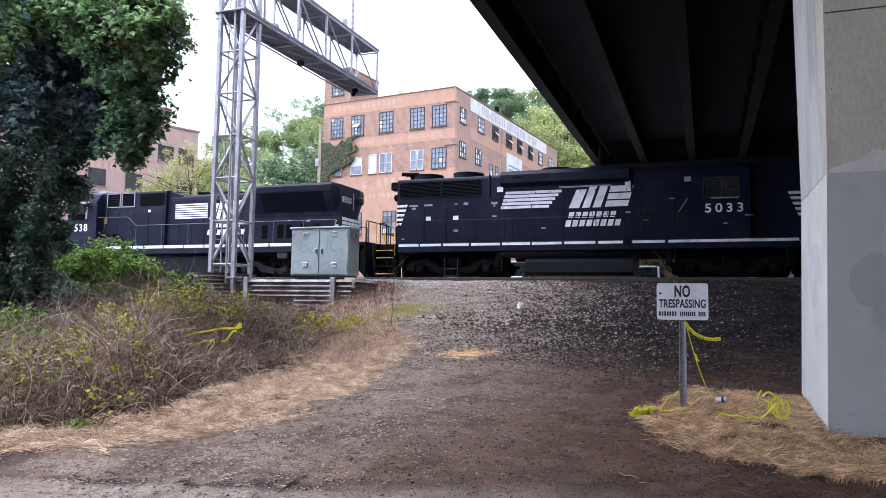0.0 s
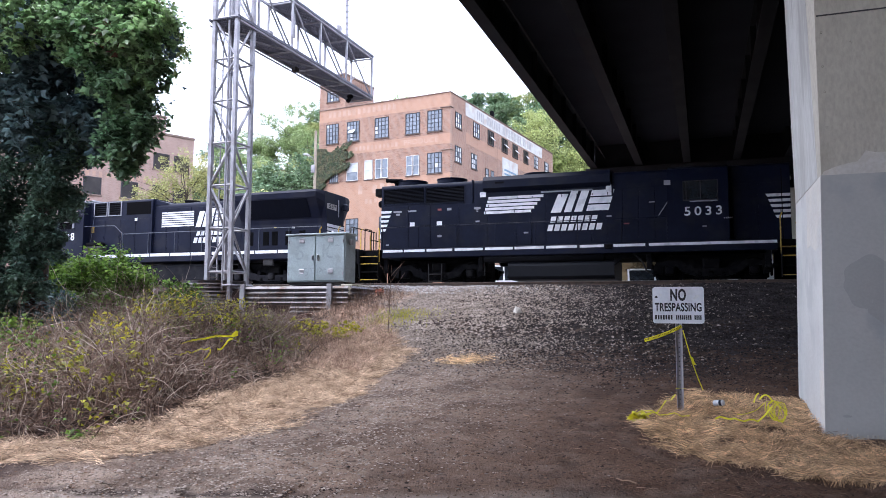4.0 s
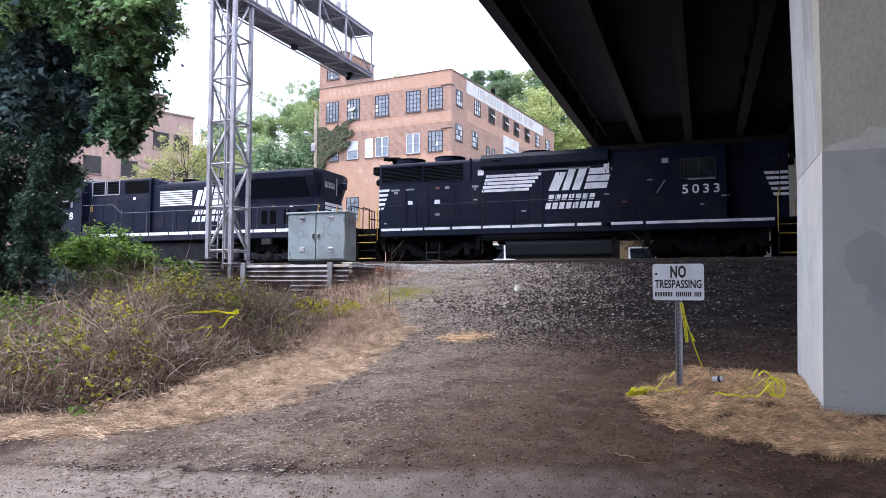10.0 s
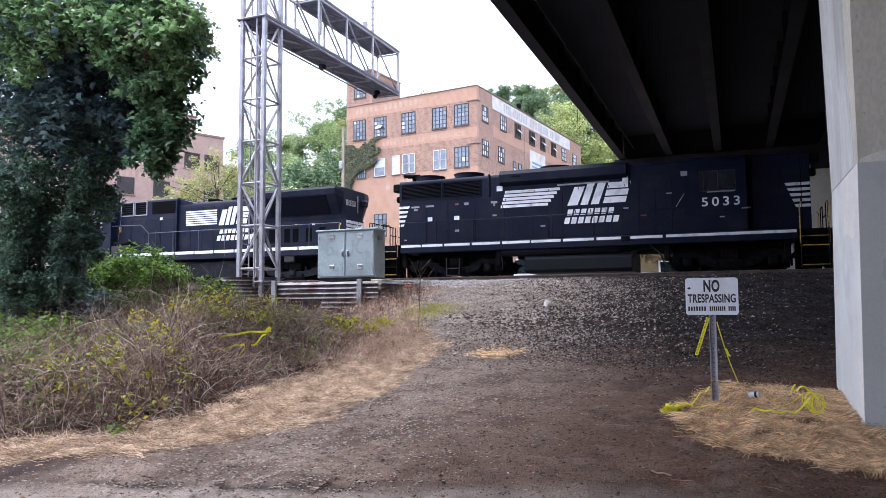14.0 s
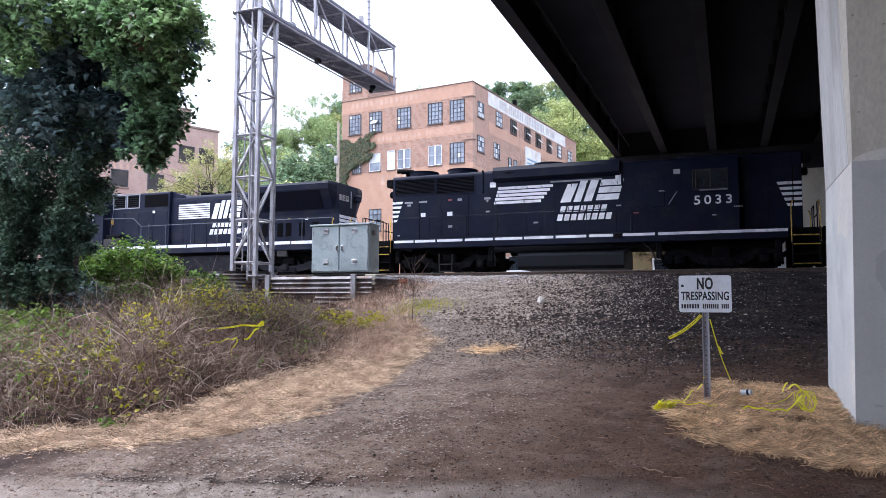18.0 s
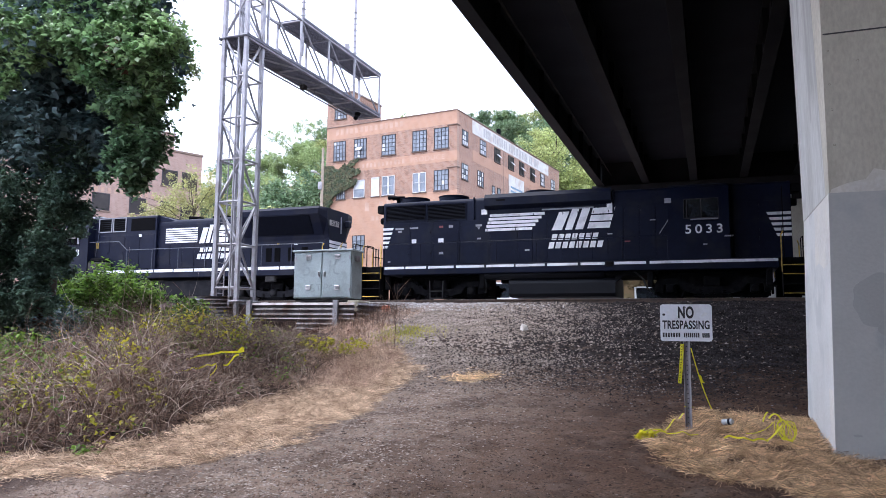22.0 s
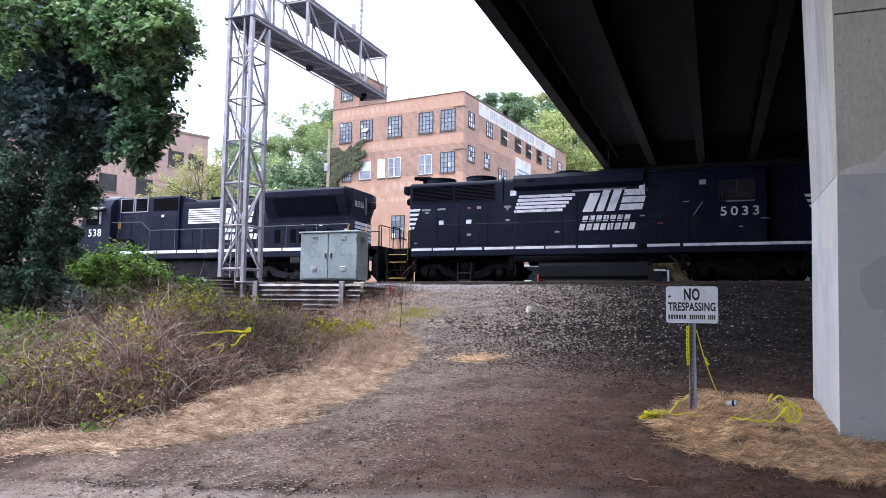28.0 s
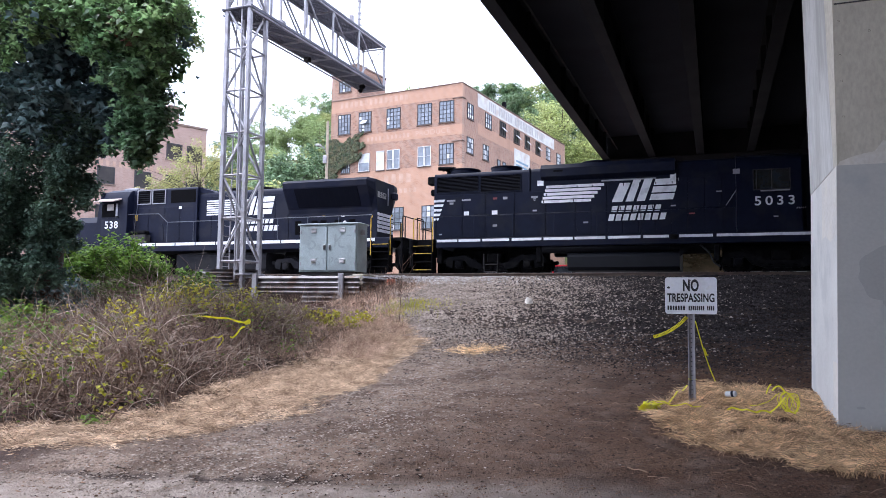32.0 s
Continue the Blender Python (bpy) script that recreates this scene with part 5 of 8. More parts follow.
# ---- cantilever signal bridge ----
def signal_bridge():
    cx, cy, s, zb, zt = -13.2, 17.85, 0.40, 1.9, 12.1
    o = (cx, cy, zb)
    G = thing("signal_bridge", o, "grey galvanised lattice tower with cantilevered railway signal gantry", "signal gantry")
    M = lambda: Mesh(o)
    corners = [(cx - s, cy - s), (cx + s, cy - s), (cx + s, cy + s), (cx - s, cy + s)]
    for x, y in corners:
        M().box(x - 0.062, x + 0.062, y - 0.062, y + 0.062, zb, zt, 0.012).done("tower_leg", GALV, G)
        M().box(x - 0.16, x + 0.16, y - 0.16, y + 0.16, 2.33, 2.37, 0.01).done("base_plate", GALV, G)
    z, h, flip = 2.75, 1.27, 0
    while z < zt - 0.2:
        for k in range(4):
            (x0, y0), (x1, y1) = corners[k], corners[(k + 1) % 4]
            M().tube((x0, y0, z), (x1, y1, z), 0.034, 6).done("tower_strut", GALV, G)
            if z + h < zt + 0.2:
                a, b = ((x0, y0), (x1, y1)) if (flip + k) % 2 == 0 else ((x1, y1), (x0, y0))
                M().tube((*a, z), (*b, min(zt, z + h)), 0.036, 6).done("tower_brace", GALV, G)
        z += h
        flip += 1
    # climbing ladder inside the left face
    lx = cx - s + 0.02
    lad = M()
    for y in (cy - 0.32, cy + 0.02):
        lad.box(lx - 0.012, lx + 0.012, y - 0.02, y + 0.02, 2.4, zt)
    lad = lad.done("ladder", GALV, G)
    for i in range(32):
        M().tube((lx, cy - 0.32, 2.6 + 0.3 * i), (lx, cy + 0.02, 2.6 + 0.3 * i), 0.011, 6).done("rung", GALV, lad)
    M().path([(cx + 0.15, cy - 0.42, 2.2), (cx + 0.15, cy - 0.42, 8.0), (cx + 0.12, cy - 0.42, 12.4)], 0.03, 8).done("cable_conduit", GALV, G)
    # the cantilever: four chords, posts, diagonals, two grated walkways
    tower = set(G.children_recursive)
    y0, y1 = cy - s, 26.12
    xl, xr, zlo, zhi = -13.68, -12.74, 10.25, 11.97
    for x in (xl, xr):
        for zz in (zlo, zhi):
            M().box(x - 0.038, x + 0.038, y0, y1, zz - 0.042, zz + 0.042, 0.008).done("chord", GALV, G)
    ys = [18.4, 20.25, 22.05, 23.95, 26.08]
    n = len(ys) - 1
    for x in (xl, xr):
        for i, y in enumerate(ys):
            M().box(x - 0.032, x + 0.032, y - 0.032, y + 0.032, zlo, zhi, 0.005).done("truss_post", GALV, G)
            if i < n:
                M().tube((x, y + 0.05, zhi - 0.05), (x, ys[i + 1] - 0.05, zlo + 0.05), 0.034, 6).done("truss_diagonal", GALV, G)
        M().tube((x, ys[-2] + 0.1, zlo), (x, ys[-1], zhi), 0.018, 6).done("truss_diagonal", GALV, G)
    for y in ys:
        for zz in (zlo, zhi):
            M().box(xl, xr, y - 0.03, y + 0.03, zz - 0.045, zz, 0.004).done("cross_member", GALV, G)
    for a, b in zip(ys, ys[1:]):
        M().tube((xl, a, zlo - 0.03), (xr, b, zlo - 0.03), 0.03, 6).done("sway_brace", GALV, G)
    for name, ya, zz in (("lower_walkway", y0 - 0.1, zlo + 0.055), ("upper_walkway", 20.3, zhi + 0.055)):
        w = M()
        w.box(xl - 0.06, xl - 0.03, ya, y1, zz - 0.03, zz + 0.06).box(xr + 0.03, xr + 0.06, ya, y1, zz - 0.03, zz + 0.06)
        w = w.done(name, DARKGALV, G, "dark open-grid steel walkway")
        g = M()
        for i in range(15):
            x = lerp(xl, xr, (i + 0.5) / 15)
            g.box(x - 0.014, x + 0.014, ya, y1, zz - 0.012, zz + 0.02)
        y = ya
        while y < y1:
            g.box(xl, xr, y, y + 0.045, zz - 0.014, zz + 0.018)
            y += 0.12
        g.done("grating", DARKGALV, w)
    for x in (xl - 0.04, xr + 0.04):
        for zz in (12.55, 13.05):
            M().tube((x, 20.3, zz), (x, y1, zz), 0.013, 6).done("guard_wire", GALV, G)
    M().tube((xl - 0.10, y0, zlo - 0.06), (xl - 0.10, 25.2, zlo - 0.06), 0.03, 8).done("cable_pipe", GALV, G, "grey cable pipe along the walkway")
    # signal masts with three-lamp heads facing along the track
    for ym, ztop in ((20.9, 15.3), (24.6, 15.2)):
        mast = M().tube((cx + 0.1, ym, 11.0), (cx + 0.1, ym, ztop), 0.05, 8).done("signal_mast", GALV, G)
        for k in range(9):
            M().box(cx + 0.02, cx + 0.18, ym - 0.07, ym + 0.07, 12.2 + 0.24 * k, 12.218 + 0.24 * k).done("mast_rung", GALV, mast)
        hd = M().box(cx + 0.02, cx + 0.18, ym - 0.18, ym + 0.18, ztop - 0.1, ztop + 1.05, 0.03).done("signal_head", UNDER, G, "black three-lamp signal head")
        for k in range(3):
            zz = ztop + 0.1 + 0.35 * k
            M().tube((cx + 0.02, ym, zz), (cx - 0.23, ym, zz - 0.03), 0.13, 12, 0.12).done("lamp_hood", UNDER, hd)
    M().box(xl - 0.06, xl + 0.22, 20.0, 20.25, 10.35, 11.0, 0.02).done("relay_box", GALV, G, "grey relay box on the walkway")
    M().box(xr - 0.1, xr + 0.05, 23.35, 23.5, 12.0, 12.35, 0.02).done("relay_box", GALV, G)
    j = M().box(cx - 0.3, cx - 0.1, 21.4, 21.6, 10.0, 10.18, 0.03).done("junction_box", UNDER2, G)
    M().path([(cx - 0.2, 21.5, 10.0), (cx - 0.12, 21.55, 9.86), (cx + 0.0, 21.7, 9.82), (cx + 0.08, 21.8, 9.95), (cx + 0.05, 21.85, 10.15)], 0.008, 5).done("slack_cable", RUBBER, j)
    hk = M().box(cx + 0.0, cx + 0.22, 24.85, 25.02, 10.0, 10.15, 0.04).done("dwarf_signal", UNDER, G, "small black signal slung below the walkway")
    M().tube((cx + 0.1, 24.95, 10.02), (cx + 0.1, 24.78, 9.85), 0.06, 10, 0.085).done("lamp_hood", UNDER, hk)
    # the arm is sheared sideways so its chords fit the camera's view
    for ob in G.children_recursive:
        if ob not in tower:
            for v in ob.data.vertices:
                v.co.x += 0.026 * (v.co.y + cy - y0)
    return G


signal_bridge()


# ---- corrugated steel crib wall and round caisson at the tower's foot ----
def waves(z0, z1, n, y, amp, s=-1):
    pts = []
    for i in range(n + 1):
        z = lerp(z0, z1, i / n)
        pts.append((y + s * amp * (0.5 - 0.5 * math.cos(2 * math.pi * i / 6)), z))
    return pts


crib = thing("crib_wall", (-10.7, 17.5, 1.5), "low retaining wall of weathered corrugated guard-rail strips on steel posts", "retaining wall")
CO = (-10.7, 17.5, 1.5)
for k in range(3):
    z0 = 1.52 + 0.265 * k
    front = waves(z0, z0 + 0.25, 12, 17.46, 0.07)
    back = [(y + 0.012, z) for y, z in front[::-1]]
    dx = (-10.75, -12.3, -12.3)[k]
    Mesh(CO).prism(front + back, "x", dx, -8.98).done("guard_rail_strip", CORR, crib, smooth=True)
    fr = [(x, z) for x, z in waves(z0, z0 + 0.25, 12, -8.93, 0.07, 1)]
    Mesh(CO).prism(fr + [(x - 0.012, z) for x, z in fr[::-1]], "y", 17.45, 18.9).done("guard_rail_strip", CORR, crib, smooth=True)
for x in (-12.28, -9.5):
    Mesh(CO).box(x - 0.075, x + 0.075, 17.30, 17.38, 1.3, 2.36, 0.008).box(x - 0.02, x + 0.02, 17.38, 17.47, 1.3, 2.34).done("post", GALV, crib, "bare steel post")
Mesh(CO).box(-9.3, -8.95, 17.6, 18.3, 2.05, 2.36, 0.02).done("footing", CONC, crib, "mossy concrete pad")
cais = thing("caisson", (-13.85, 18.25, 1.5), "round corrugated steel caisson round the tower foot", "caisson")
prof = []
for i in range(55):
    prof.append((1.03 + 0.035 * math.cos(2 * math.pi * i / 6), 1.0 * i / 54))
prof = prof + [(0.97, 1.0), (0.97, 0.0)]
Mesh().lathe((0, 0, 0), prof, 40).done("shell", CORR, cais, smooth=True)
Mesh().lathe((0, 0, 0), [(0.97, 0.90), (0.0, 0.93)], 24).done("fill", CLOD, cais, "earth fill")

# ---- signal cabinet ----
cab_ = thing("signal_cabinet", (-10.1, 17.9, 2.36), "grey-green steel railway signal cabinet with two doors and faded graffiti", "cabinet")
QO = (-10.1, 17.9, 2.36)
Q = lambda: Mesh(QO)
Q().box(-11.02, -9.18, 17.64, 18.24, 2.42, 3.74, 0.012).done("body", CABINET, cab_)
Q().box(-10.98, -9.22, 17.68, 18.2, 2.34, 2.43).done("plinth", UNDER2, cab_)
Q().box(-11.06, -9.14, 17.58, 18.28, 3.735, 3.785, 0.012).done("lid", CABINET, cab_)
for i, (a, b) in enumerate(((-10.99, -10.125), (-10.085, -9.21))):
    d = Q().box(a, b, 17.612, 17.645, 2.46, 3.72, 0.008).done("door", CABINET, cab_)
    mx = lerp(a, b, 0.52)
    for zz in (2.66, 3.52):
        for k in range(4):
            Q().prism([(17.612, zz + 0.035 * k), (17.590, zz + 0.035 * k), (17.612, zz + 0.035 * k + 0.024)], "x", mx - 0.08, mx + 0.08).done("louvre", GALV, d)
    hx = -10.19 if i == 0 else -10.02
    Q().box(hx - 0.03, hx + 0.03, 17.585, 17.615, 3.02, 3.18, 0.01).box(hx - 0.012, hx + 0.012, 17.54, 17.59, 3.04, 3.16, 0.006).done("handle", CHROME, d, "chrome door handle")
    ex = a + 0.02 if i == 0 else b - 0.05
    for zz in (2.6, 3.5):
        Q().box(ex, ex + 0.03, 17.595, 17.613, zz, zz + 0.1, 0.004).done("hinge", GALV, d)
# sprayed strokes, worn away
def stroke(pts, w):
    """A soft-edged sprayed line over the cabinet's doors, drawn through points in x and z."""
    left, right = [], []
    for i, (x, z) in enumerate(pts):
        (ax, az), (bx, bz) = pts[max(i - 1, 0)], pts[min(i + 1, len(pts) - 1)]
        d = math.hypot(bx - ax, bz - az) or 1
        k = w * (0.35 if i in (0, len(pts) - 1) else 0.5)
        left.append((x - (bz - az) / d * k, z + (bx - ax) / d * k))
        right.append((x + (bz - az) / d * k, z - (bx - ax) / d * k))
    Q().prism(left + right[::-1], "y", 17.6085, 17.6115).done("graffiti_stroke", GRAFFITI, cab_)


def arc(cx_, cz_, rx_, rz_, a0, a1, n=9):
    return [(cx_ + rx_ * math.cos(radians(lerp(a0, a1, i / n))), cz_ + rz_ * math.sin(radians(lerp(a0, a1, i / n)))) for i in range(n + 1)]


for pts, w in ((arc(-10.62, 3.18, 0.12, 0.11, 150, -140), 0.06), ([(-10.72, 3.26), (-10.70, 3.40), (-10.66, 3.46)], 0.055), ([(-10.68, 3.45), (-10.56, 3.46), (-10.50, 3.43)], 0.05),
               ([(-9.88, 3.10), (-9.86, 3.28), (-9.85, 3.48)], 0.06), ([(-9.66, 3.47), (-9.72, 3.36), (-9.82, 3.28)], 0.05), (arc(-9.62, 3.20, 0.12, 0.10, 160, 300), 0.055), ([(-9.50, 3.42), (-9.42, 3.43), (-9.36, 3.41)], 0.04),
               (arc(-10.40, 2.76, 0.06, 0.05, 60, 270), 0.035), (arc(-10.40, 2.66, 0.06, 0.05, 90, -120), 0.035), ([(-10.28, 2.80), (-10.14, 2.81)], 0.035), ([(-10.21, 2.80), (-10.20, 2.62)], 0.035),
               ([(-10.04, 2.60), (-10.03, 2.72), (-10.02, 2.82)], 0.04), (arc(-9.98, 2.76, 0.06, 0.05, 100, -90), 0.035), (arc(-9.80, 2.70, 0.07, 0.08, 60, 300), 0.035)):
    stroke(pts, w)
Q().lathe((-9.75, 17.95, 3.785), [(0.05, 0), (0.05, 0.06), (0.03, 0.09), (0, 0.1)], 10).done("lifting_eye", GALV, cab_)
Q().box(-9.18, -9.10, 17.8, 17.95, 3.45, 3.6, 0.01).done("vent_hood", GALV, cab_)

# ---- warning sign on its post ----
SX, SY = -0.25, 8.55
sgn = thing("warning_sign", (SX, SY, 0.42), "white metal no trespassing sign on a perforated steel post", "sign", rz=1.5)
S = lambda: Mesh((0, 0, 0))
pst = S()
prof = [(-0.038, -0.012), (-0.030, -0.012), (-0.020, 0.018), (0.020, 0.018), (0.030, -0.012), (0.038, -0.012), (0.038, -0.008), (0.033, -0.008), (0.023, 0.023), (-0.023, 0.023), (-0.033, -0.008), (-0.038, -0.008)]
pst.prism(prof, "z", -0.35, 1.44)
pst = pst.done("post", GALV, sgn, "galvanised channel post")
for i in range(26):
    Mesh().lathe((0, 0.016, 0.08 + 0.052 * i), [(0.006, 0), (0.0, 0.001)], 6, "y").done("bolt_hole", GRILLE, pst)


def round_rect(w, h, r, n=4):
    pts = []
    for cx_, cz_, a in ((w - r, h - r, 0), (-w + r, h - r, 90), (-w + r, -h + r, 180), (w - r, -h + r, 270)):
        for i in range(n + 1):
            t = radians(a + 90 * i / n)
            pts.append((cx_ + r * math.cos(t), cz_ + r * math.sin(t)))
    return pts


pl = Mesh((0, 0, 0)).prism([(x + 0.0, z + 1.28) for x, z in round_rect(0.275, 0.205, 0.03)], "y", -0.018, -0.0135).done("plate", SIGNWHITE, sgn, "white reflective plate with rounded corners")
words_to_size("headline", "NO", 0.168, 0.136, BLACKINK, pose(0.0, -0.0195, 1.388, 90), pl, 1.1, 0.04)
words_to_size("second_line", "TRESPASSING", 0.50, 0.098, BLACKINK, pose(0.0, -0.0195, 1.252, 90), pl, 1.05, 0.03)
for row, (b0, b1, cnt) in enumerate(((-0.25, -0.055, 7), (-0.025, 0.145, 8), (0.17, 0.25, 4))):
    st = (b1 - b0) / cnt
    for k in range(cnt):
        Mesh().box(b0 + st * k, b0 + st * k + st * 0.68, -0.0195, -0.018, 1.118, 1.168).done("line_bar", BLACKINK, pl)
for z in (1.12, 1.45):
    Mesh().lathe((0, -0.018, z), [(0.009, 0), (0.008, -0.006), (0, -0.007)], 8, "y").done("bolt", GALV, pl)
# white spots paint glare on the plate; the dark one is a mark
for x, z, r in ((-0.235, 1.37, 0.018), (0.2, 1.38, 0.03), (0.175, 1.36, 0.02), (-0.19, 1.395, 0.022)):
    Mesh().prism([(x + r * rnd.uniform(0.6, 1.1) * math.cos(t), z + r * rnd.uniform(0.5, 1) * math.sin(t)) for t in [k * math.pi / 4 for k in range(8)]], "y", -0.0192, -0.0180).done("scuff", BLACKINK if x < -0.2 else WINWHITE, pl)

# ---- caution tape: a knotted bundle, a strip along the straw, a loose heap, a strand from the post ----


def ribbon(pts, w, name, parent, up=(0, 0, 1), mt=None):
    m = Mesh()
    vs, fs = [], []
    for i, p in enumerate(pts):
        p = Vector(p)
        d = Vector(pts[min(i + 1, len(pts) - 1)]) - Vector(pts[max(i - 1, 0)])
        side = d.cross(Vector(up) + Vector((rnd.uniform(-0.4, 0.4), rnd.uniform(-0.4, 0.4), rnd.uniform(-0.2, 0.2)))).normalized() * w / 2
        vs += [tuple(p - side), tuple(p + side)]
    fs = [(2 * i, 2 * i + 1, 2 * i + 3, 2 * i + 2) for i in range(len(pts) - 1)]
    o = parent.matrix_world.translation if parent else (0, 0, 0)
    m.o = o
    m.add(vs, fs)
    ob = m.done(name, mt or TAPE, parent)
    return ob


def gz(x, y, h=0.03):
    return (x, y, lie(x, y) + h)


tape = thing("caution_tape", (0.0, 8.0, 0.5), "crumpled yellow caution tape strewn over straw", "caution tape")
strip = lambda pts, w, name="strip": ribbon(pts, w, name, tape, (rnd.uniform(-0.3, 0.3), -0.8, 0.7))
for k in range(12):
    ribbon([gz(-0.66 + 0.11 * math.cos(t * 1.3 + k) * rnd.uniform(0.4, 1.2), 7.95 + 0.06 * math.sin(t * 1.3 + k), 0.055 + 0.04 * math.sin(t * 2.1 + k)) for t in range(6)], 0.026, "knot", tape)
strip([gz(lerp(-0.58, -0.30, t / 6), lerp(8.0, 8.5, t / 6), 0.05 + 0.17 * (t / 6) ** 2 + 0.02 * math.sin(t * 2)) for t in range(7)], 0.019)
strip([gz(lerp(-0.6, -0.15, t / 6), 8.1, 0.07 + 0.02 * math.sin(t * 2)) for t in range(7)], 0.014)
strip([gz(lerp(0.10, 0.50, t / 9), 7.85 + 0.02 * math.sin(t), 0.10 + 0.012 * math.sin(t * 1.9)) for t in range(10)], 0.019)
strip([gz(lerp(0.50, 0.64, t / 6), 7.95, 0.08 + 0.17 * t / 6) for t in range(7)], 0.016)
strip([gz(0.64 - 0.12 * t / 6, 7.95, 0.29 + 0.07 * math.sin(t * 0.5)) for t in range(7)], 0.018)
strip([gz(0.52 - 0.05 * t / 4, 8.0, 0.35 - 0.10 * (t / 4) ** 2) for t in range(5)], 0.015)
strip([gz(lerp(0.32, 0.58, t / 6), 8.2, 0.08 + 0.15 * (t / 6) ** 2) for t in range(7)], 0.010, "strand")
for k in range(9):
    a, cx_, tip = rnd.uniform(0, 6.3), rnd.uniform(0.60, 0.72), rnd.uniform(-0.5, 0.5)
    strip([gz(cx_ + rnd.uniform(0.03, 0.085) * math.cos(t * 0.9 + a) + 0.05 * tip * math.sin(t * 0.9 + a), 8.0 + 0.05 * math.sin(t * 0.9 + a + tip), 0.19 + 0.085 * math.sin(t * 0.9 + a)) for t in range(7)], 0.008, "loop")
strand = thing("caution_tape", (SX, SY, 1.4), "twisted strand of yellow tape tied to the sign post", "caution tape")
p0 = Vector((SX + 0.045, SY - 0.02, 1.42))
ribbon([p0.lerp(Vector((SX + 0.24, SY + 0.30, lie(SX + 0.24, SY + 0.3) + 0.22)), i / 9) + Vector((0, 0, -0.05 * math.sin(math.pi * i / 9))) for i in range(10)], 0.011, "strand", strand, (0, 1, 0.2))
ribbon([p0 + Vector((0.075 + 0.012 * i, 0.10 + 0.02 * i, -0.30 - 0.025 * i + 0.012 * math.sin(i * 2))) for i in range(5)], 0.026, "strand", strand, (0, 1, 0.4))
ribbon([(SX - 0.04, SY - 0.03, 0.78), (SX + 0.0, SY - 0.045, 0.775), (SX + 0.045, SY - 0.03, 0.78), (SX + 0.05, SY + 0.03, 0.77)], 0.02, "tie", strand)
can = thing("drinks_can", gz(0.15, 8.62, 0.12), "crushed white and blue drinks can lying on straw", "can")
can.rotation_euler = (radians(82), 0, radians(60))
Mesh().lathe((0, 0, -0.06), [(0.0, 0), (0.024, 0.0), (0.033, 0.01), (0.029, 0.05), (0.033, 0.07), (0.033, 0.105), (0.026, 0.118), (0, 0.116)], 14).done("shell", PANEWHITE, can, smooth=True)
Mesh().lathe((0, 0, -0.06), [(0.0337, 0.072), (0.0337, 0.10)], 14).done("print_band", NAVY2, can, "dark blue print band")

streamer = thing("tape_streamer", (SX + 0.03, SY - 0.035, 1.465), "loose end of yellow caution tape fluttering from the sign post", "caution tape")
SEG, SEGL = [], 0.072
for i in range(6):
    m = Mesh()
    m.add([(-0.017, 0.0, 0), (0.019, 0.006, 0.0), (0.019, 0.006, -SEGL - 0.004), (-0.017, 0.0, -SEGL - 0.004), (0.0, -0.012 * (-1) ** i, -SEGL * 0.5)], [(0, 1, 4), (1, 2, 4), (2, 3, 4), (3, 0, 4)])
    ob = m.done("tape_piece", TAPE, streamer)
    ob.rotation_mode = "QUATERNION"
    SEG.append(ob)
    for k in range(4):
        Mesh().box(-0.010, 0.006, -0.0165, -0.0145, -SEGL * (0.12 + 0.22 * k) - 0.006, -SEGL * (0.12 + 0.22 * k)).done("print_bar", BLACKINK, ob)
# swing of the loose end: seconds, degrees from hanging straight at its root and at its tip
SWING = [(0, 32, 98), (0.6, 50, 108), (1.0, 28, 104), (1.4, 60, 85), (2.0, 92, 84), (2.4, 58, 68), (2.7, 25, 10), (3.0, 18, -52), (3.5, -80, -88), (4.2, -50, -65), (5.5, 10, -38), (6.0, 2, -40), (6.5, 6, -50), (7.0, 14, -78), (7.5, 5, -20), (8.0, 6, -8), (9.0, 4, 6), (10.0, 10, 4),
         (11.0, 14, 22), (12.0, -3, 6), (13.0, -4, -2), (13.5, -10, -10), (14.0, -18, -18), (14.5, -12, -10), (16.5, -16, -12), (17.0, -24, 2), (17.3, 10, 50), (17.5, 65, 105), (17.7, 10, 30), (18.0, -42, -64), (18.5, -72, -75), (19.0, -106, -116), (19.5, -95, -102), (20.0, -85, -98), (20.5, -60, -98), (21.0, -46, -50),
         (21.5, -12, -30), (22.0, -4, -6), (23.0, -5, -2), (24.0, -4, 0), (25.0, -4, 14), (25.5, -4, 0), (27.5, 0, 15), (28.0, -2, 2), (29.0, -3, 20), (29.5, -3, -3), (30.0, -4, -10), (30.5, -38, 6), (31.0, -58, -56), (31.6, -42, -78), (32, -42, -72)]


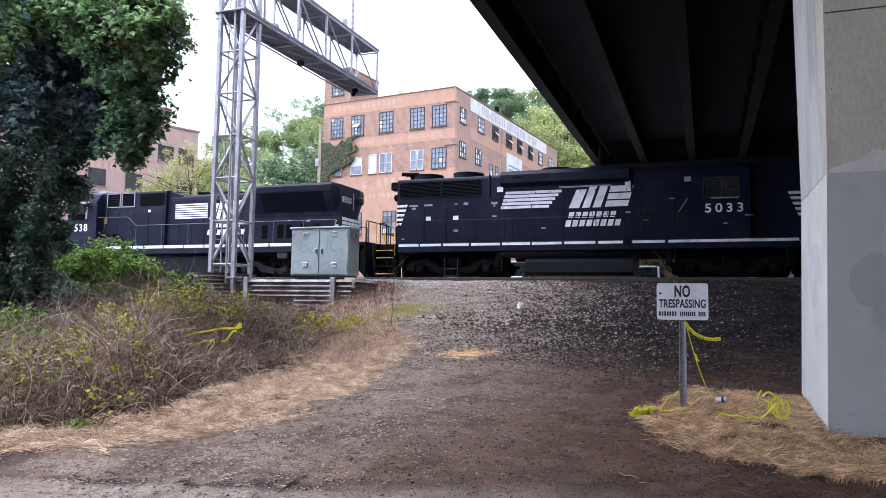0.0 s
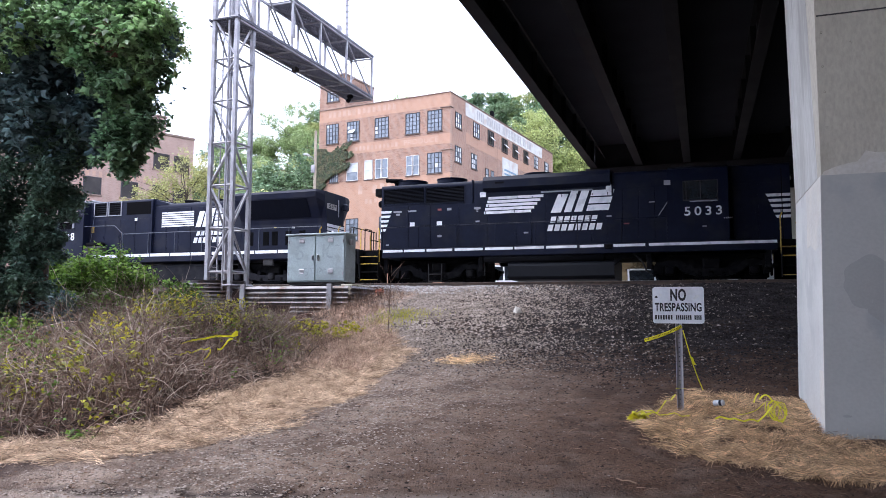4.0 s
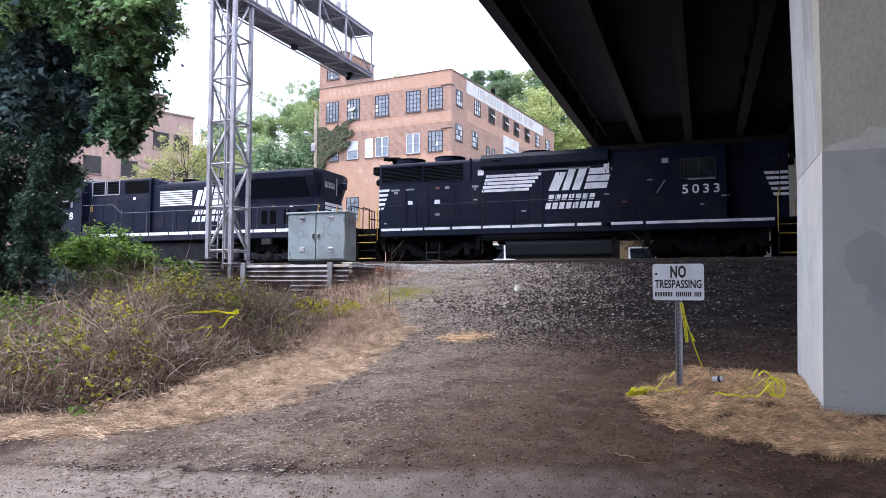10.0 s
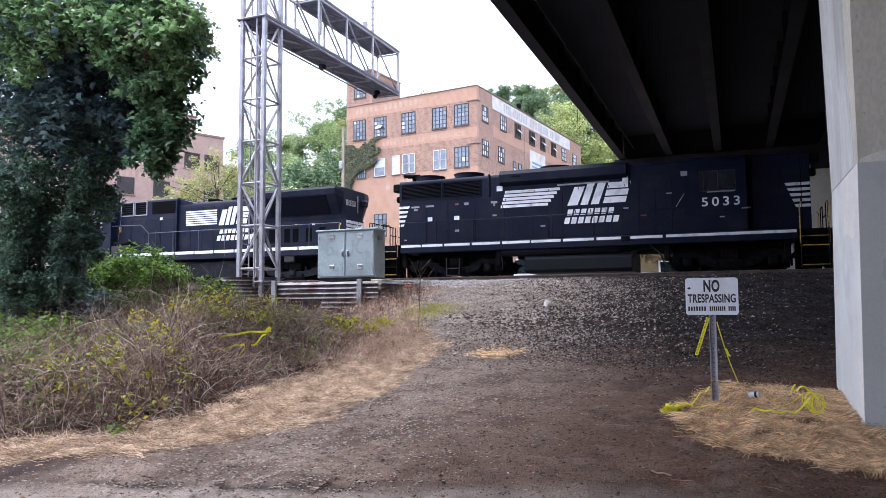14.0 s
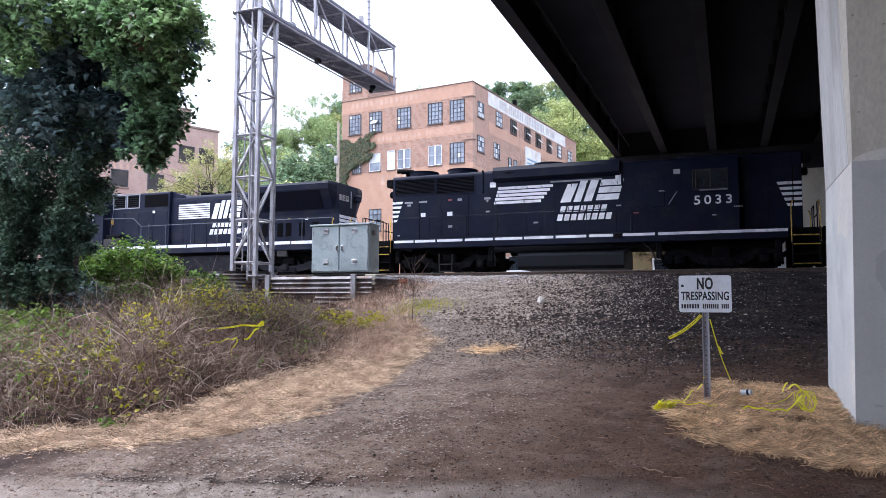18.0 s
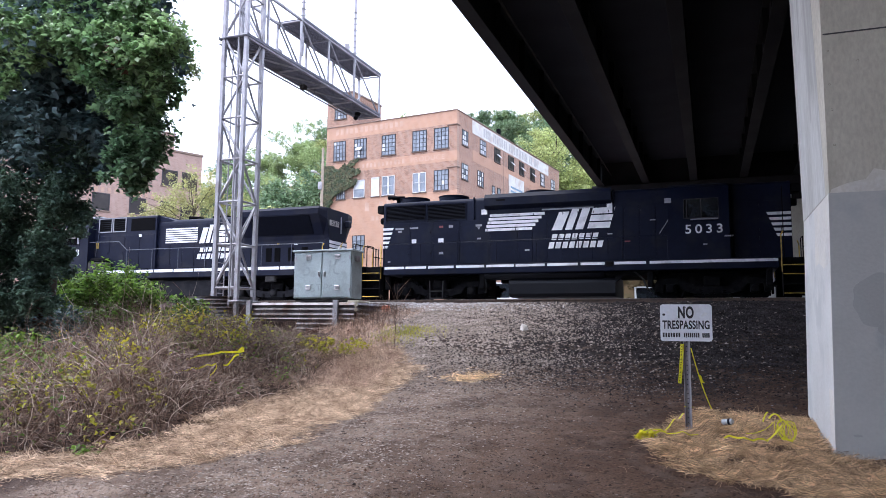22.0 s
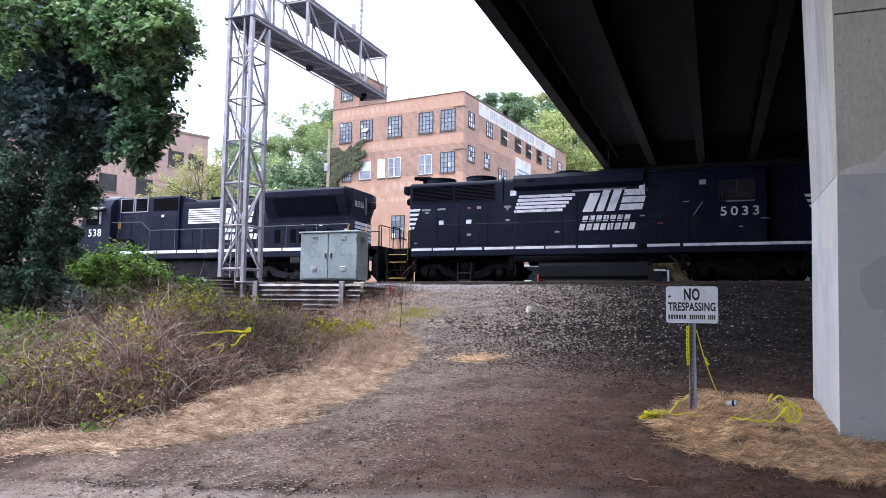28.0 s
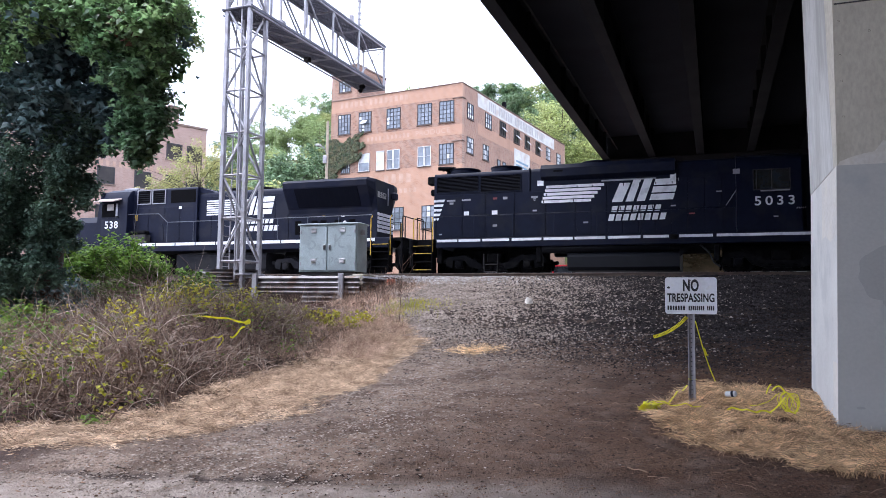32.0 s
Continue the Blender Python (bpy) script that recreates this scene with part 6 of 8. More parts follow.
# ---- brick warehouse across the tracks ----
def sash(parent, face, a, b, z0, z1, cols, rows, frame, glass, tilt=False, bright=0, white=0.25):
    """A window in a wall: reveal, frame, bars, panes. face: 'f' the front (along -x), 's' the side (along y)."""
    def put(m, u0, u1, d0, d1, w0, w1):
        if face == "f":
            return m.box(-u1, -u0, d0, d1, w0, w1)
        return m.box(-d1, -d0, u0, u1, w0, w1)
    w = put(Mesh(), a, b, -0.01, 0.10, z0, z1).done("window", glass, parent, "dull multi-pane steel window" if frame is WINFRAME else "white-framed sash window")
    fr = Mesh()
    t = 0.055
    put(fr, a, a + t, -0.06, 0.0, z0, z1), put(fr, b - t, b, -0.06, 0.0, z0, z1), put(fr, a, b, -0.06, 0.0, z0, z0 + t), put(fr, a, b, -0.06, 0.0, z1 - t, z1)
    fr.done("window_frame", frame, w)
    for i in range(1, cols):
        u = lerp(a, b, i / cols)
        put(Mesh(), u - 0.022, u + 0.022, -0.045, -0.01, z0, z1).done("glazing_bar", frame, w)
    for i in range(1, rows):
        z = lerp(z0, z1, i / rows)
        put(Mesh(), a, b, -0.042, -0.012, z - 0.015, z + 0.015).done("glazing_bar", frame, w)
    put(Mesh(), a - 0.06, b + 0.06, -0.09, 0.0, z0 - 0.09, z0).done("window_sill", SILL, w)
    for i in range(cols):
        for j in range(rows):
            k = rnd.random()
            if k < bright:
                put(Mesh(), lerp(a, b, i / cols) + 0.05, lerp(a, b, (i + 1) / cols) - 0.05, -0.024, -0.012, lerp(z0, z1, j / rows) + 0.05, lerp(z0, z1, (j + 1) / rows) - 0.05).done("pane", PANEWHITE if k < bright * white else PANEGREY, w)
    if tilt:
        m = Mesh()
        u0, u1, zc = lerp(a, b, 0.3), lerp(a, b, 0.72), lerp(z0, z1, 0.58)
        pts = [(u0, -0.08, zc), (u1, -0.08, zc), (u1, -0.42, zc - 0.38), (u0, -0.42, zc - 0.38)]
        v = [((-u, d, z) if face == "f" else (-d, u, z)) for u, d, z in pts] + [((-u, d - 0.03, z) if face == "f" else (-d + 0.03, u, z)) for u, d, z in pts]
        m.add(v, [(0, 1, 2, 3), (7, 6, 5, 4), (0, 4, 5, 1), (1, 5, 6, 2), (2, 6, 7, 3), (3, 7, 4, 0)]).done("hopper_pane", PANEWHITE, w, "hopper pane tipped open")
    return w


PANEGREY = mat("greyed_pane", (0.19, 0.215, 0.25), (0.27, 0.30, 0.345), rough=0.3, bump=0)


def warehouse():
    zg = 2.1
    W = thing("warehouse", (-20.6, 59.0, zg), "four-storey orange brick warehouse with faded painted signs and steel windows", "building", rz=-7.34)
    L, D, H = 14.3, 27.8, 21.05 - zg
    Z = lambda z: z - zg
    # walls in courses of bare and painted brick
    bands = [(0, Z(13.85), "p"), (Z(13.85), Z(16.48), "b"), (Z(16.48), Z(17.40), "p"), (Z(17.40), Z(19.85), "b"), (Z(19.85), H, "p")]
    for z0, z1, k in bands:
        Mesh().box(-L, 0, 0.0 if k == "b" else -0.006, 0.4, z0, z1).done("front_wall", BRICKF if k == "b" else PAINTF, W)
    Mesh().box(-0.4, 0, 0.4, D, 0, H).done("side_wall", BRICKS, W)
    Mesh().box(-0.3, 0.006, 3.2, 24.4, Z(17.1), Z(18.15)).done("painted_band", PAINTS, W, "faded salmon painted band on the side wall")
    Mesh().box(-0.3, 0.006, 0.4, D, Z(2.2), Z(13.6)).done("painted_band", PAINTS, W)
    Mesh().box(-L, -L + 0.4, 0.4, D, 0, H).done("side_wall", BRICKS, W)
    Mesh().box(-L, 0, D, D + 0.4, 0, H).done("back_wall", BRICKF, W)
    Mesh().box(-L + 0.4, -0.4, 0.4, D, H - 0.9, H - 0.6).done("roof", DECK, W)
    for a in ((-L - 0.06, 0.06, -0.08, 0.45), (-0.45, 0.08, 0.45, D + 0.45), (-L - 0.06, -L + 0.4, 0.45, D + 0.45)):
        Mesh().box(a[0], a[1], a[2], a[3], H, H + 0.09, 0.02).done("coping", COPING, W)
    for z in (Z(19.8), Z(15.95)):
        Mesh().box(-1.0, 0.02, -0.1, 0.0, z - 0.07, z, 0.01).box(-0.02, 0.1, -0.1, 0.5, z - 0.07, z, 0.01).done("string_course", COPING, W)
    # stair tower on the roof
    Mesh().box(-L, -11.3, 0.0, 5.0, H + 0.01, Z(24.3)).done("stair_tower", BRICKF, W)
    Mesh().box(-L - 0.08, -11.22, -0.08, 5.08, Z(24.3), Z(24.5), 0.02).done("coping", COPING, W)
    sash(W, "f", 12.0, 13.4, Z(21.84), Z(22.97), 4, 3, WINFRAME, GLASS, bright=0.5)
    # front windows
    for a, b, tilt in ((12.01, 13.43, False), (9.61, 11.03, True), (6.39, 7.89, False), (3.08, 4.57, False), (0.82, 2.30, False)):
        sash(W, "f", a, b, Z(17.68), Z(19.62), 4, 5, WINFRAME, GLASS, tilt, 0.35, 0.06)
    for a, b, kind in ((11.96, 12.98, "s"), (9.73, 10.98, "d"), (8.09, 8.96, "w"), (6.41, 7.79, "w2"), (3.11, 4.48, "w2"), (0.82, 2.29, "s")):
        if kind == "s":
            sash(W, "f", a, b, Z(13.88), Z(15.75), 4, 4, WINFRAME, GLASS, False, 0.4, 0.35)
        elif kind == "d":
            d = sash(W, "f", a, b, Z(13.9), Z(15.6), 1, 2, WINWHITE, GLASS)
            Mesh().box(-b + 0.06, -a - 0.06, -0.035, -0.012, Z(14.72), Z(15.54)).done("blind", PANEWHITE, d, "white blind half drawn")
        elif kind == "w":
            sash(W, "f", a, b, Z(13.88), Z(15.7), 1, 2, WINWHITE, PANEWHITE)
        else:
            for u0, u1 in ((a, (a + b) / 2 - 0.03), ((a + b) / 2 + 0.03, b)):
                sash(W, "f", u0, u1, Z(13.88), Z(15.7), 1, 2, WINWHITE, GLASS)
    for a, b, z0, z1 in ((5.9, 7.3, 8.2, 10.3), (2.6, 4.0, 8.2, 10.3), (9.6, 11.0, 8.2, 10.3), (0.6, 1.9, 8.2, 10.3)):
        sash(W, "f", a, b, Z(z0), Z(z1), 3, 4, WINFRAME, GLASS, False, 0.3)
    # side windows, their white panes painted in as sky reflections
    for i, (a, b) in enumerate(((0.95, 2.2), (4.8, 6.2), (8.2, 9.65), (11.8, 13.3), (14.85, 16.25), (18.1, 19.5), (21.45, 22.8), (25.05, 26.5))):
        sash(W, "s", a, b, Z(18.15), Z(19.55), 3, 3, WINFRAME, DARKWIN if i in (2, 3, 4, 5) else GLASS, i in (2, 3, 4, 5), 0.95 if i not in (2, 3, 4, 5) else 0.0, 0.8)
    for a, b in ((0.9, 2.2), (4.3, 5.6)):
        sash(W, "s", a, b, Z(15.0), Z(16.45), 3, 3, WINFRAME, GLASS, False, 0.95, 0.75)
    for a, b in ((7.65, 8.35), (8.95, 9.7)):
        sash(W, "s", a, b, Z(14.4), Z(15.6), 1, 2, WINFRAME, GLASS, False, 0.9, 0.7)
    # painted sign board along the side, its letters worn to bars
    sg = Mesh().box(0.0, 0.03, 3.1, 24.2, Z(19.72), Z(20.95)).done("painted_sign", SIGNPAINT, W, "long peeling white painted sign")
    u = 5.6
    for wlen in (4, 8, 12, 2, 3):
        for k in range(wlen):
            Mesh().box(0.031, 0.036, u, u + 0.3, Z(19.92), Z(20.78)).done("letter_bar", SIGNGREY, sg)
            u += 0.45
        u += 0.5
    b2 = Mesh().box(0.0, 0.05, 11.9, 16.2, Z(14.6), Z(17.55), 0.01).done("banner", SIGNPAINT, W, "white banner with blue lines")
    for k in range(4):
        Mesh().box(0.051, 0.056, 12.4, 15.7 - 0.3 * (k % 2), Z(16.2) - 0.42 * k, Z(16.4) - 0.42 * k).done("letter_bar", mat("washed_blue_print", (0.20, 0.32, 0.42), rough=0.7, bump=0) if k == 0 else bpy.data.materials["washed_blue_print"], b2)
    # ghost lettering on the painted bands of the front
    for z, h, u0, n, st in ((20.25, 0.55, 5.6, 14, 0.56), (16.72, 0.42, 5.4, 11, 0.44), (12.55, 0.9, 5.2, 6, 0.8), (11.6, 0.45, 4.6, 9, 0.5)):
        for k in range(n):
            if rnd.random() < 0.85:
                Mesh().prism([(-(u0 + st * k), Z(z)), (-(u0 + st * k + st * 0.6), Z(z)), (-(u0 + st * k + st * rnd.uniform(0.5, 0.62)), Z(z) + h), (-(u0 + st * k), Z(z) + h * rnd.uniform(0.8, 1))], "y", -0.010, -0.007).done("ghost_letter", GHOST, W)
    words_to_size("ghost_word", "PRODUCE", 3.5, 0.46, GHOST, pose(-3.0, -0.010, Z(16.93), 90), W, 1.1)
    Mesh().box(-0.42, -0.08, 9.7, 10.1, H + 0.05, H + 0.8, 0.03).done("chimney", UNDER, W, "black roof vent")
    Mesh().tube((-0.05, 10.6, 0), (-0.05, 10.6, H - 0.5), 0.07, 8).done("downpipe", COPING, W)
    return W


warehouse()


def ivy():
    vs, fs = [], []
    o = thing("ivy", (-34.2, 60.5, 2.1), "dull green and brown ivy climbing a brick wall corner", "ivy")
    fan_out = [(rnd.uniform(11.9, 13.2), rnd.uniform(14.6, 16.6), rnd.uniform(4, 48), rnd.uniform(0.7, 2.3)) for _ in range(30)]
    for i in range(14000):
        t = rnd.random()
        z = 2.1 + 15.1 * t ** 0.6
        spread = 1.35 if z < 13 else lerp(1.35, 2.6, smooth01(13, 15.6, z)) - 1.3 * smooth01(16.2, 17.4, z)
        k = rnd.random()
        u = 14.4 - spread * k * max(0.3, 0.8 + 0.5 * noise.noise((z * 1.9, k * 1.5, 1.0)))
        if i >= 11500:  # tendrils fanning out over the wall
            u0, z0, ang, reach = fan_out[i % 30]
            k = rnd.random() ** 0.8 * reach
            u = u0 - k * math.cos(radians(ang)) + rnd.gauss(0, 0.07)
            z = z0 + k * math.sin(radians(ang)) * 0.8 + rnd.gauss(0, 0.09)
        d = -0.12 - rnd.random() * 0.25
        ca, sa = math.cos(radians(-7.34)), math.sin(radians(-7.34))
        x, y = -20.6 + ca * -u - sa * d + 34.2, 59.0 + sa * -u + ca * d - 60.5
        s = rnd.uniform(0.07, 0.15)
        a = rnd.uniform(0, 6.28)
        n = len(vs)
        p = Vector((x, y, z - 2.1))
        e1 = Vector((math.cos(a), rnd.uniform(-0.4, 0.4), math.sin(a))) * s
        e2 = Vector((-math.sin(a), rnd.uniform(-0.4, 0.4), math.cos(a))) * s * 0.7
        vs += [tuple(p - e1), tuple(p - e2), tuple(p + e1), tuple(p + e2)]
        fs.append((n, n + 1, n + 2, n + 3))
    tagged(raw("leaves", vs, fs, IVY, o), kind="stuff")


ivy()


def left_block():
    B = thing("brick_block", (-52.3, 61.3, 2.1), "long pale pink brick building with small dark windows", "building", rz=66)
    H = 17.9
    Mesh().box(-26, 2.0, 0, 0.4, 0, H).done("front_wall", BRICKL, B)
    Mesh().box(1.6, 2.0, 0.4, 24, 0, H).done("side_wall", BRICKL, B)
    Mesh().box(-26, 1.6, 0.4, 24, H - 0.8, H - 0.5).done("roof", DECK, B)
    Mesh().box(-26.1, 2.1, -0.1, 0.5, H, H + 0.25, 0.02).done("coping", COPING, B)
    st = Mesh().box(-1.9, -0.9, 0.6, 1.6, H - 0.5, H + 2.0, 0.03).done("chimney", BRICKL, B, "short brick stack")
    Mesh().box(-2.0, -0.8, 0.5, 1.7, H + 2.0, H + 2.2, 0.02).done("cap", COPING, st)
    for x in (-24, -19, -14, -9.2, -5.6, -2.4, -0.2):
        for z in (3.2, 7.0, 10.8, 14.2):
            if z > 12 and x < -6 and x > -20:
                continue
            w = Mesh().box(x, x + 1.7, -0.01, 0.1, z, z + 1.7).done("window", DARKWIN, B, "dark window")
            f = Mesh().box(x, x + 0.1, -0.05, 0, z, z + 1.7).box(x + 1.6, x + 1.7, -0.05, 0, z, z + 1.7).box(x, x + 1.7, -0.05, 0, z + 1.6, z + 1.7).box(x, x + 1.7, -0.05, 0, z, z + 0.1)
            f.done("window_frame", WINFRAME, w)
            Mesh().box(x - 0.1, x + 1.8, -0.12, 0, z - 0.15, z).done("window_sill", COPING, w)
    for k in range(12):
        Mesh().box(-9 + 0.62 * k, -8.7 + 0.62 * k, -0.02, 0.0, 12.6, 13.1).done("ghost_letter", GHOST, B, "faint painted lettering")


left_block()

# ---- parked vehicles glimpsed under the train ----


def car(x, y, rz, paint, label, suv=False, bed=False):
    c = thing("parked_car", (x, y, lie(x, y, False)), label, "car", rz=rz)
    h = 1.60 if bed else 1.72 if suv else 1.45
    body = [(-2.3, 0.35), (-2.35, 0.75), (-2.2, 0.95), (-1.2, 1.02), (1.5, 1.02), (2.2, 0.92), (2.3, 0.6), (2.25, 0.32)]
    Mesh().prism(body, "y", -0.88, 0.88).done("body", paint, c)
    roof = [(-1.25, 1.02), (-0.55, h), (1.1, h), (1.75, 1.02)] if not suv else [(-1.25, 1.02), (-0.6, h), (1.75, h), (2.1, 1.02)]
    if bed:
        roof = [(-0.15, 1.02), (-0.02, h), (1.05, h), (1.55, 1.02)]
    Mesh().prism(roof, "y", -0.78, 0.78).done("cabin", CARGLASS, c, "dark glazed cabin")
    Mesh().prism([(roof[1][0] - 0.05, h - 0.06), (roof[1][0], h + 0.02), (roof[2][0], h + 0.02), (roof[2][0] + 0.08, h - 0.06)], "y", -0.8, 0.8).done("roof", paint, c)
    for xx in (roof[0][0] + (0.06 if bed else 0.2), *(() if bed else (0.35,)), roof[2][0] + 0.15):
        Mesh().prism([(xx - 0.05, 1.02), (xx + 0.05, 1.02), (xx + 0.02, h), (xx - 0.06, h)], "y", -0.80, 0.80).done("pillar", paint, c)
    for xx in (-1.45, 1.4):
        for s in (-1, 1):
            w = Mesh().lathe((xx, s * 0.86, 0.33), [(0.0, -0.1), (0.30, -0.1), (0.33, -0.06), (0.33, 0.06), (0.30, 0.1), (0.0, 0.1)], 18, "y").done("wheel", RUBBER, c)
            Mesh().lathe((xx, s * 0.97, 0.33), [(0.2, 0), (0.16, s * 0.01), (0.0, s * 0.02)], 12, "y").done("rim", CHROME, w)
    for s in (-1, 1):
        Mesh().box(-2.36, -2.28, s * 0.68 - 0.14, s * 0.68 + 0.14, 0.68, 0.82, 0.02).done("headlight", LAMPGLASS, c)
        Mesh().box(2.22, 2.3, s * 0.7 - 0.12, s * 0.7 + 0.12, 0.72, 0.88, 0.02).done("tail_light", REDDECAL, c)
    return c


car(-3.45, 38.2, 4, CARWHITE, "white pickup truck parked beyond the tracks", bed=True)
car(-7.6, 38.6, 172, CARRED, "red car parked beyond the tracks")
van = car(-11.8, 43.2, 8, CARWHITE, "tall white van parked beyond the tracks", True)
van.scale = (1.05, 1.1, 1.3)

# ---- utility pole with lamp ----
pole = thing("utility_pole", (-31.8, 55.0, 2.1), "weathered wooden utility pole with a lamp arm", "utility pole")
Mesh().tube((0, 0, 0), (0, 0, 15.4), 0.17, 10, 0.11).done("shaft", POLEWOOD, pole)
Mesh().path([(0, 0, 12.4), (0.0, -0.5, 12.9), (0.0, -1.3, 13.0)], 0.035, 6).done("lamp_arm", GALV, pole)
Mesh().box(-0.18, 0.18, -1.75, -1.2, 12.85, 13.05, 0.05).done("lamp_head", LAMPGLASS, pole)
Mesh().box(-0.25, 0.1, -0.35, -0.12, 11.6, 12.3, 0.05).done("transformer", GALV, pole)


# ---- plants ----
def leaf_cloud(blobs, count, size, seed, shape=4, droop=0.3, origin=(0, 0, 0)):
    """Leaves scattered through uneven ellipsoid blobs: (centre, radii, weight)."""
    r = random.Random(seed)
    vs, fs = [], []
    tot = sum(b[2] for b in blobs)
    for (cx, cy, cz), (rx, ry, rz), w in blobs:
        clumps = []
        for _ in range(max(6, int(26 * w))):
            d = Vector((r.gauss(0, 1), r.gauss(0, 1), r.gauss(0, 1))).normalized() * (r.random() ** 0.4)
            clumps.append((cx + d.x * rx, cy + d.y * ry, cz + d.z * rz, r.uniform(0.14, 0.36)))
        for _ in range(int(count * w / tot)):
            c = clumps[r.randrange(len(clumps))]
            q = c[3] * (rx + ry + rz) / 3
            x, y, z = (c[i] + max(-1.9, min(1.9, r.gauss(0, 1))) * q * k for i, k in enumerate((0.6, 0.6, 0.5)))
            s = size * r.uniform(0.55, 1.25)
            d = Vector((r.gauss(0, 1), r.gauss(0, 1), r.gauss(0, 0.5) - droop)).normalized()
            up = Vector((r.gauss(0, 0.8), r.gauss(0, 0.8), 1.2)).normalized()
            e = d.cross(up).normalized() * s * 0.42
            p = Vector((x - origin[0], y - origin[1], z - origin[2]))
            n = len(vs)
            if shape == 4:
                vs += [tuple(p), tuple(p + d * s * 0.5 + e), tuple(p + d * s), tuple(p + d * s * 0.5 - e)]
                fs.append((n, n + 1, n + 2, n + 3))
            else:
                k = d.cross(e).normalized() * s * 0.12
                vs += [tuple(p), tuple(p + d * s * 0.28 + e * 1.15 + k), tuple(p + d * s * 0.55 + e * 0.55), tuple(p + d * s * 1.05), tuple(p + d * s * 0.55 - e * 0.55), tuple(p + d * s * 0.28 - e * 1.15 + k)]
                fs += [(n, n + 1, n + 2, n + 3), (n, n + 3, n + 4, n + 5)]
    return vs, fs


def limbs(m, base, top, r0, n, spread, seed, reach=0.6):
    r = random.Random(seed)
    base, top = Vector(base), Vector(top)
    m.tube(base, base.lerp(top, 0.5), r0, 10, r0 * 0.75).tube(base.lerp(top, 0.5), top, r0 * 0.75, 8, r0 * 0.3)
    for i in range(n):
        p = base.lerp(top, r.uniform(0.3, 0.95))
        a = r.uniform(0, 6.28)
        q = p + Vector((math.cos(a), math.sin(a), r.uniform(0.3, 0.9))) * spread * r.uniform(0.4, 0.8)
        e = q + Vector((math.cos(a + r.uniform(-0.6, 0.6)), math.sin(a + r.uniform(-0.6, 0.6)), r.uniform(0.0, 0.7))) * spread * reach * r.uniform(0.4, 0.9)
        m.tube(p, q, r0 * 0.32, 6, r0 * 0.18).tube(q, e, r0 * 0.18, 5, r0 * 0.05)
    return m


# the big dark tree by the path
TB = (-12.3, 10.6, lie(-12.3, 10.6))
tree = thing("tree", TB, "large dark leafy tree draped with vines, its foliage hanging low", "tree")
limbs(Mesh(TB), TB, (-11.9, 10.5, 8.0), 0.2, 12, 1.5, 3).done("trunk", BARK, tree, smooth=True)
blobs = [((-11.2, 10.2, 7.3), (2.0, 1.7, 1.6), 3.2), ((-12.9, 10.4, 6.6), (1.8, 1.6, 2.2), 3.0), ((-10.0, 10.0, 6.6), (0.75, 0.9, 1.2), 1.1), ((-10.15, 10.0, 5.3), (0.62, 0.8, 0.85), 1.1), ((-9.9, 9.9, 4.7), (0.36, 0.45, 0.4), 0.5),
         ((-11.4, 10.1, 5.3), (1.2, 1.2, 0.9), 1.9), ((-12.6, 9.9, 4.2), (1.0, 1.0, 1.2), 2.4), ((-12.7, 9.9, 2.9), (0.95, 0.9, 1.1), 2.4), ((-12.9, 9.8, 1.9), (0.9, 0.8, 0.7), 1.6), ((-13.7, 10.2, 2.7), (1.1, 1.0, 1.5), 1.8), ((-10.9, 10.0, 9.0), (1.9, 1.6, 1.0), 1.8), ((-14.5, 10.3, 4.5), (1.2, 1.2, 2.8), 1.9),
         ((-11.0, 9.9, 4.5), (0.65, 0.5, 0.7), 1.6), ((-10.95, 9.8, 3.6), (0.5, 0.4, 0.6), 1.2), ((-11.2, 9.7, 2.8), (0.5, 0.4, 0.6), 1.2), ((-11.4, 9.6, 2.1), (0.5, 0.4, 0.5), 1.0), ((-12.2, 9.2, 2.2), (0.6, 0.3, 0.9), 0.9), ((-12.2, 9.1, 3.6), (0.6, 0.3, 0.8), 0.9)]
# crown split by height into lit and shaded leaf colours
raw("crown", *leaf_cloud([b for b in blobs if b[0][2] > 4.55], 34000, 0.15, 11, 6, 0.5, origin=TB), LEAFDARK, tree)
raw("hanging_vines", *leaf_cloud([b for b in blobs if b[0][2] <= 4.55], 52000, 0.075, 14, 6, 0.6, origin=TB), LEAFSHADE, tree)
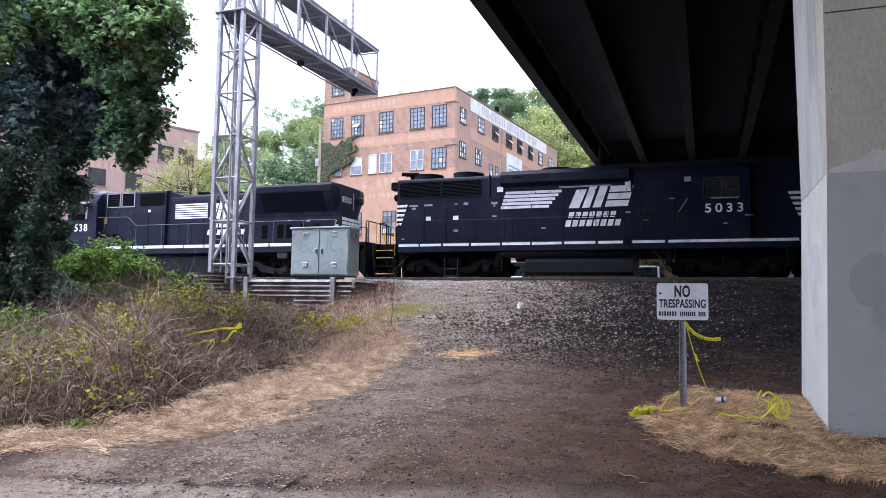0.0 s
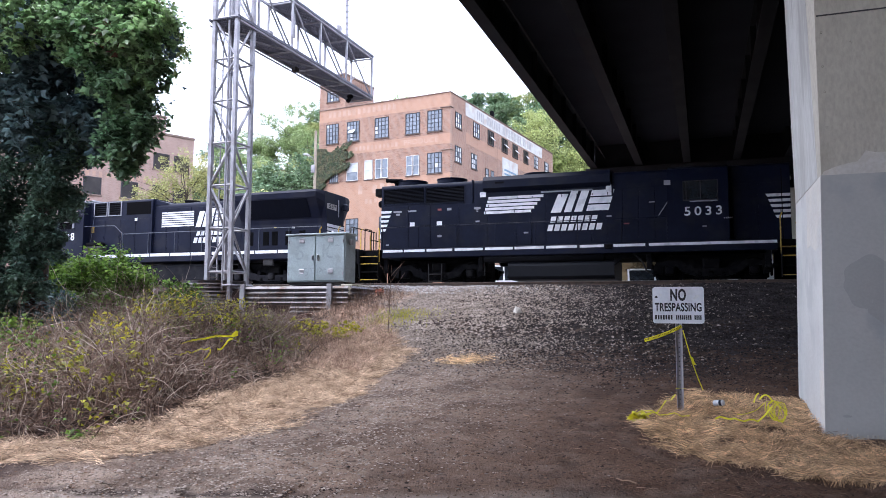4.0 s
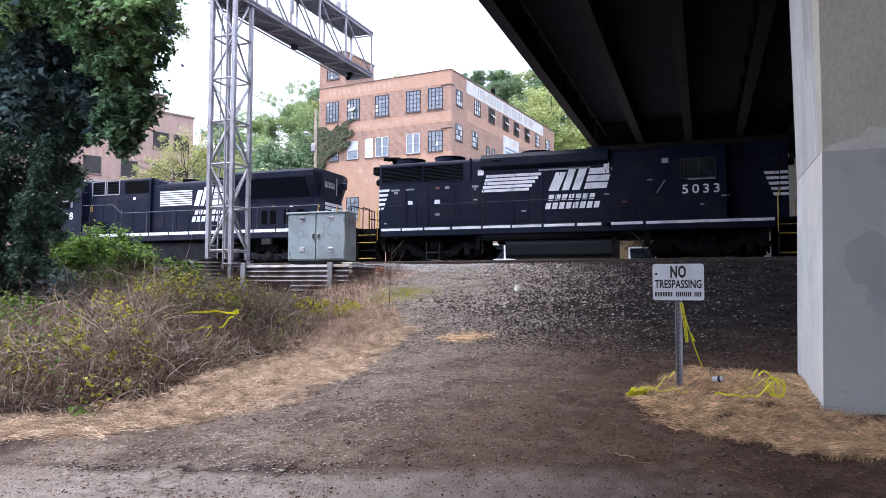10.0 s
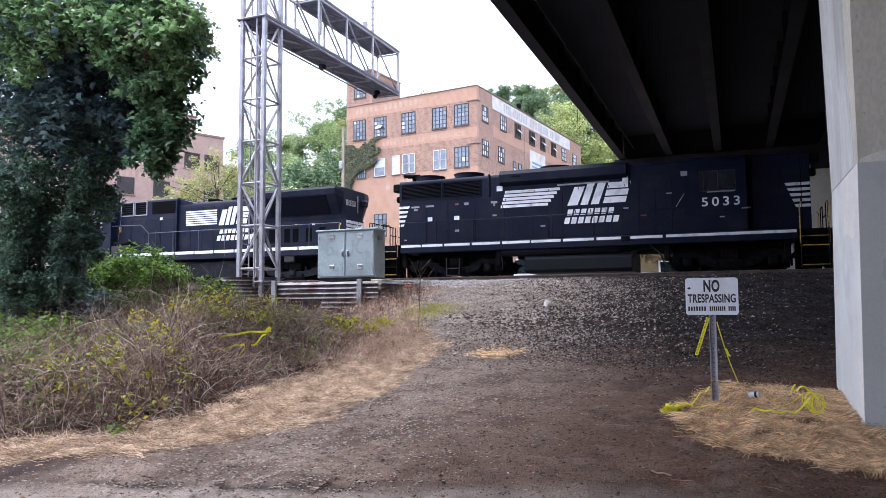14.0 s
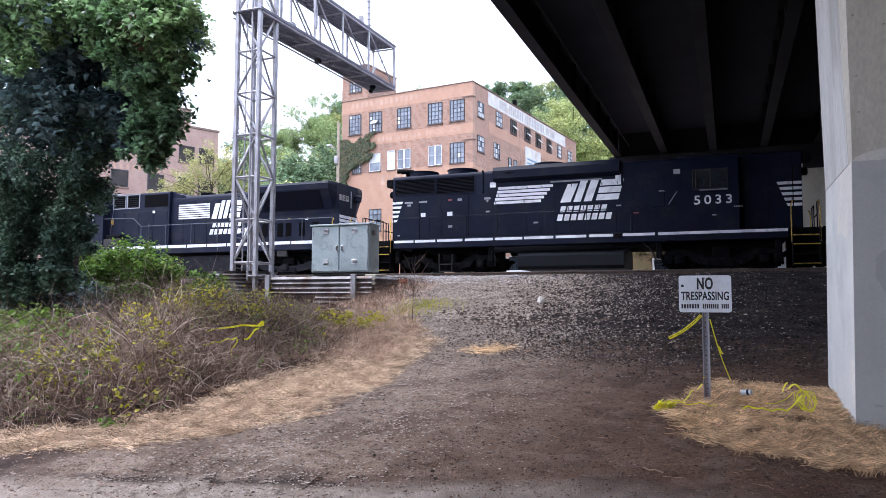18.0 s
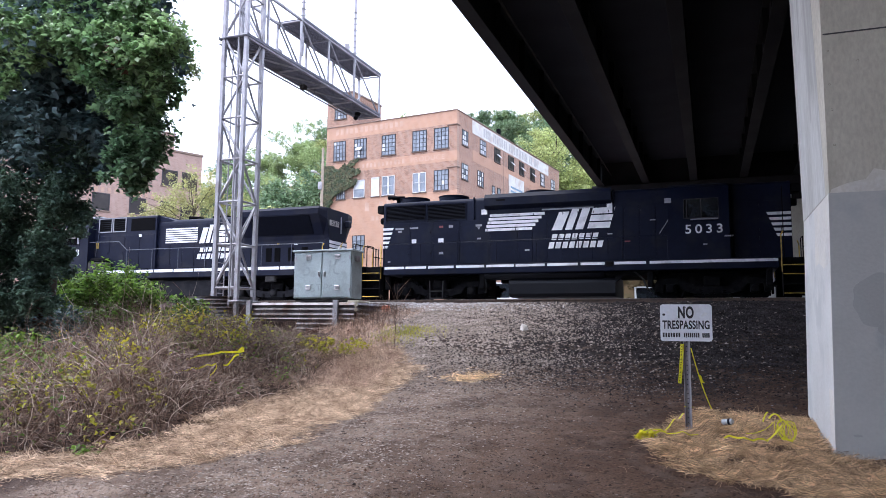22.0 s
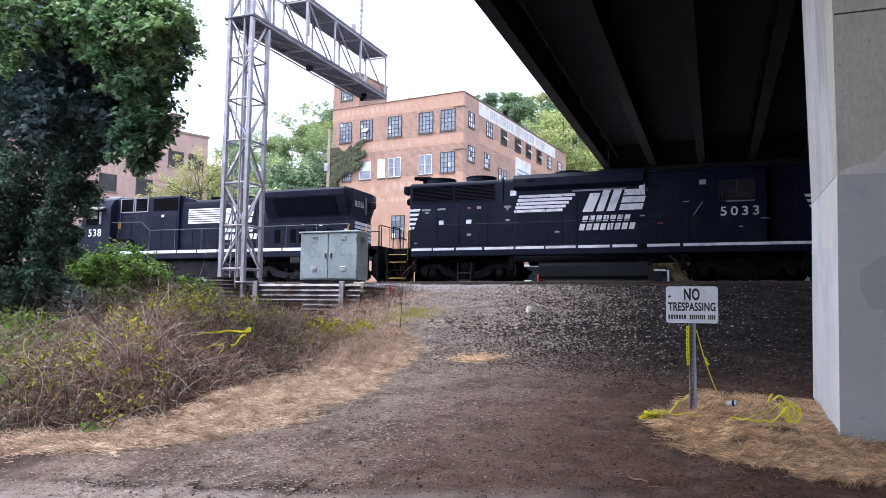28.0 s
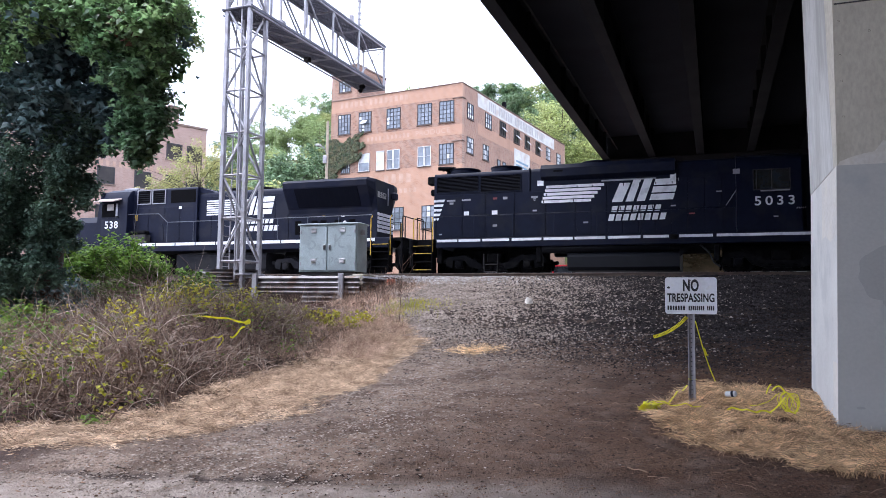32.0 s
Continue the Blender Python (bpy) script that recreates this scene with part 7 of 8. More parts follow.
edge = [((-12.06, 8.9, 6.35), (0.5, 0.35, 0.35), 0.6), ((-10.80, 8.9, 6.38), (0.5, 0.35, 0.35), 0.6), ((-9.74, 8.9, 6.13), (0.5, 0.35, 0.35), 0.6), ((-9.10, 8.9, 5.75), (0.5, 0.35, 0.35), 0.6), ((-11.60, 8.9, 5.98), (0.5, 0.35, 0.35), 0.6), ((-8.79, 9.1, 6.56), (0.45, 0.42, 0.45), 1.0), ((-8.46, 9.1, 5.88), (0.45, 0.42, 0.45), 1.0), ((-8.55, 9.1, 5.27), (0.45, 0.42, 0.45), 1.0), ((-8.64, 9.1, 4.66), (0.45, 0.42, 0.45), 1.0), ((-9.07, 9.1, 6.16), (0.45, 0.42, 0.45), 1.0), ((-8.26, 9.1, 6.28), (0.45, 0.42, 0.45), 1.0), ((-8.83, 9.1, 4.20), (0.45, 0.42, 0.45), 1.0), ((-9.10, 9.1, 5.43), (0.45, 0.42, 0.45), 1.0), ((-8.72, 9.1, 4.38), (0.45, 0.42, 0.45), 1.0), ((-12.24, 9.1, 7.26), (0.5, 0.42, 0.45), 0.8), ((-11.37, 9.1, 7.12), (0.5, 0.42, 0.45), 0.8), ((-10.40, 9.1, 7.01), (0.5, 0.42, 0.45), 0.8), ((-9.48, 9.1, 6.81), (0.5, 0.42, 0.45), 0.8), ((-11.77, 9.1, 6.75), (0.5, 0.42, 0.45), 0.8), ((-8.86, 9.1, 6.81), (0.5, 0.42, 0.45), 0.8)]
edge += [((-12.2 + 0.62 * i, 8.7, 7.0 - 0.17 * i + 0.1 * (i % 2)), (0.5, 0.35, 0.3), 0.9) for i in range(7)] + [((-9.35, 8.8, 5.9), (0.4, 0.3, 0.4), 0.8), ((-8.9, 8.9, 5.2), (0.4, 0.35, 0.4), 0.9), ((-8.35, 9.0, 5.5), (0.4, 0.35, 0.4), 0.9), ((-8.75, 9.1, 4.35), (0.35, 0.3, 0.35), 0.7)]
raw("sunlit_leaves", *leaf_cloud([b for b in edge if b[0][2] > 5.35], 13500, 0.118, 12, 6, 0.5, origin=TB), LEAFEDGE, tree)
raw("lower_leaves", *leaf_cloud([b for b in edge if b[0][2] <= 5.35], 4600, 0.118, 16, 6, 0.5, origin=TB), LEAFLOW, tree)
raw("feathery_spray", *leaf_cloud([((-10.5, 11.6, 7.6), (0.55, 0.5, 0.5), 1.0), ((-10.2, 11.8, 7.0), (0.4, 0.4, 0.5), 0.7), ((-11.1, 11.6, 8.1), (0.6, 0.5, 0.5), 0.8)], 3600, 0.075, 15, 4, 0.3, origin=TB), HILLA, tree)
raw("turning_leaves", *leaf_cloud([((-8.72, 8.6, 5.95), (0.26, 0.2, 0.24), 1)], 75, 0.11, 13, 6, 0.5, origin=TB), LEAFRED, tree)


def hill_tree(seed, h, w, mt, leaves, leaf=0.5):
    r = random.Random(seed)
    t = thing("hillside_tree", (0, 0, -60), "broad leafy tree on the wooded hillside", "tree", "trees on the hillside")
    limbs(Mesh(), (0, 0, -0.6), (r.uniform(-0.6, 0.6), 0, h * 0.85), 0.2, 7, w * 0.5, seed).done("trunk", BARK, t)
    bl = []
    for i in range(9):
        a, k = r.uniform(0, 6.28), r.random()
        z = lerp(h * 0.35, h * 0.92, i / 8)
        sp = w * (0.28 + 0.25 * math.sin(math.pi * min(1, (z / h - 0.1))))
        bl.append(((math.cos(a) * sp * k, math.sin(a) * sp * k, z), (w * r.uniform(0.2, 0.3), w * r.uniform(0.2, 0.3), h * r.uniform(0.09, 0.15)), 1.0))
    raw("crown", *leaf_cloud(bl, leaves, leaf, seed + 50, 4, 0.1), mt, t)
    return t


kinds = [hill_tree(21, 12, 10, HILLA, 12000, 0.27), hill_tree(22, 11, 9.5, HILLB, 15000, 0.22), hill_tree(23, 13, 11, HILLD, 12000, 0.28), hill_tree(24, 10, 9, HILLC, 10000, 0.27), hill_tree(25, 12, 10, HILLD, 9000, 0.28)]
hrnd = random.Random(5)
spots = []
for row in range(7):
    y = 92 + 8.5 * row
    n = 20
    for i in range(n):
        x = lerp(-118, 22, (i + hrnd.uniform(0.1, 0.9)) / n) - 0.2 * (y - 92)
        yy = y + hrnd.uniform(-3.5, 3.5)
        if -36.5 < x < -13 and yy < 93 or x < -0.77 * yy:
            continue
        spots.append((x, yy))
for y, xs in ((104, (-84, -92, -100)), (72, (-45.5, -41.5, -37.8)), (78, (-47, -43, -39.5, -36.8)), (85, (-46, -50, -41, -58, -54)), (66, (-43, -39))):
    spots += [(x + hrnd.uniform(-0.8, 0.8), y + hrnd.uniform(-1.5, 1.5)) for x in xs]
used = set()
for x, y in spots:
    k = hrnd.randrange(5) if y < 108 else hrnd.choice((0, 0, 2, 3, 4))
    if -30 < x < 10 and y < 125:
        k = hrnd.choice((1, 1, 3)) if y < 108 else hrnd.choice((2, 4, 0))
    s = hrnd.uniform(0.85, 1.2) * (1.2 if x > -26 else 1.06) * (0.72 if x < -0.66 * y else 1.0)
    m = pose(x, y, lie(x, y, False), 0, 0, hrnd.uniform(0, 360))
    if y > 112 and -0.42 * y < x < -0.22 * y and k in used:
        continue  # the ridge behind the warehouse is planted below
    if k not in used:
        used.add(k)
        kinds[k].matrix_world = m
        kinds[k].scale = (s, s, s)
    else:
        c = copy_thing(kinds[k], m)
        c.scale = (s, s, s * hrnd.uniform(0.9, 1.1))

# tall crowns along the ridge behind the warehouse
for x, y, k, s in ((-54, 141, 2, 1.16), (-50.5, 138, 4, 1.14), (-47, 142, 0, 1.22), (-43.5, 139, 2, 1.15), (-40.5, 141, 4, 1.25), (-37.5, 138, 2, 1.1), (-35, 142, 0, 1.15), (-58, 139, 4, 1.05), (-36, 112, 3, 1.1), (-31, 110, 1, 1.15)):
    c = copy_thing(kinds[k], pose(x, y, lie(x, y, False), 0, 0, 37 * x))
    c.scale = (s, s, s * 0.86)

# slim pale tree behind the left locomotive
PT = (-39.8, 48.0, 2.1)
pale = thing("small_tree", PT, "slim tree with sparse pale yellow-green autumn leaves", "tree")
limbs(Mesh(PT), PT, (-39.6, 48, 13.6), 0.13, 26, 3.6, 31, 0.9).done("trunk", BARK, pale)
raw("crown", *leaf_cloud([((-39.9, 48, 13.2), (2.6, 2, 1.6), 1.2), ((-42.6, 48, 11.6), (2.0, 1.6, 1.4), 1.3), ((-37.2, 48, 11.8), (2.2, 1.6, 1.5), 1.0), ((-40, 48, 9.8), (3.6, 2, 1.8), 1.2), ((-35.6, 48, 10.2), (1.3, 1, 1.2), 0.4), ((-45, 48, 10.2), (1.5, 1, 1.3), 1.0), ((-46.6, 48, 8.8), (1.3, 1, 1.2), 0.6)], 12000, 0.17, 32, 4, 0.1, origin=PT), LEAFPALE, pale)
PT2 = (-33.6, 50.0, 2.1)
low = thing("small_tree", PT2, "young green tree by the building", "tree")
limbs(Mesh(PT2), PT2, (-33.5, 50, 9.5), 0.1, 12, 2.2, 33).done("trunk", BARK, low)
raw("crown", *leaf_cloud([((-33.6, 50, 9.5), (2.2, 1.5, 1.8), 1), ((-36, 50, 9.0), (1.6, 1.2, 1.6), 0.7), ((-31.4, 50, 9.2), (1.4, 1.2, 1.2), 0.5)], 2600, 0.3, 34, 4, 0.1, origin=PT2), HILLB, low)


# ---- green thicket of vines below the tree ----
def thicket(name, blobs, count, size, seed, mt, label, stems=60):
    c = blobs[0][0]
    o = (c[0], c[1], lie(c[0], c[1]))
    t = thing(name, o, label, "bush")
    r = random.Random(seed)
    m = Mesh(o)
    for _ in range(stems):
        b = blobs[r.randrange(len(blobs))]
        x, y = r.gauss(b[0][0], b[1][0] * 0.5), r.gauss(b[0][1], b[1][1] * 0.5)
        q = Vector((x + r.uniform(-0.4, 0.4), y + r.uniform(-0.3, 0.3), b[0][2] + r.uniform(0, 1) * b[1][2]))
        p = Vector((x, y, lie(x, y) - 0.03))
        k = p.lerp(q, 0.5) + Vector((r.uniform(-0.2, 0.2), r.uniform(-0.2, 0.2), 0.1))
        m.tube(p, k, 0.011, 4, 0.008, False).tube(k, q, 0.008, 4, 0.003, False)
    tagged(m.done("stalk_tangle", TWIG, t), kind="stuff")
    tagged(raw("leaves", *leaf_cloud(blobs, count, size, seed, 6, 0.35, origin=o), mt, t), kind="stuff")
    return t


BRUSHLINE = [(4.2, -8.9), (5.26, -6.5), (5.6, -6.0), (6.1, -5.45), (7.4, -5.5), (8.5, -5.75), (10.3, -5.8), (12.3, -6.5), (14, -7.2), (17, -7.6)]


def heap(x, y):
    """How high the dead tangle stands over the ground."""
    d = table(BRUSHLINE, y) - x
    h = 0.12 + 0.62 * smooth01(0.1, 1.9, d) * (1 - 0.6 * smooth01(11.8, 14.2, y))
    h += 0.42 * math.exp(-((x + 11.3) / 1.3) ** 2 - ((y - 11.2) / 1.4) ** 2) + 0.25 * math.exp(-((x + 8.3) / 1.0) ** 2 - ((y - 9.6) / 1.2) ** 2)
    return max(0.05, h * (1.0 + 0.55 * noise.noise((x * 0.8, y * 0.8, 2.0))))


thicket("vine_thicket", [((-14.0, 13.8, 2.45), (1.0, 0.8, 0.66), 2.8), ((-15.3, 13.8, 2.35), (1.0, 0.8, 0.62), 1.7), ((-12.95, 13.8, 2.12), (0.8, 0.7, 0.62), 2.1), ((-12.0, 13.9, 1.65), (0.65, 0.55, 0.42), 1.2), ((-13.4, 12.7, 1.6), (1.1, 0.55, 0.45), 1.5), ((-12.1, 12.9, 1.4), (0.8, 0.5, 0.35), 1.0), ((-11.5, 13.7, 1.5), (0.5, 0.45, 0.35), 0.8), ((-11.55, 13.9, 1.95), (0.55, 0.45, 0.38), 1.1), ((-11.0, 13.8, 1.6), (0.4, 0.4, 0.3), 0.7), ((-12.6, 13.2, 1.75), (0.7, 0.5, 0.45), 1.0), ((-14.9, 12.6, 1.9), (0.9, 0.6, 0.6), 1.2)], 29500, 0.09, 41, LEAFVINE, "dense bright green vine thicket below a tree")
thicket("vine_thicket", [((-14.0, 11.6, 1.5), (1.5, 0.9, 0.8), 1.5), ((-12.3, 10.6, 1.3), (0.9, 0.6, 0.5), 0.8), ((-15.5, 11.6, 1.7), (1.2, 0.9, 1.0), 1.0)], 6000, 0.12, 42, LEAFDARK, "vine thicket under the tree, leaves coloured for its shade")


def sprigs(spots, mt, size, label, seed, leaves=150, reach=0.3):
    """Single leafy brambles that grow up through the dead tangle: place, share of the tangle's height, fullness."""
    for i, (x, y, up, w) in enumerate(spots):
        z = lie(x, y) + heap(x, y) * up
        thicket("bramble", [((x, y, z), (reach, reach * 0.9, 0.16 + 0.1 * w), 1.0), ((x + 0.2, y - 0.05, z - 0.18), (reach * 0.7, reach * 0.6, 0.14), 0.5)], int(leaves * w), size, seed + i, mt, label, 7)


sprigs([(-9.75, 7.4, 1.1, 1.2), (-10.3, 7.8, 1.1, 1.0), (-9.2, 7.1, 0.95, 1.0), (-9.9, 8.2, 1.15, 0.7), (-8.75, 7.3, 0.9, 0.6), (-9.4, 7.8, 1.05, 0.7), (-11.0, 8.7, 1.0, 0.6), (-8.3, 6.5, 0.7, 0.6), (-8.7, 6.6, 0.7, 1.1), (-9.1, 6.8, 0.8, 1.2), (-9.3, 7.0, 1.0, 1.0), (-10.9, 11.2, 0.9, 0.5), (-12.2, 12.0, 1.0, 0.9)], LEAFMID, 0.085, "green bramble leaves among dead stems", 300, 150, 0.4)
sprigs([(-7.0, 6.6, 1.0, 1.0), (-7.45, 6.15, 0.8, 0.9), (-6.3, 6.1, 0.5, 0.7), (-6.45, 6.6, 0.9, 0.6), (-7.7, 7.0, 1.0, 0.9), (-6.6, 7.3, 0.9, 0.7), (-7.1, 7.5, 1.0, 0.8), (-8.35, 8.5, 1.0, 1.0), (-8.65, 8.2, 1.05, 0.6), (-8.3, 9.0, 0.95, 0.6), (-8.9, 8.9, 1.05, 0.5), (-7.5, 7.9, 0.9, 0.6)], LEAFYELLOW, 0.072, "yellow-green bramble leaves rising through dead stems", 320, 60, 0.2)
sprigs([(-10.0, 12.5, 1.0, 1.2), (-8.95, 12.0, 1.1, 1.0), (-9.6, 11.0, 1.1, 0.8), (-10.4, 13.3, 0.7, 1.2), (-9.3, 13.0, 0.9, 1.0), (-11.0, 13.4, 0.7, 1.2), (-7.9, 9.6, 1.05, 0.7), (-8.5, 9.7, 1.1, 0.6), (-8.4, 11.2, 0.9, 0.9), (-9.0, 10.2, 1.0, 0.6), (-7.7, 10.4, 0.9, 0.7), (-11.4, 13.9, 0.5, 1.0), (-10.2, 14.2, 0.5, 0.9), (-8.2, 12.6, 0.8, 0.7)], LEAFYELLOW, 0.068, "yellowing bramble among dead stems on the slope", 340, 190, 0.46)
sprigs([(-8.6, 10.6, 0.9, 0.8), (-9.5, 12.2, 0.9, 0.9), (-7.9, 9.4, 0.9, 0.6), (-10.3, 10.3, 0.9, 0.7), (-8.9, 13.6, 0.8, 0.7), (-7.6, 11.5, 0.8, 0.7), (-10.8, 12.6, 0.9, 0.8), (-8.0, 8.4, 0.8, 0.5)], LEAFOLIVE, 0.06, "olive bramble leaves scattered through dead stems", 360, 170, 0.4)
thicket("bramble", [((-6.95, 12.9, 1.25), (0.6, 0.4, 0.17), 1.0), ((-7.7, 13.2, 1.3), (0.5, 0.35, 0.16), 0.6)], 620, 0.065, 45, LEAFYELLOW, "low yellow-green weeds beside dry grass", 12)
thicket("bramble", [((-12.4, 15.6, 1.45), (0.8, 0.5, 0.16), 1.0), ((-11.5, 15.6, 1.42), (0.7, 0.5, 0.14), 0.6), ((-13.6, 15.2, 1.55), (0.5, 0.4, 0.16), 0.6)], 1500, 0.08, 48, LEAFYELLOW, "yellow-green weeds below the corrugated wall", 24)
thicket("weed", [((-9.3, 15.8, 1.5), (0.3, 0.3, 0.12), 1.0), ((-7.95, 15.2, 1.45), (0.25, 0.25, 0.15), 0.5), ((-9.0, 7.7, 1.2), (0.16, 0.16, 0.12), 0.9), ((-9.95, 12.9, 1.5), (0.3, 0.3, 0.12), 0.5)], 360, 0.075, 46, LEAFRED, "reddish-brown withered weed among dead stems", 10)
thicket("weed", [((-5.95, 5.75, 0.36), (0.2, 0.12, 0.04), 1.0)], 70, 0.06, 47, LEAFMID, "small green weed at the straw's edge", 2)


# ---- dead brush, dry grass, straw: uncountable stems ----
def stems(name, label, count, where, length, width, lean, mt, seed, segs=3, curl=0.5, lift=0.0, flat=False, swirl=0.0, grain=None):
    r = random.Random(seed)
    vs, fs = [], []
    made = 0
    while made < count:
        x, y, k = where(r)
        if k <= 0 or r.random() > k:
            continue
        made += 1
        h = r.uniform(*length) * (0.5 + 0.5 * k)
        if grain is not None:  # strands lie mostly one way, in combed and crossed locks
            a = grain + 2.4 * noise.noise((x * 1.6, y * 1.6, 31.0)) + r.gauss(0, swirl) + (math.pi if r.random() < 0.5 else 0)
        else:
            a = 6.283 * noise.noise((x * 0.9, y * 0.9, 31.0)) + r.gauss(0, swirl) if swirl else r.uniform(0, 6.283)
        b = math.pi / 2 - abs(r.gauss(0, lean)) if flat else r.gauss(0, lean)
        d = Vector((math.cos(a) * math.sin(b), math.sin(a) * math.sin(b), math.cos(b)))
        p = Vector((x, y, lie(x, y) - 0.01 + r.uniform(0, lift(x, y) if callable(lift) else lift)))
        turn = Vector((r.gauss(0, curl), r.gauss(0, curl), r.gauss(-0.15, curl * 0.6)))
        n = len(vs)
        for i in range(segs + 1):
            w = width * (1 - 0.7 * i / segs) * 0.5
            e = d.cross(Vector((0.27, -0.76, 0.5)) if flat else Vector((0.33, -0.94, 0.1)))
            e = e.normalized() * w if e.length > 1e-4 else Vector((w, 0, 0))
            vs += [tuple(p - e), tuple(p + e)]
            p = p + d * (h / segs)
            floor = lie(p.x, p.y, False) + 0.015
            if p.z < floor:
                p.z = floor
            d = (d + turn / segs).normalized()
        fs += [(n + 2 * i, n + 2 * i + 1, n + 2 * i + 3, n + 2 * i + 2) for i in range(segs)]
    return tagged(raw(name, vs, fs, mt), label, name.replace("_", " "), kind="stuff")


def canes(name, label, count, where, length, radius, mt, seed, arch=0.25, lean=0.45):
    """Long round canes that rise from the ground, arch over and hang."""
    r = random.Random(seed)
    vs, fs = [], []
    made = 0
    while made < count:
        x, y, k = where(r)
        if r.random() > k:
            continue
        made += 1
        tall = heap(x, y)
        n_seg = 9
        ln = r.uniform(*length) * min(1.5, 0.35 + tall) / n_seg
        a, b = r.uniform(0, 6.283), abs(r.gauss(0, lean))
        d = Vector((math.cos(a) * math.sin(b), math.sin(a) * math.sin(b), math.cos(b)))
        p = Vector((x, y, lie(x, y, False) - 0.03 + r.uniform(0, 0.3) * tall))
        rad = r.uniform(*radius)
        n = len(vs)
        for i in range(n_seg + 1):
            e1 = d.cross(Vector((0.31, 0.2, 0.93))).normalized()
            e2 = d.cross(e1)
            w = rad * (1 - 0.75 * i / n_seg)
            for q in range(3):
                t = 2.094 * q
                vs.append(tuple(p + (e1 * math.cos(t) + e2 * math.sin(t)) * w))
            p = p + d * ln
            p.z = max(p.z, lie(p.x, p.y, False) + 0.02)
            d = (d + Vector((r.gauss(0, 0.27), r.gauss(0, 0.27), r.gauss(-arch, 0.2)))).normalized()
        fs += [(n + 3 * i + q, n + 3 * i + (q + 1) % 3, n + 3 * i + 3 + (q + 1) % 3, n + 3 * i + 3 + q) for i in range(n_seg) for q in range(3)]
    return tagged(raw(name, vs, fs, mt), label, name.replace("_", " "), kind="stuff")


def brush_at(r):
    x, y = r.uniform(-16.5, -5.7), r.uniform(4.4, 17.2)
    edge = table(BRUSHLINE, y) + 0.25 * noise.noise((y * 0.9, 2.0, 0))
    return x, y, (0.2 * smooth01(edge, edge - 0.3, x) + 0.8 * smooth01(edge - 0.3, edge - 1.25, x)) * (1 - 0.75 * smooth01(11.0, 14.2, y) * smooth01(-12, -8, x)) * (1 - smooth01(14.0, 15.6, y)) * (1 - 0.97 * smooth01(8.3, 8.8, y) * smooth01(0.2, -0.35, x + 9.95 + 1.08 * (y - 9))) * (1 - 0.9 * smooth01(12.6, 13.4, y) * smooth01(-10.8, -11.6, x))


def in_patch(poly, x, y):
    """Distance inside (+) or outside (-) of a closed outline."""
    inside, best = False, 1e9
    for (ax, ay), (bx, by) in zip(poly, poly[1:] + poly[:1]):
        if (ay > y) != (by > y) and x < (bx - ax) * (y - ay) / (by - ay) + ax:
            inside = not inside
        dx, dy = bx - ax, by - ay
        t = min(1, max(0, ((x - ax) * dx + (y - ay) * dy) / (dx * dx + dy * dy)))
        best = min(best, (x - ax - t * dx) ** 2 + (y - ay - t * dy) ** 2)
    return math.sqrt(best) * (1 if inside else -1)


LEFTSTRAW = [(-8.6, 3.2), (-5.91, 4.68), (-5.16, 5.16), (-4.74, 5.54), (-4.33, 6.2), (-4.15, 6.7), (-4.27, 7.54), (-4.45, 8.94), (-4.55, 10.26), (-5.04, 12.2), (-6.4, 14.3), (-7.0, 13.96),
             (-6.8, 12.32), (-6.15, 10.28), (-6.15, 9.5), (-6.1, 8.5), (-5.85, 7.4), (-5.8, 6.62), (-5.65, 6.1), (-6.35, 5.54), (-6.8, 5.26), (-9.2, 4.1)]
RIGHTSTRAW = [(-0.68, 7.86), (-0.5, 8.96), (-0.2, 9.6), (0.41, 9.8), (0.92, 9.6), (1.09, 8.9), (1.06, 7.84), (1.5, 7.5), (2.6, 7.3), (2.6, 6.2), (1.18, 6.32), (0.65, 6.26), (0.02, 6.62), (-0.55, 7.1)]


def grass_at(r):
    x, y = r.uniform(-8.6, -4.8), r.uniform(10.0, 16.4)
    edge = table([(10, -4.7), (12.2, -5.1), (14.3, -6.2), (16.4, -7.2)], y)
    return x, y, smooth01(-8.8, -7.8, x) * smooth01(edge, edge - 0.5, x) * (0.35 + 0.65 * max(0, noise.noise((x * 1.2, y * 1.2, 5.0)) + 0.5))


def bank_at(r):
    x, y = r.uniform(-8.9, -7.0), r.uniform(15.2, 19.6)
    return x, y, (0.3 + 0.7 * max(0, noise.noise((x * 1.6, y * 1.6, 6.0)) + 0.4)) * smooth01(-6.9, -7.9, x + 0.12 * (y - 17))


def straw_left(r):
    x, y = r.uniform(-9, -4.0), r.uniform(3.2, 14.4)
    d = in_patch(LEFTSTRAW, x, y) + 0.18 * noise.noise((x * 1.7, y * 1.7, 7.0)) + 0.12 * noise.noise((x * 6.0, y * 6.0, 2.0))
    return x, y, smooth01(-0.16, 0.2, d) * (0.8 + 0.5 * noise.noise((x * 1.5, y * 1.5, 2.0))) * (1 - 0.35 * smooth01(11, 14.6, y))


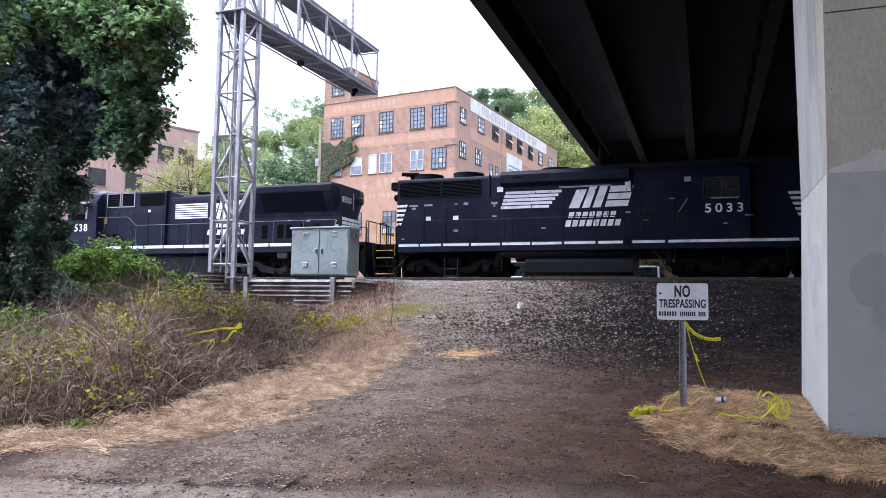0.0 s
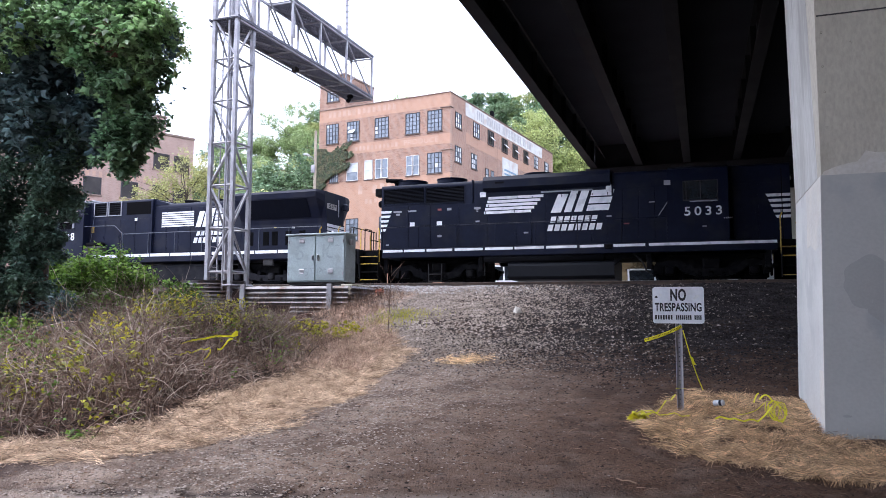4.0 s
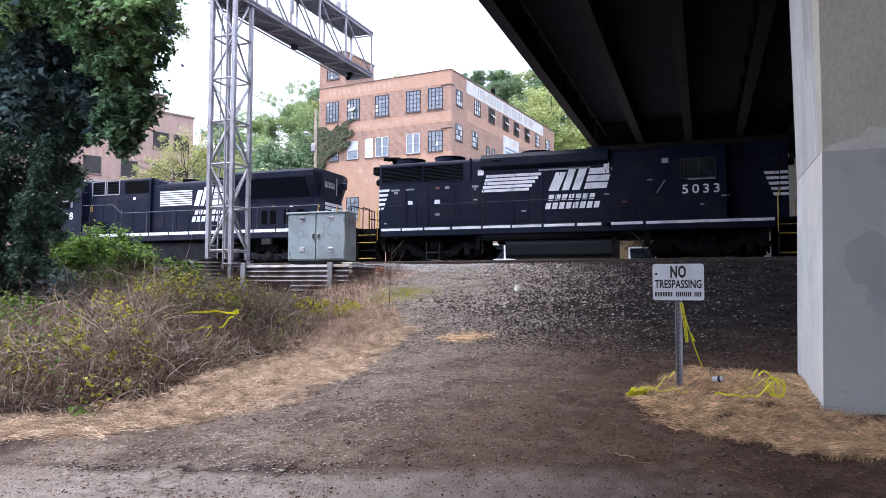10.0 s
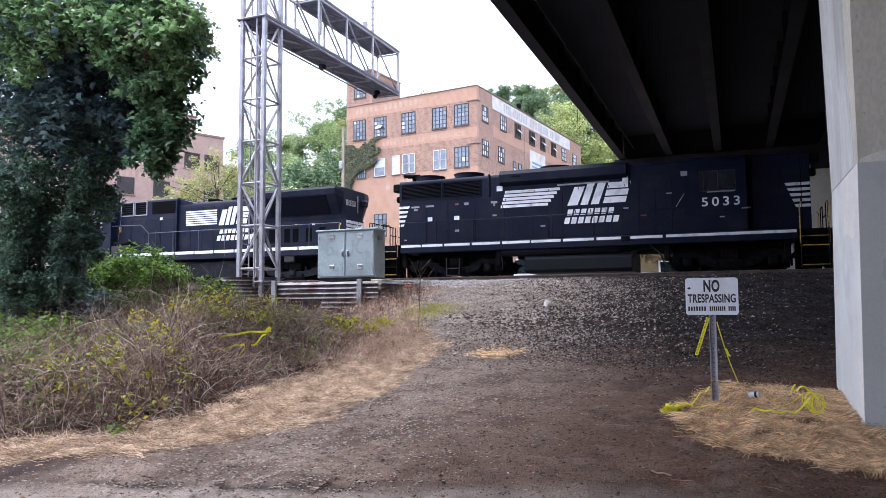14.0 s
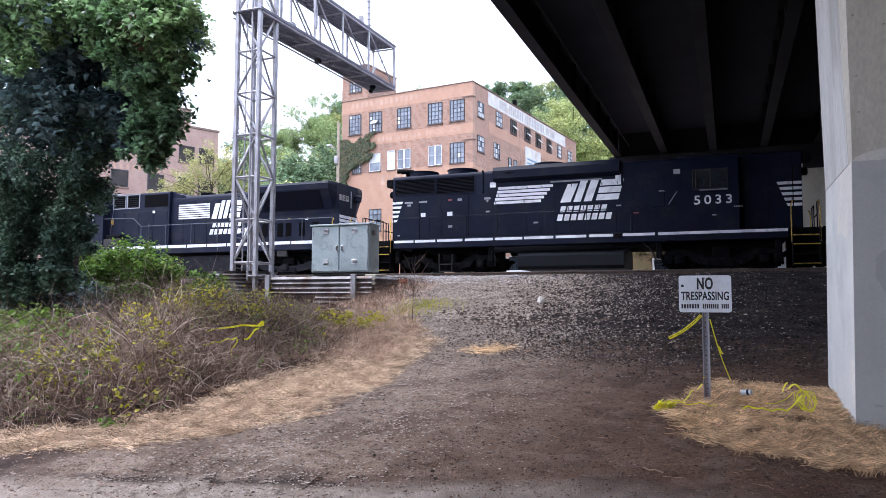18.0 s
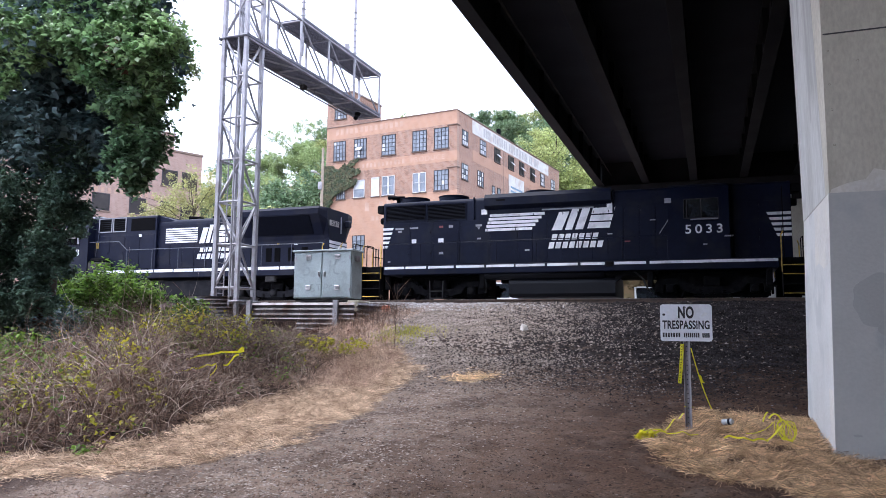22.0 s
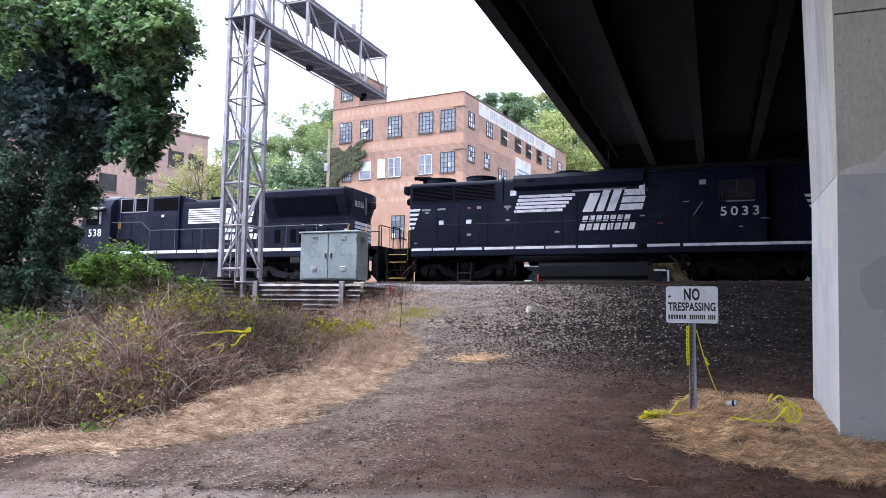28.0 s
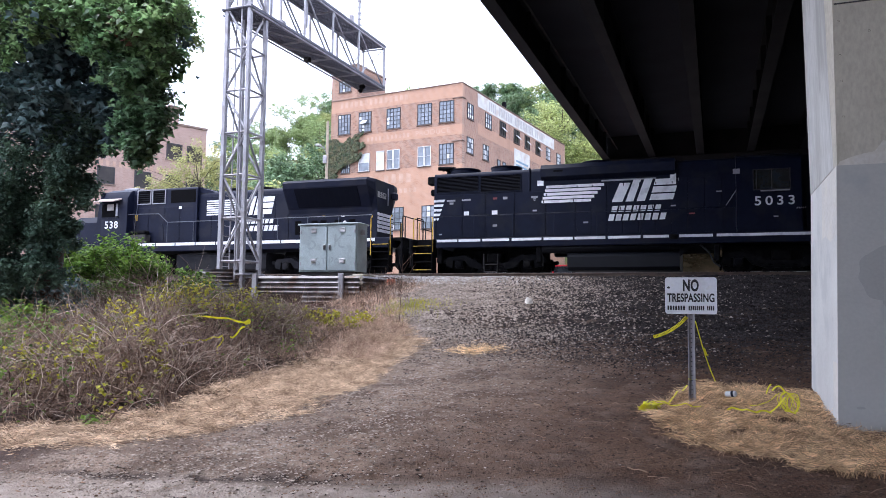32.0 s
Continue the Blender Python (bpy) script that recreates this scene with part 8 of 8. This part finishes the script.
def straw_right(r):
    x, y = r.uniform(-0.9, 2.6), r.uniform(6.0, 10.0)
    if x > 1.08 and y > 7.87:
        return x, y, 0
    d = in_patch(RIGHTSTRAW, x, y) + 0.16 * noise.noise((x * 2.1, y * 2.1, 7.0)) + 0.13 * noise.noise((x * 7.0, y * 7.0, 2.0))
    bare = smooth01(0.5, 0.2, math.hypot(x - 1.55, (y - 7.5) * 1.6)) + 0.8 * smooth01(0.35, 0.1, math.hypot(x - 0.62, (y - 7.75) * 1.3))
    return x, y, smooth01(-0.12, 0.22, d) * min(1.0, max(0.05, 0.62 + 1.35 * noise.noise((x * 2.6, y * 2.6, 4.0)))) * (1 - 0.8 * min(1, bare))


def tuft(x, y):
    """Uneven depth of the trodden straw."""
    return 0.012 + 0.12 * max(0.0, noise.noise((x * 2.6, y * 2.6, 12.0)) + 0.1)


def wall_weeds(r):
    return r.uniform(-10.6, -7.2), r.uniform(14.6, 17.0), 1 if r.random() < 0.6 else 0.4


stems("dead_brush", "dead brown stems standing on the slope", 3000, brush_at, (0.3, 0.75), 0.007, 0.75, TWIG, 51, 5, 0.8, lambda x, y: 0.6 * heap(x, y))
stems("dead_brush", "tangled dead brown vines on the slope", 15000, brush_at, (0.25, 0.75), 0.007, 0.65, TWIG, 50, 5, 1.5, heap, True)
stems("dead_brush", "bleached dry vines tangled in the brush", 6000, brush_at, (0.25, 0.7), 0.006, 0.75, TWIGPALE, 52, 5, 1.7, heap, True)
canes("dead_brush", "arching dead canes heaped over the slope", 3200, brush_at, (0.55, 1.35), (0.004, 0.008), TWIG, 101, 0.14, 0.5)
canes("dead_brush", "bleached arching canes on top of the brush", 1700, brush_at, (0.6, 1.35), (0.004, 0.0075), TWIGPALE, 102, 0.14, 0.6)
canes("dead_brush", "upright pale stalks standing out of the brush", 150, brush_at, (0.9, 1.6), (0.005, 0.009), TWIGPALE, 103, 0.03, 0.22)
stems("dead_brush", "thin bare stems before the corrugated wall", 150, wall_weeds, (0.3, 0.9), 0.007, 0.25, TWIG, 67, 5, 0.4)


def scattered_leaves(label, count, size, mt, seed, patch, reach=0.35):
    """Small single leaves held up here and there by the dead tangle, thicker in loose patches."""
    r = random.Random(seed)
    spots = []
    while len(spots) < 150:
        x, y, k = brush_at(r)
        if k > 0.3 and noise.noise((x * 0.55, y * 0.55, patch)) > r.uniform(-0.1, 0.3):
            z = lie(x, y) + heap(x, y) * r.uniform(0.45, 1.15)
            spots.append(((x, y, z), (reach * r.uniform(0.5, 1.2), reach * r.uniform(0.5, 1.2), r.uniform(0.1, 0.24)), r.uniform(0.3, 1.0)))
    tagged(raw("bramble_leaves", *leaf_cloud(spots, count, size, seed, 6, 0.3), mt), label, "bramble", kind="stuff")


scattered_leaves("dull olive leaves sprinkled through the dead brush", 3000, 0.05, LEAFOLIVE, 411, 3.0)
scattered_leaves("small green leaves sprinkled through the dead brush", 2600, 0.055, LEAFMID, 412, 9.0)
scattered_leaves("yellowed leaves sprinkled through the dead brush", 1500, 0.06, LEAFYELLOW, 413, 14.0)


def brush_foot(r):
    y = r.uniform(4.6, 13.5)
    x = table(BRUSHLINE, y) - 0.05 - abs(r.gauss(0, 0.6))
    return x, y, 1 if r.random() < 0.7 else 0.5


stems("leaf_litter", "dark fallen leaves along the foot of the brush", 5200, brush_foot, (0.03, 0.07), 0.034, 0.18, LITTER, 414, 2, 0.6, 0.03, True)
stems("ground_litter", "fallen twigs and leaf litter under the brush", 7000, brush_at, (0.15, 0.5), 0.010, 0.2, TWIG, 53, 2, 0.5, 0.06, True)
stems("dry_grass", "tan dry grass tufts on the bank", 9500, grass_at, (0.12, 0.34), 0.007, 0.4, STRAWPINK, 54, 4, 1.3, lambda x, y: 1.6 * tuft(x, y), True, 0.9)
stems("dry_grass", "standing tan grass stalks on the bank", 1500, grass_at, (0.15, 0.4), 0.006, 0.5, STRAWPINK, 59, 3, 0.6)
stems("dry_grass", "sparse tan grass beside the corrugated wall", 2000, bank_at, (0.08, 0.32), 0.006, 0.5, STRAWPINK, 76, 3, 0.8, 0.0, True)
stems("dry_grass", "withered brown stalks beside the corrugated wall", 500, bank_at, (0.2, 0.6), 0.007, 0.4, TWIG, 77, 4, 0.5)
stems("grass", "thin green grass on the gravel bank", 1500, lambda r: (r.gauss(-6.61, 0.4), r.gauss(15.2, 0.5), 1), (0.05, 0.14), 0.006, 0.5, LEAFYELLOW, 78, 2, 0.5)
stems("straw", "pale dry straw trodden along the path edge", 40000, straw_left, (0.08, 0.24), 0.0048, 0.16, STRAW, 55, 4, 1.3, tuft, True, 0.6, 0.35)
stems("straw", "loose dry straw tossed along the path edge", 24000, straw_left, (0.06, 0.18), 0.0045, 0.25, STRAW, 73, 3, 1.2, tuft, True, 1.0, 0.2)
stems("straw", "dull straw matted along the path edge", 8000, straw_left, (0.08, 0.3), 0.006, 0.22, STRAWDULL, 68, 3, 0.8, 0.04, True)
stems("straw", "golden dry straw round the sign post", 21000, straw_right, (0.08, 0.24), 0.005, 0.13, STRAWGOLD, 56, 4, 1.1, tuft, True, 0.45, -0.2)
stems("straw", "loose golden straw tossed round the sign post", 14000, straw_right, (0.06, 0.16), 0.005, 0.2, STRAWGOLD, 74, 3, 1.0, tuft, True, 0.9, 0.1)
stems("straw", "dull brown straw matted round the sign post", 6000, straw_right, (0.08, 0.28), 0.0055, 0.24, STRAWDULL, 69, 3, 0.8, 0.03, True, 0.7, -0.2)
stems("straw", "stray straws strewn round the sign post", 420, lambda r: (r.gauss(0.35, 0.75), r.gauss(7.4, 0.8), 1), (0.06, 0.2), 0.005, 0.1, STRAWDULL, 80, 3, 0.6, 0.0, True)
stems("straw", "small tuft of straw on the gravel", 420, lambda r: (r.gauss(-3.71, 0.22), r.gauss(11.54, 0.2), 1), (0.08, 0.24), 0.007, 0.2, STRAWGOLD, 57, 2, 0.6, 0.03, True)
stems("straw", "scattered straw wisps over the dirt", 500, lambda r: (r.uniform(-5, 3), r.uniform(3.6, 13), 1 if r.random() < 0.5 else 0.4), (0.04, 0.16), 0.004, 0.08, STRAWDULL, 58, 2, 0.4, 0.0, True)


# a bank of fallen leaves beyond the tracks, glimpsed under the locomotive
lb = thing("leaf_bank", (-2.0, 47.0, 2.2), "brown bank of fallen leaves beyond the tracks", "leaf bank")
raw("leaves", *leaf_cloud([((-6 + 2.2 * i, 47.0 + 0.3 * (i % 2), 3.6), (1.6, 0.9, 2.0 + 0.3 * (i % 3)), 1.0) for i in range(7)], 20000, 0.17, 91, 4, 0.3, origin=(-2.0, 47.0, 2.2)), DRYBANK, lb)
Mesh((-2.0, 47.0, 2.2)).prism([(45.6, 1.8), (46.3, 3.4), (47.2, 5.0), (48.6, 5.3), (50.5, 1.8)], "x", -8.5, 8.0).done("earth", DRYBANK, lb)


# ---- stones ----
def stones(name, label, count, where, size, mt, seed):
    r = random.Random(seed)
    vs, fs = [], []
    for _ in range(count):
        x, y = where(r)
        if size[1] > 0.03 and noise.noise((x * 0.45, y * 0.6, 4.0)) < -0.16 and r.random() < 0.55:
            continue
        s = r.uniform(*size) * lerp(0.5, 1.0, smooth01(10.5, 14.5, y) if size[1] > 0.03 else 1.0)
        a = r.uniform(0, 3.14)
        ca, sa = math.cos(a), math.sin(a)
        n = len(vs)
        big = size[1] > 0.03
        z = lie(x, y) - s * (0.1 if big else 0.05)
        flat = r.uniform(0.55, 1.0) if big else r.uniform(0.22, 0.5)
        lean = r.uniform(-0.35, 0.35)
        # a broken lump: four corners below and a skewed ridge of two above
        for dx, dy, dz in ((1, 0.7, 0), (-0.9, 0.8, 0), (-1, -0.7, 0), (0.9, -0.8, 0), (0.55, lean, 1), (-0.5, lean * 0.6, 0.85)):
            u, v, w = dx * s * r.uniform(0.65, 1.05), dy * s * r.uniform(0.55, 1.0), dz * s * flat * r.uniform(0.7, 1.1)
            vs.append((x + u * ca - v * sa, y + u * sa + v * ca, z + w + (r.uniform(-0.1, 0.2) * s if big else 0)))
        fs += [(n, n + 1, n + 5, n + 4), (n + 1, n + 2, n + 5), (n + 2, n + 3, n + 4, n + 5), (n + 3, n, n + 4)]
    return tagged(raw(name, vs, fs, mt), label, "gravel", kind="stuff")


# pale stones clear of the bridge, dark ones below: its shade as stone colour
stones("ballast", "pale grey crushed-stone ballast on the track bed", 24000, lambda r: (-16.5 + 10.6 * r.random() ** 0.85 + r.gauss(0, 1.1), r.choice((r.uniform(20.0, 22.8), r.uniform(19.2, 22.6), r.uniform(24.4, 27.0)))), (0.022, 0.05), PALEBALLAST, 61)
stones("ballast", "crushed-stone ballast toned dark for the bridge's shade", 12000, lambda r: (7 - 13.0 * r.random() ** 0.8, r.choice((r.uniform(19.5, 22.8), r.uniform(18.3, 22.6), r.uniform(24.4, 27.0)))), (0.02, 0.05), DARKSTONE, 75)
def slope_y(r):
    return 13.0 + 8.2 * r.random() ** 0.9 if r.random() < 0.72 else 13.2 - abs(r.gauss(0, 1.5))


stones("ballast", "pale brown crushed stone on the embankment slope", 62000, lambda r: (min(3.0, -8.2 + 5.4 * abs(r.gauss(0, 0.6))), slope_y(r)), (0.016, 0.042), WARMSTONE, 62)
stones("ballast", "crushed stone toned dark for the shade under the bridge", 72000, lambda r: (lerp(-5.5, 9, r.betavariate(2.0, 2.0)), slope_y(r)), (0.016, 0.044), DARKSTONE, 63)
stones("ballast", "scattered paler stones on the dark slope", 1800, lambda r: (r.gauss(-2.4, 2.2), slope_y(r)), (0.010, 0.026), STONE, 70)
stones("pebbles", "small pebbles and clods on the dirt path", 22000, lambda r: (r.uniform(-6, 3.2), 2.4 + 11 * r.random()), (0.005, 0.018), CLOD, 64)
stones("pebbles", "dark crumbs of earth on the path", 9000, lambda r: (r.uniform(-4.5, 3.2), 2.4 + 11 * r.random()), (0.004, 0.013), MUD, 71)
stones("pebbles", "grey pebbles along the straw edge", 30000, lambda r: (r.gauss(-3.9, 0.9), 4.0 + 9.4 * r.random()), (0.006, 0.019), WARMSTONE, 65)
stones("clods", "larger dark clods of earth on the path", 1000, lambda r: (r.uniform(-4.5, 3), 3.0 + 9.5 * r.random()), (0.009, 0.027), MUD, 66)


stones("clods", "flat trodden lumps of earth on the path", 700, lambda r: (r.uniform(-4, 3), 2.8 + 9.5 * r.random()), (0.008, 0.022), CLOD, 79)


def rut_at(r):
    x = -2.6 - 2.2 * r.random()
    while noise.noise((x * 1.9, 3.0, 0)) < r.uniform(-0.45, 0.25):
        x = -2.6 - 2.2 * r.random()
    return x, 5.62 + 0.25 * x + r.gauss(0, 0.055) + 0.08 * noise.noise((x * 2.0, 0, 0))


stones("clods", "dark muddy clods pressed out of a wheel rut", 550, rut_at, (0.005, 0.018), MUD, 72)
ws = thing("limestone_lump", (-3.88, 15.7, lie(-3.88, 15.7)), "single pale limestone lump on the gravel bank", "stone")
Mesh().add([(-0.10, 0, -0.02), (0.0, -0.08, 0.0), (0.11, 0.0, 0.02), (0.0, 0.09, 0.0), (-0.03, -0.02, 0.16), (0.07, -0.01, 0.12), (-0.08, 0.02, 0.10)], [(0, 1, 6), (1, 4, 6), (1, 5, 4), (1, 2, 5), (2, 3, 5), (3, 4, 5), (3, 6, 4), (3, 0, 6), (0, 3, 2, 1)]).done("lump", PALESTONE, ws)

# loose sticks on the path
for x, y, ln, a, pale_ in ((-1.83, 7.84, 0.12, 140, 1), (-0.57, 5.76, 0.16, 160, 1), (0.1, 5.96, 0.14, 40, 1), (-5.12, 5.2, 0.34, 10, 0), (-6.69, 9.16, 0.3, 15, 1)):
    sk = thing("stick", (x, y, lie(x, y)), "short dry stick lying on the ground", "stick")
    ca, sa = math.cos(radians(a)) * ln / 2, math.sin(radians(a)) * ln / 2
    Mesh().path([(-ca, -sa, 0.012), (-ca * 0.2, -sa * 0.2 + 0.015, 0.02), (ca * 0.4, sa * 0.4, 0.014), (ca, sa + 0.01, 0.024)], 0.006, 5).done("wood", STRAWDULL if pale_ else TWIG, sk)

# tape caught in the brush
tb = thing("caution_tape", (-7.2, 9.4, 1.1), "yellow caution tape caught in dead brush", "caution tape")
flutter = thing("tape_streamer", (-6.55, 9.15, 1.26), "loose strip of yellow caution tape fluttering from the brush", "caution tape")
ribbon([(lerp(-7.6, -6.55, i / 11), 9.15 + 0.03 * math.sin(i * 1.3), 1.345 + 0.012 * math.sin(i * 1.1) - 0.085 * max(0, i - 4) / 7) for i in range(12)], 0.029, "strip", flutter, (0, 1, 0.25))
for k in range(3):
    ribbon([(-6.56 + 0.05 * math.sin(i * 1.7 + k), 9.13 - 0.01 * k, 1.275 + 0.035 * math.cos(i * 1.3 + k)) for i in range(6)], 0.024, "knot", flutter, (0, 1, 0.2))
for k in range(9):
    Mesh((-6.55, 9.15, 1.26)).box(-7.56 + 0.034 * k, -7.545 + 0.034 * k, 9.105, 9.112, 1.335 + 0.003 * k, 1.358 + 0.003 * k).done("print_bar", BLACKINK, flutter)
ribbon([(-6.58 - 0.045 * i, 9.1, 1.20 - 0.028 * i + 0.03 * math.sin(i * 1.1)) for i in range(7)], 0.026, "loop", tb, (0, 1, 0.1))
ribbon([(lerp(-7.72, -6.98, i / 9), 9.1, 0.91 + 0.015 * math.sin(i * 2.1) + 0.15 * i / 9) for i in range(10)], 0.026, "strip", tb, (0, 1, 0.3))
ribbon([(-7.0 - 0.02 * i + 0.03 * math.sin(i * 1.4), 9.12, 1.04 - 0.05 * i) for i in range(6)], 0.022, "strip", tb, (0, 1, 0))
ribbon([(-7.3 - 0.10 * math.sin(i * 0.7), 6.9, 0.95 - 0.065 * i) for i in range(6)], 0.012, "strip", tb, (0, 1, 0))

# bare sapling and an orange marker beside the track
sap = thing("bare_sapling", (-6.22, 13.92, lie(-6.22, 13.92)), "thin leafless sapling beside the track", "sapling")
m = Mesh((-6.22, 13.92, lie(-6.22, 13.92)))
b0 = Vector((-6.22, 13.92, lie(-6.22, 13.92) - 0.05))
for i in range(9):
    a, h = rnd.uniform(0, 6.28), rnd.uniform(0.35, 0.85)
    p = b0.lerp(Vector((-6.15, 13.92, 2.6)), h)
    q = p + Vector((math.cos(a) * 0.22, math.sin(a) * 0.2, rnd.uniform(0.2, 0.42)))
    m.tube(p, q, 0.005, 4, 0.002)
    m.tube(q, q + Vector((math.cos(a) * 0.12, 0, rnd.uniform(0.1, 0.2))), 0.003, 4, 0.0015)
m.tube(b0, (-6.15, 13.92, 2.6), 0.008, 5, 0.003).done("stem", TWIG, sap)
mk = thing("orange_marker", (-8.72, 18.9, lie(-8.72, 18.9)), "crumpled orange plastic marker among weeds", "marker")
Mesh().lathe((0, 0, 0), [(0.17, 0), (0.16, 0.03), (0.10, 0.05), (0.15, 0.09), (0.12, 0.14), (0.13, 0.17), (0.05, 0.19), (0.0, 0.17)], 7).done("cone", ORANGE, mk)


FLUTTER = [(0, -14), (1.5, -12), (3, -14), (6, -9), (8, -6), (9, -5), (11, -9), (13, -14), (15, -10), (17, -13), (19, -9), (21, -15), (23, -11), (25, -12), (27, -9), (28.5, -10), (30, -10), (31, -5), (32, 0)]


def motions():
    walk(flutter, [(t, pose(-6.55, 9.15, 1.26, 0, a, 0)) for t, a in FLUTTER])
    for ob, x in ((loco_a, -4.25), (loco_b, -21.5)):
        walk(ob, [(t, pose(x + d, TRACK, RAIL)) for t, d in ROLL])
    for ob, x, r in WHEELS:
        walk(ob, [(t, pose(x, 0, r, 0, math.degrees(d / r), 0)) for t, d in ROLL])
    rows = [[] for _ in SEG]
    for t, root, tip in SWING:
        x = z = 0.0
        for i in range(len(SEG)):
            a = lerp(root, tip, i / (len(SEG) - 1))
            rows[i].append((t, pose(x, 0, z, 0, -a, 0)))
            x, z = x + SEGL * math.sin(radians(a)), z - SEGL * math.cos(radians(a))
    side = [(0, 0.03), (11.3, 0.03), (12.0, -0.045), (32, -0.045)]
    walk(streamer, [(t, pose(SX + x, SY - 0.035, 1.465)) for t, x in side])
    for ob, r in zip(SEG, rows):
        walk(ob, r)


motions()
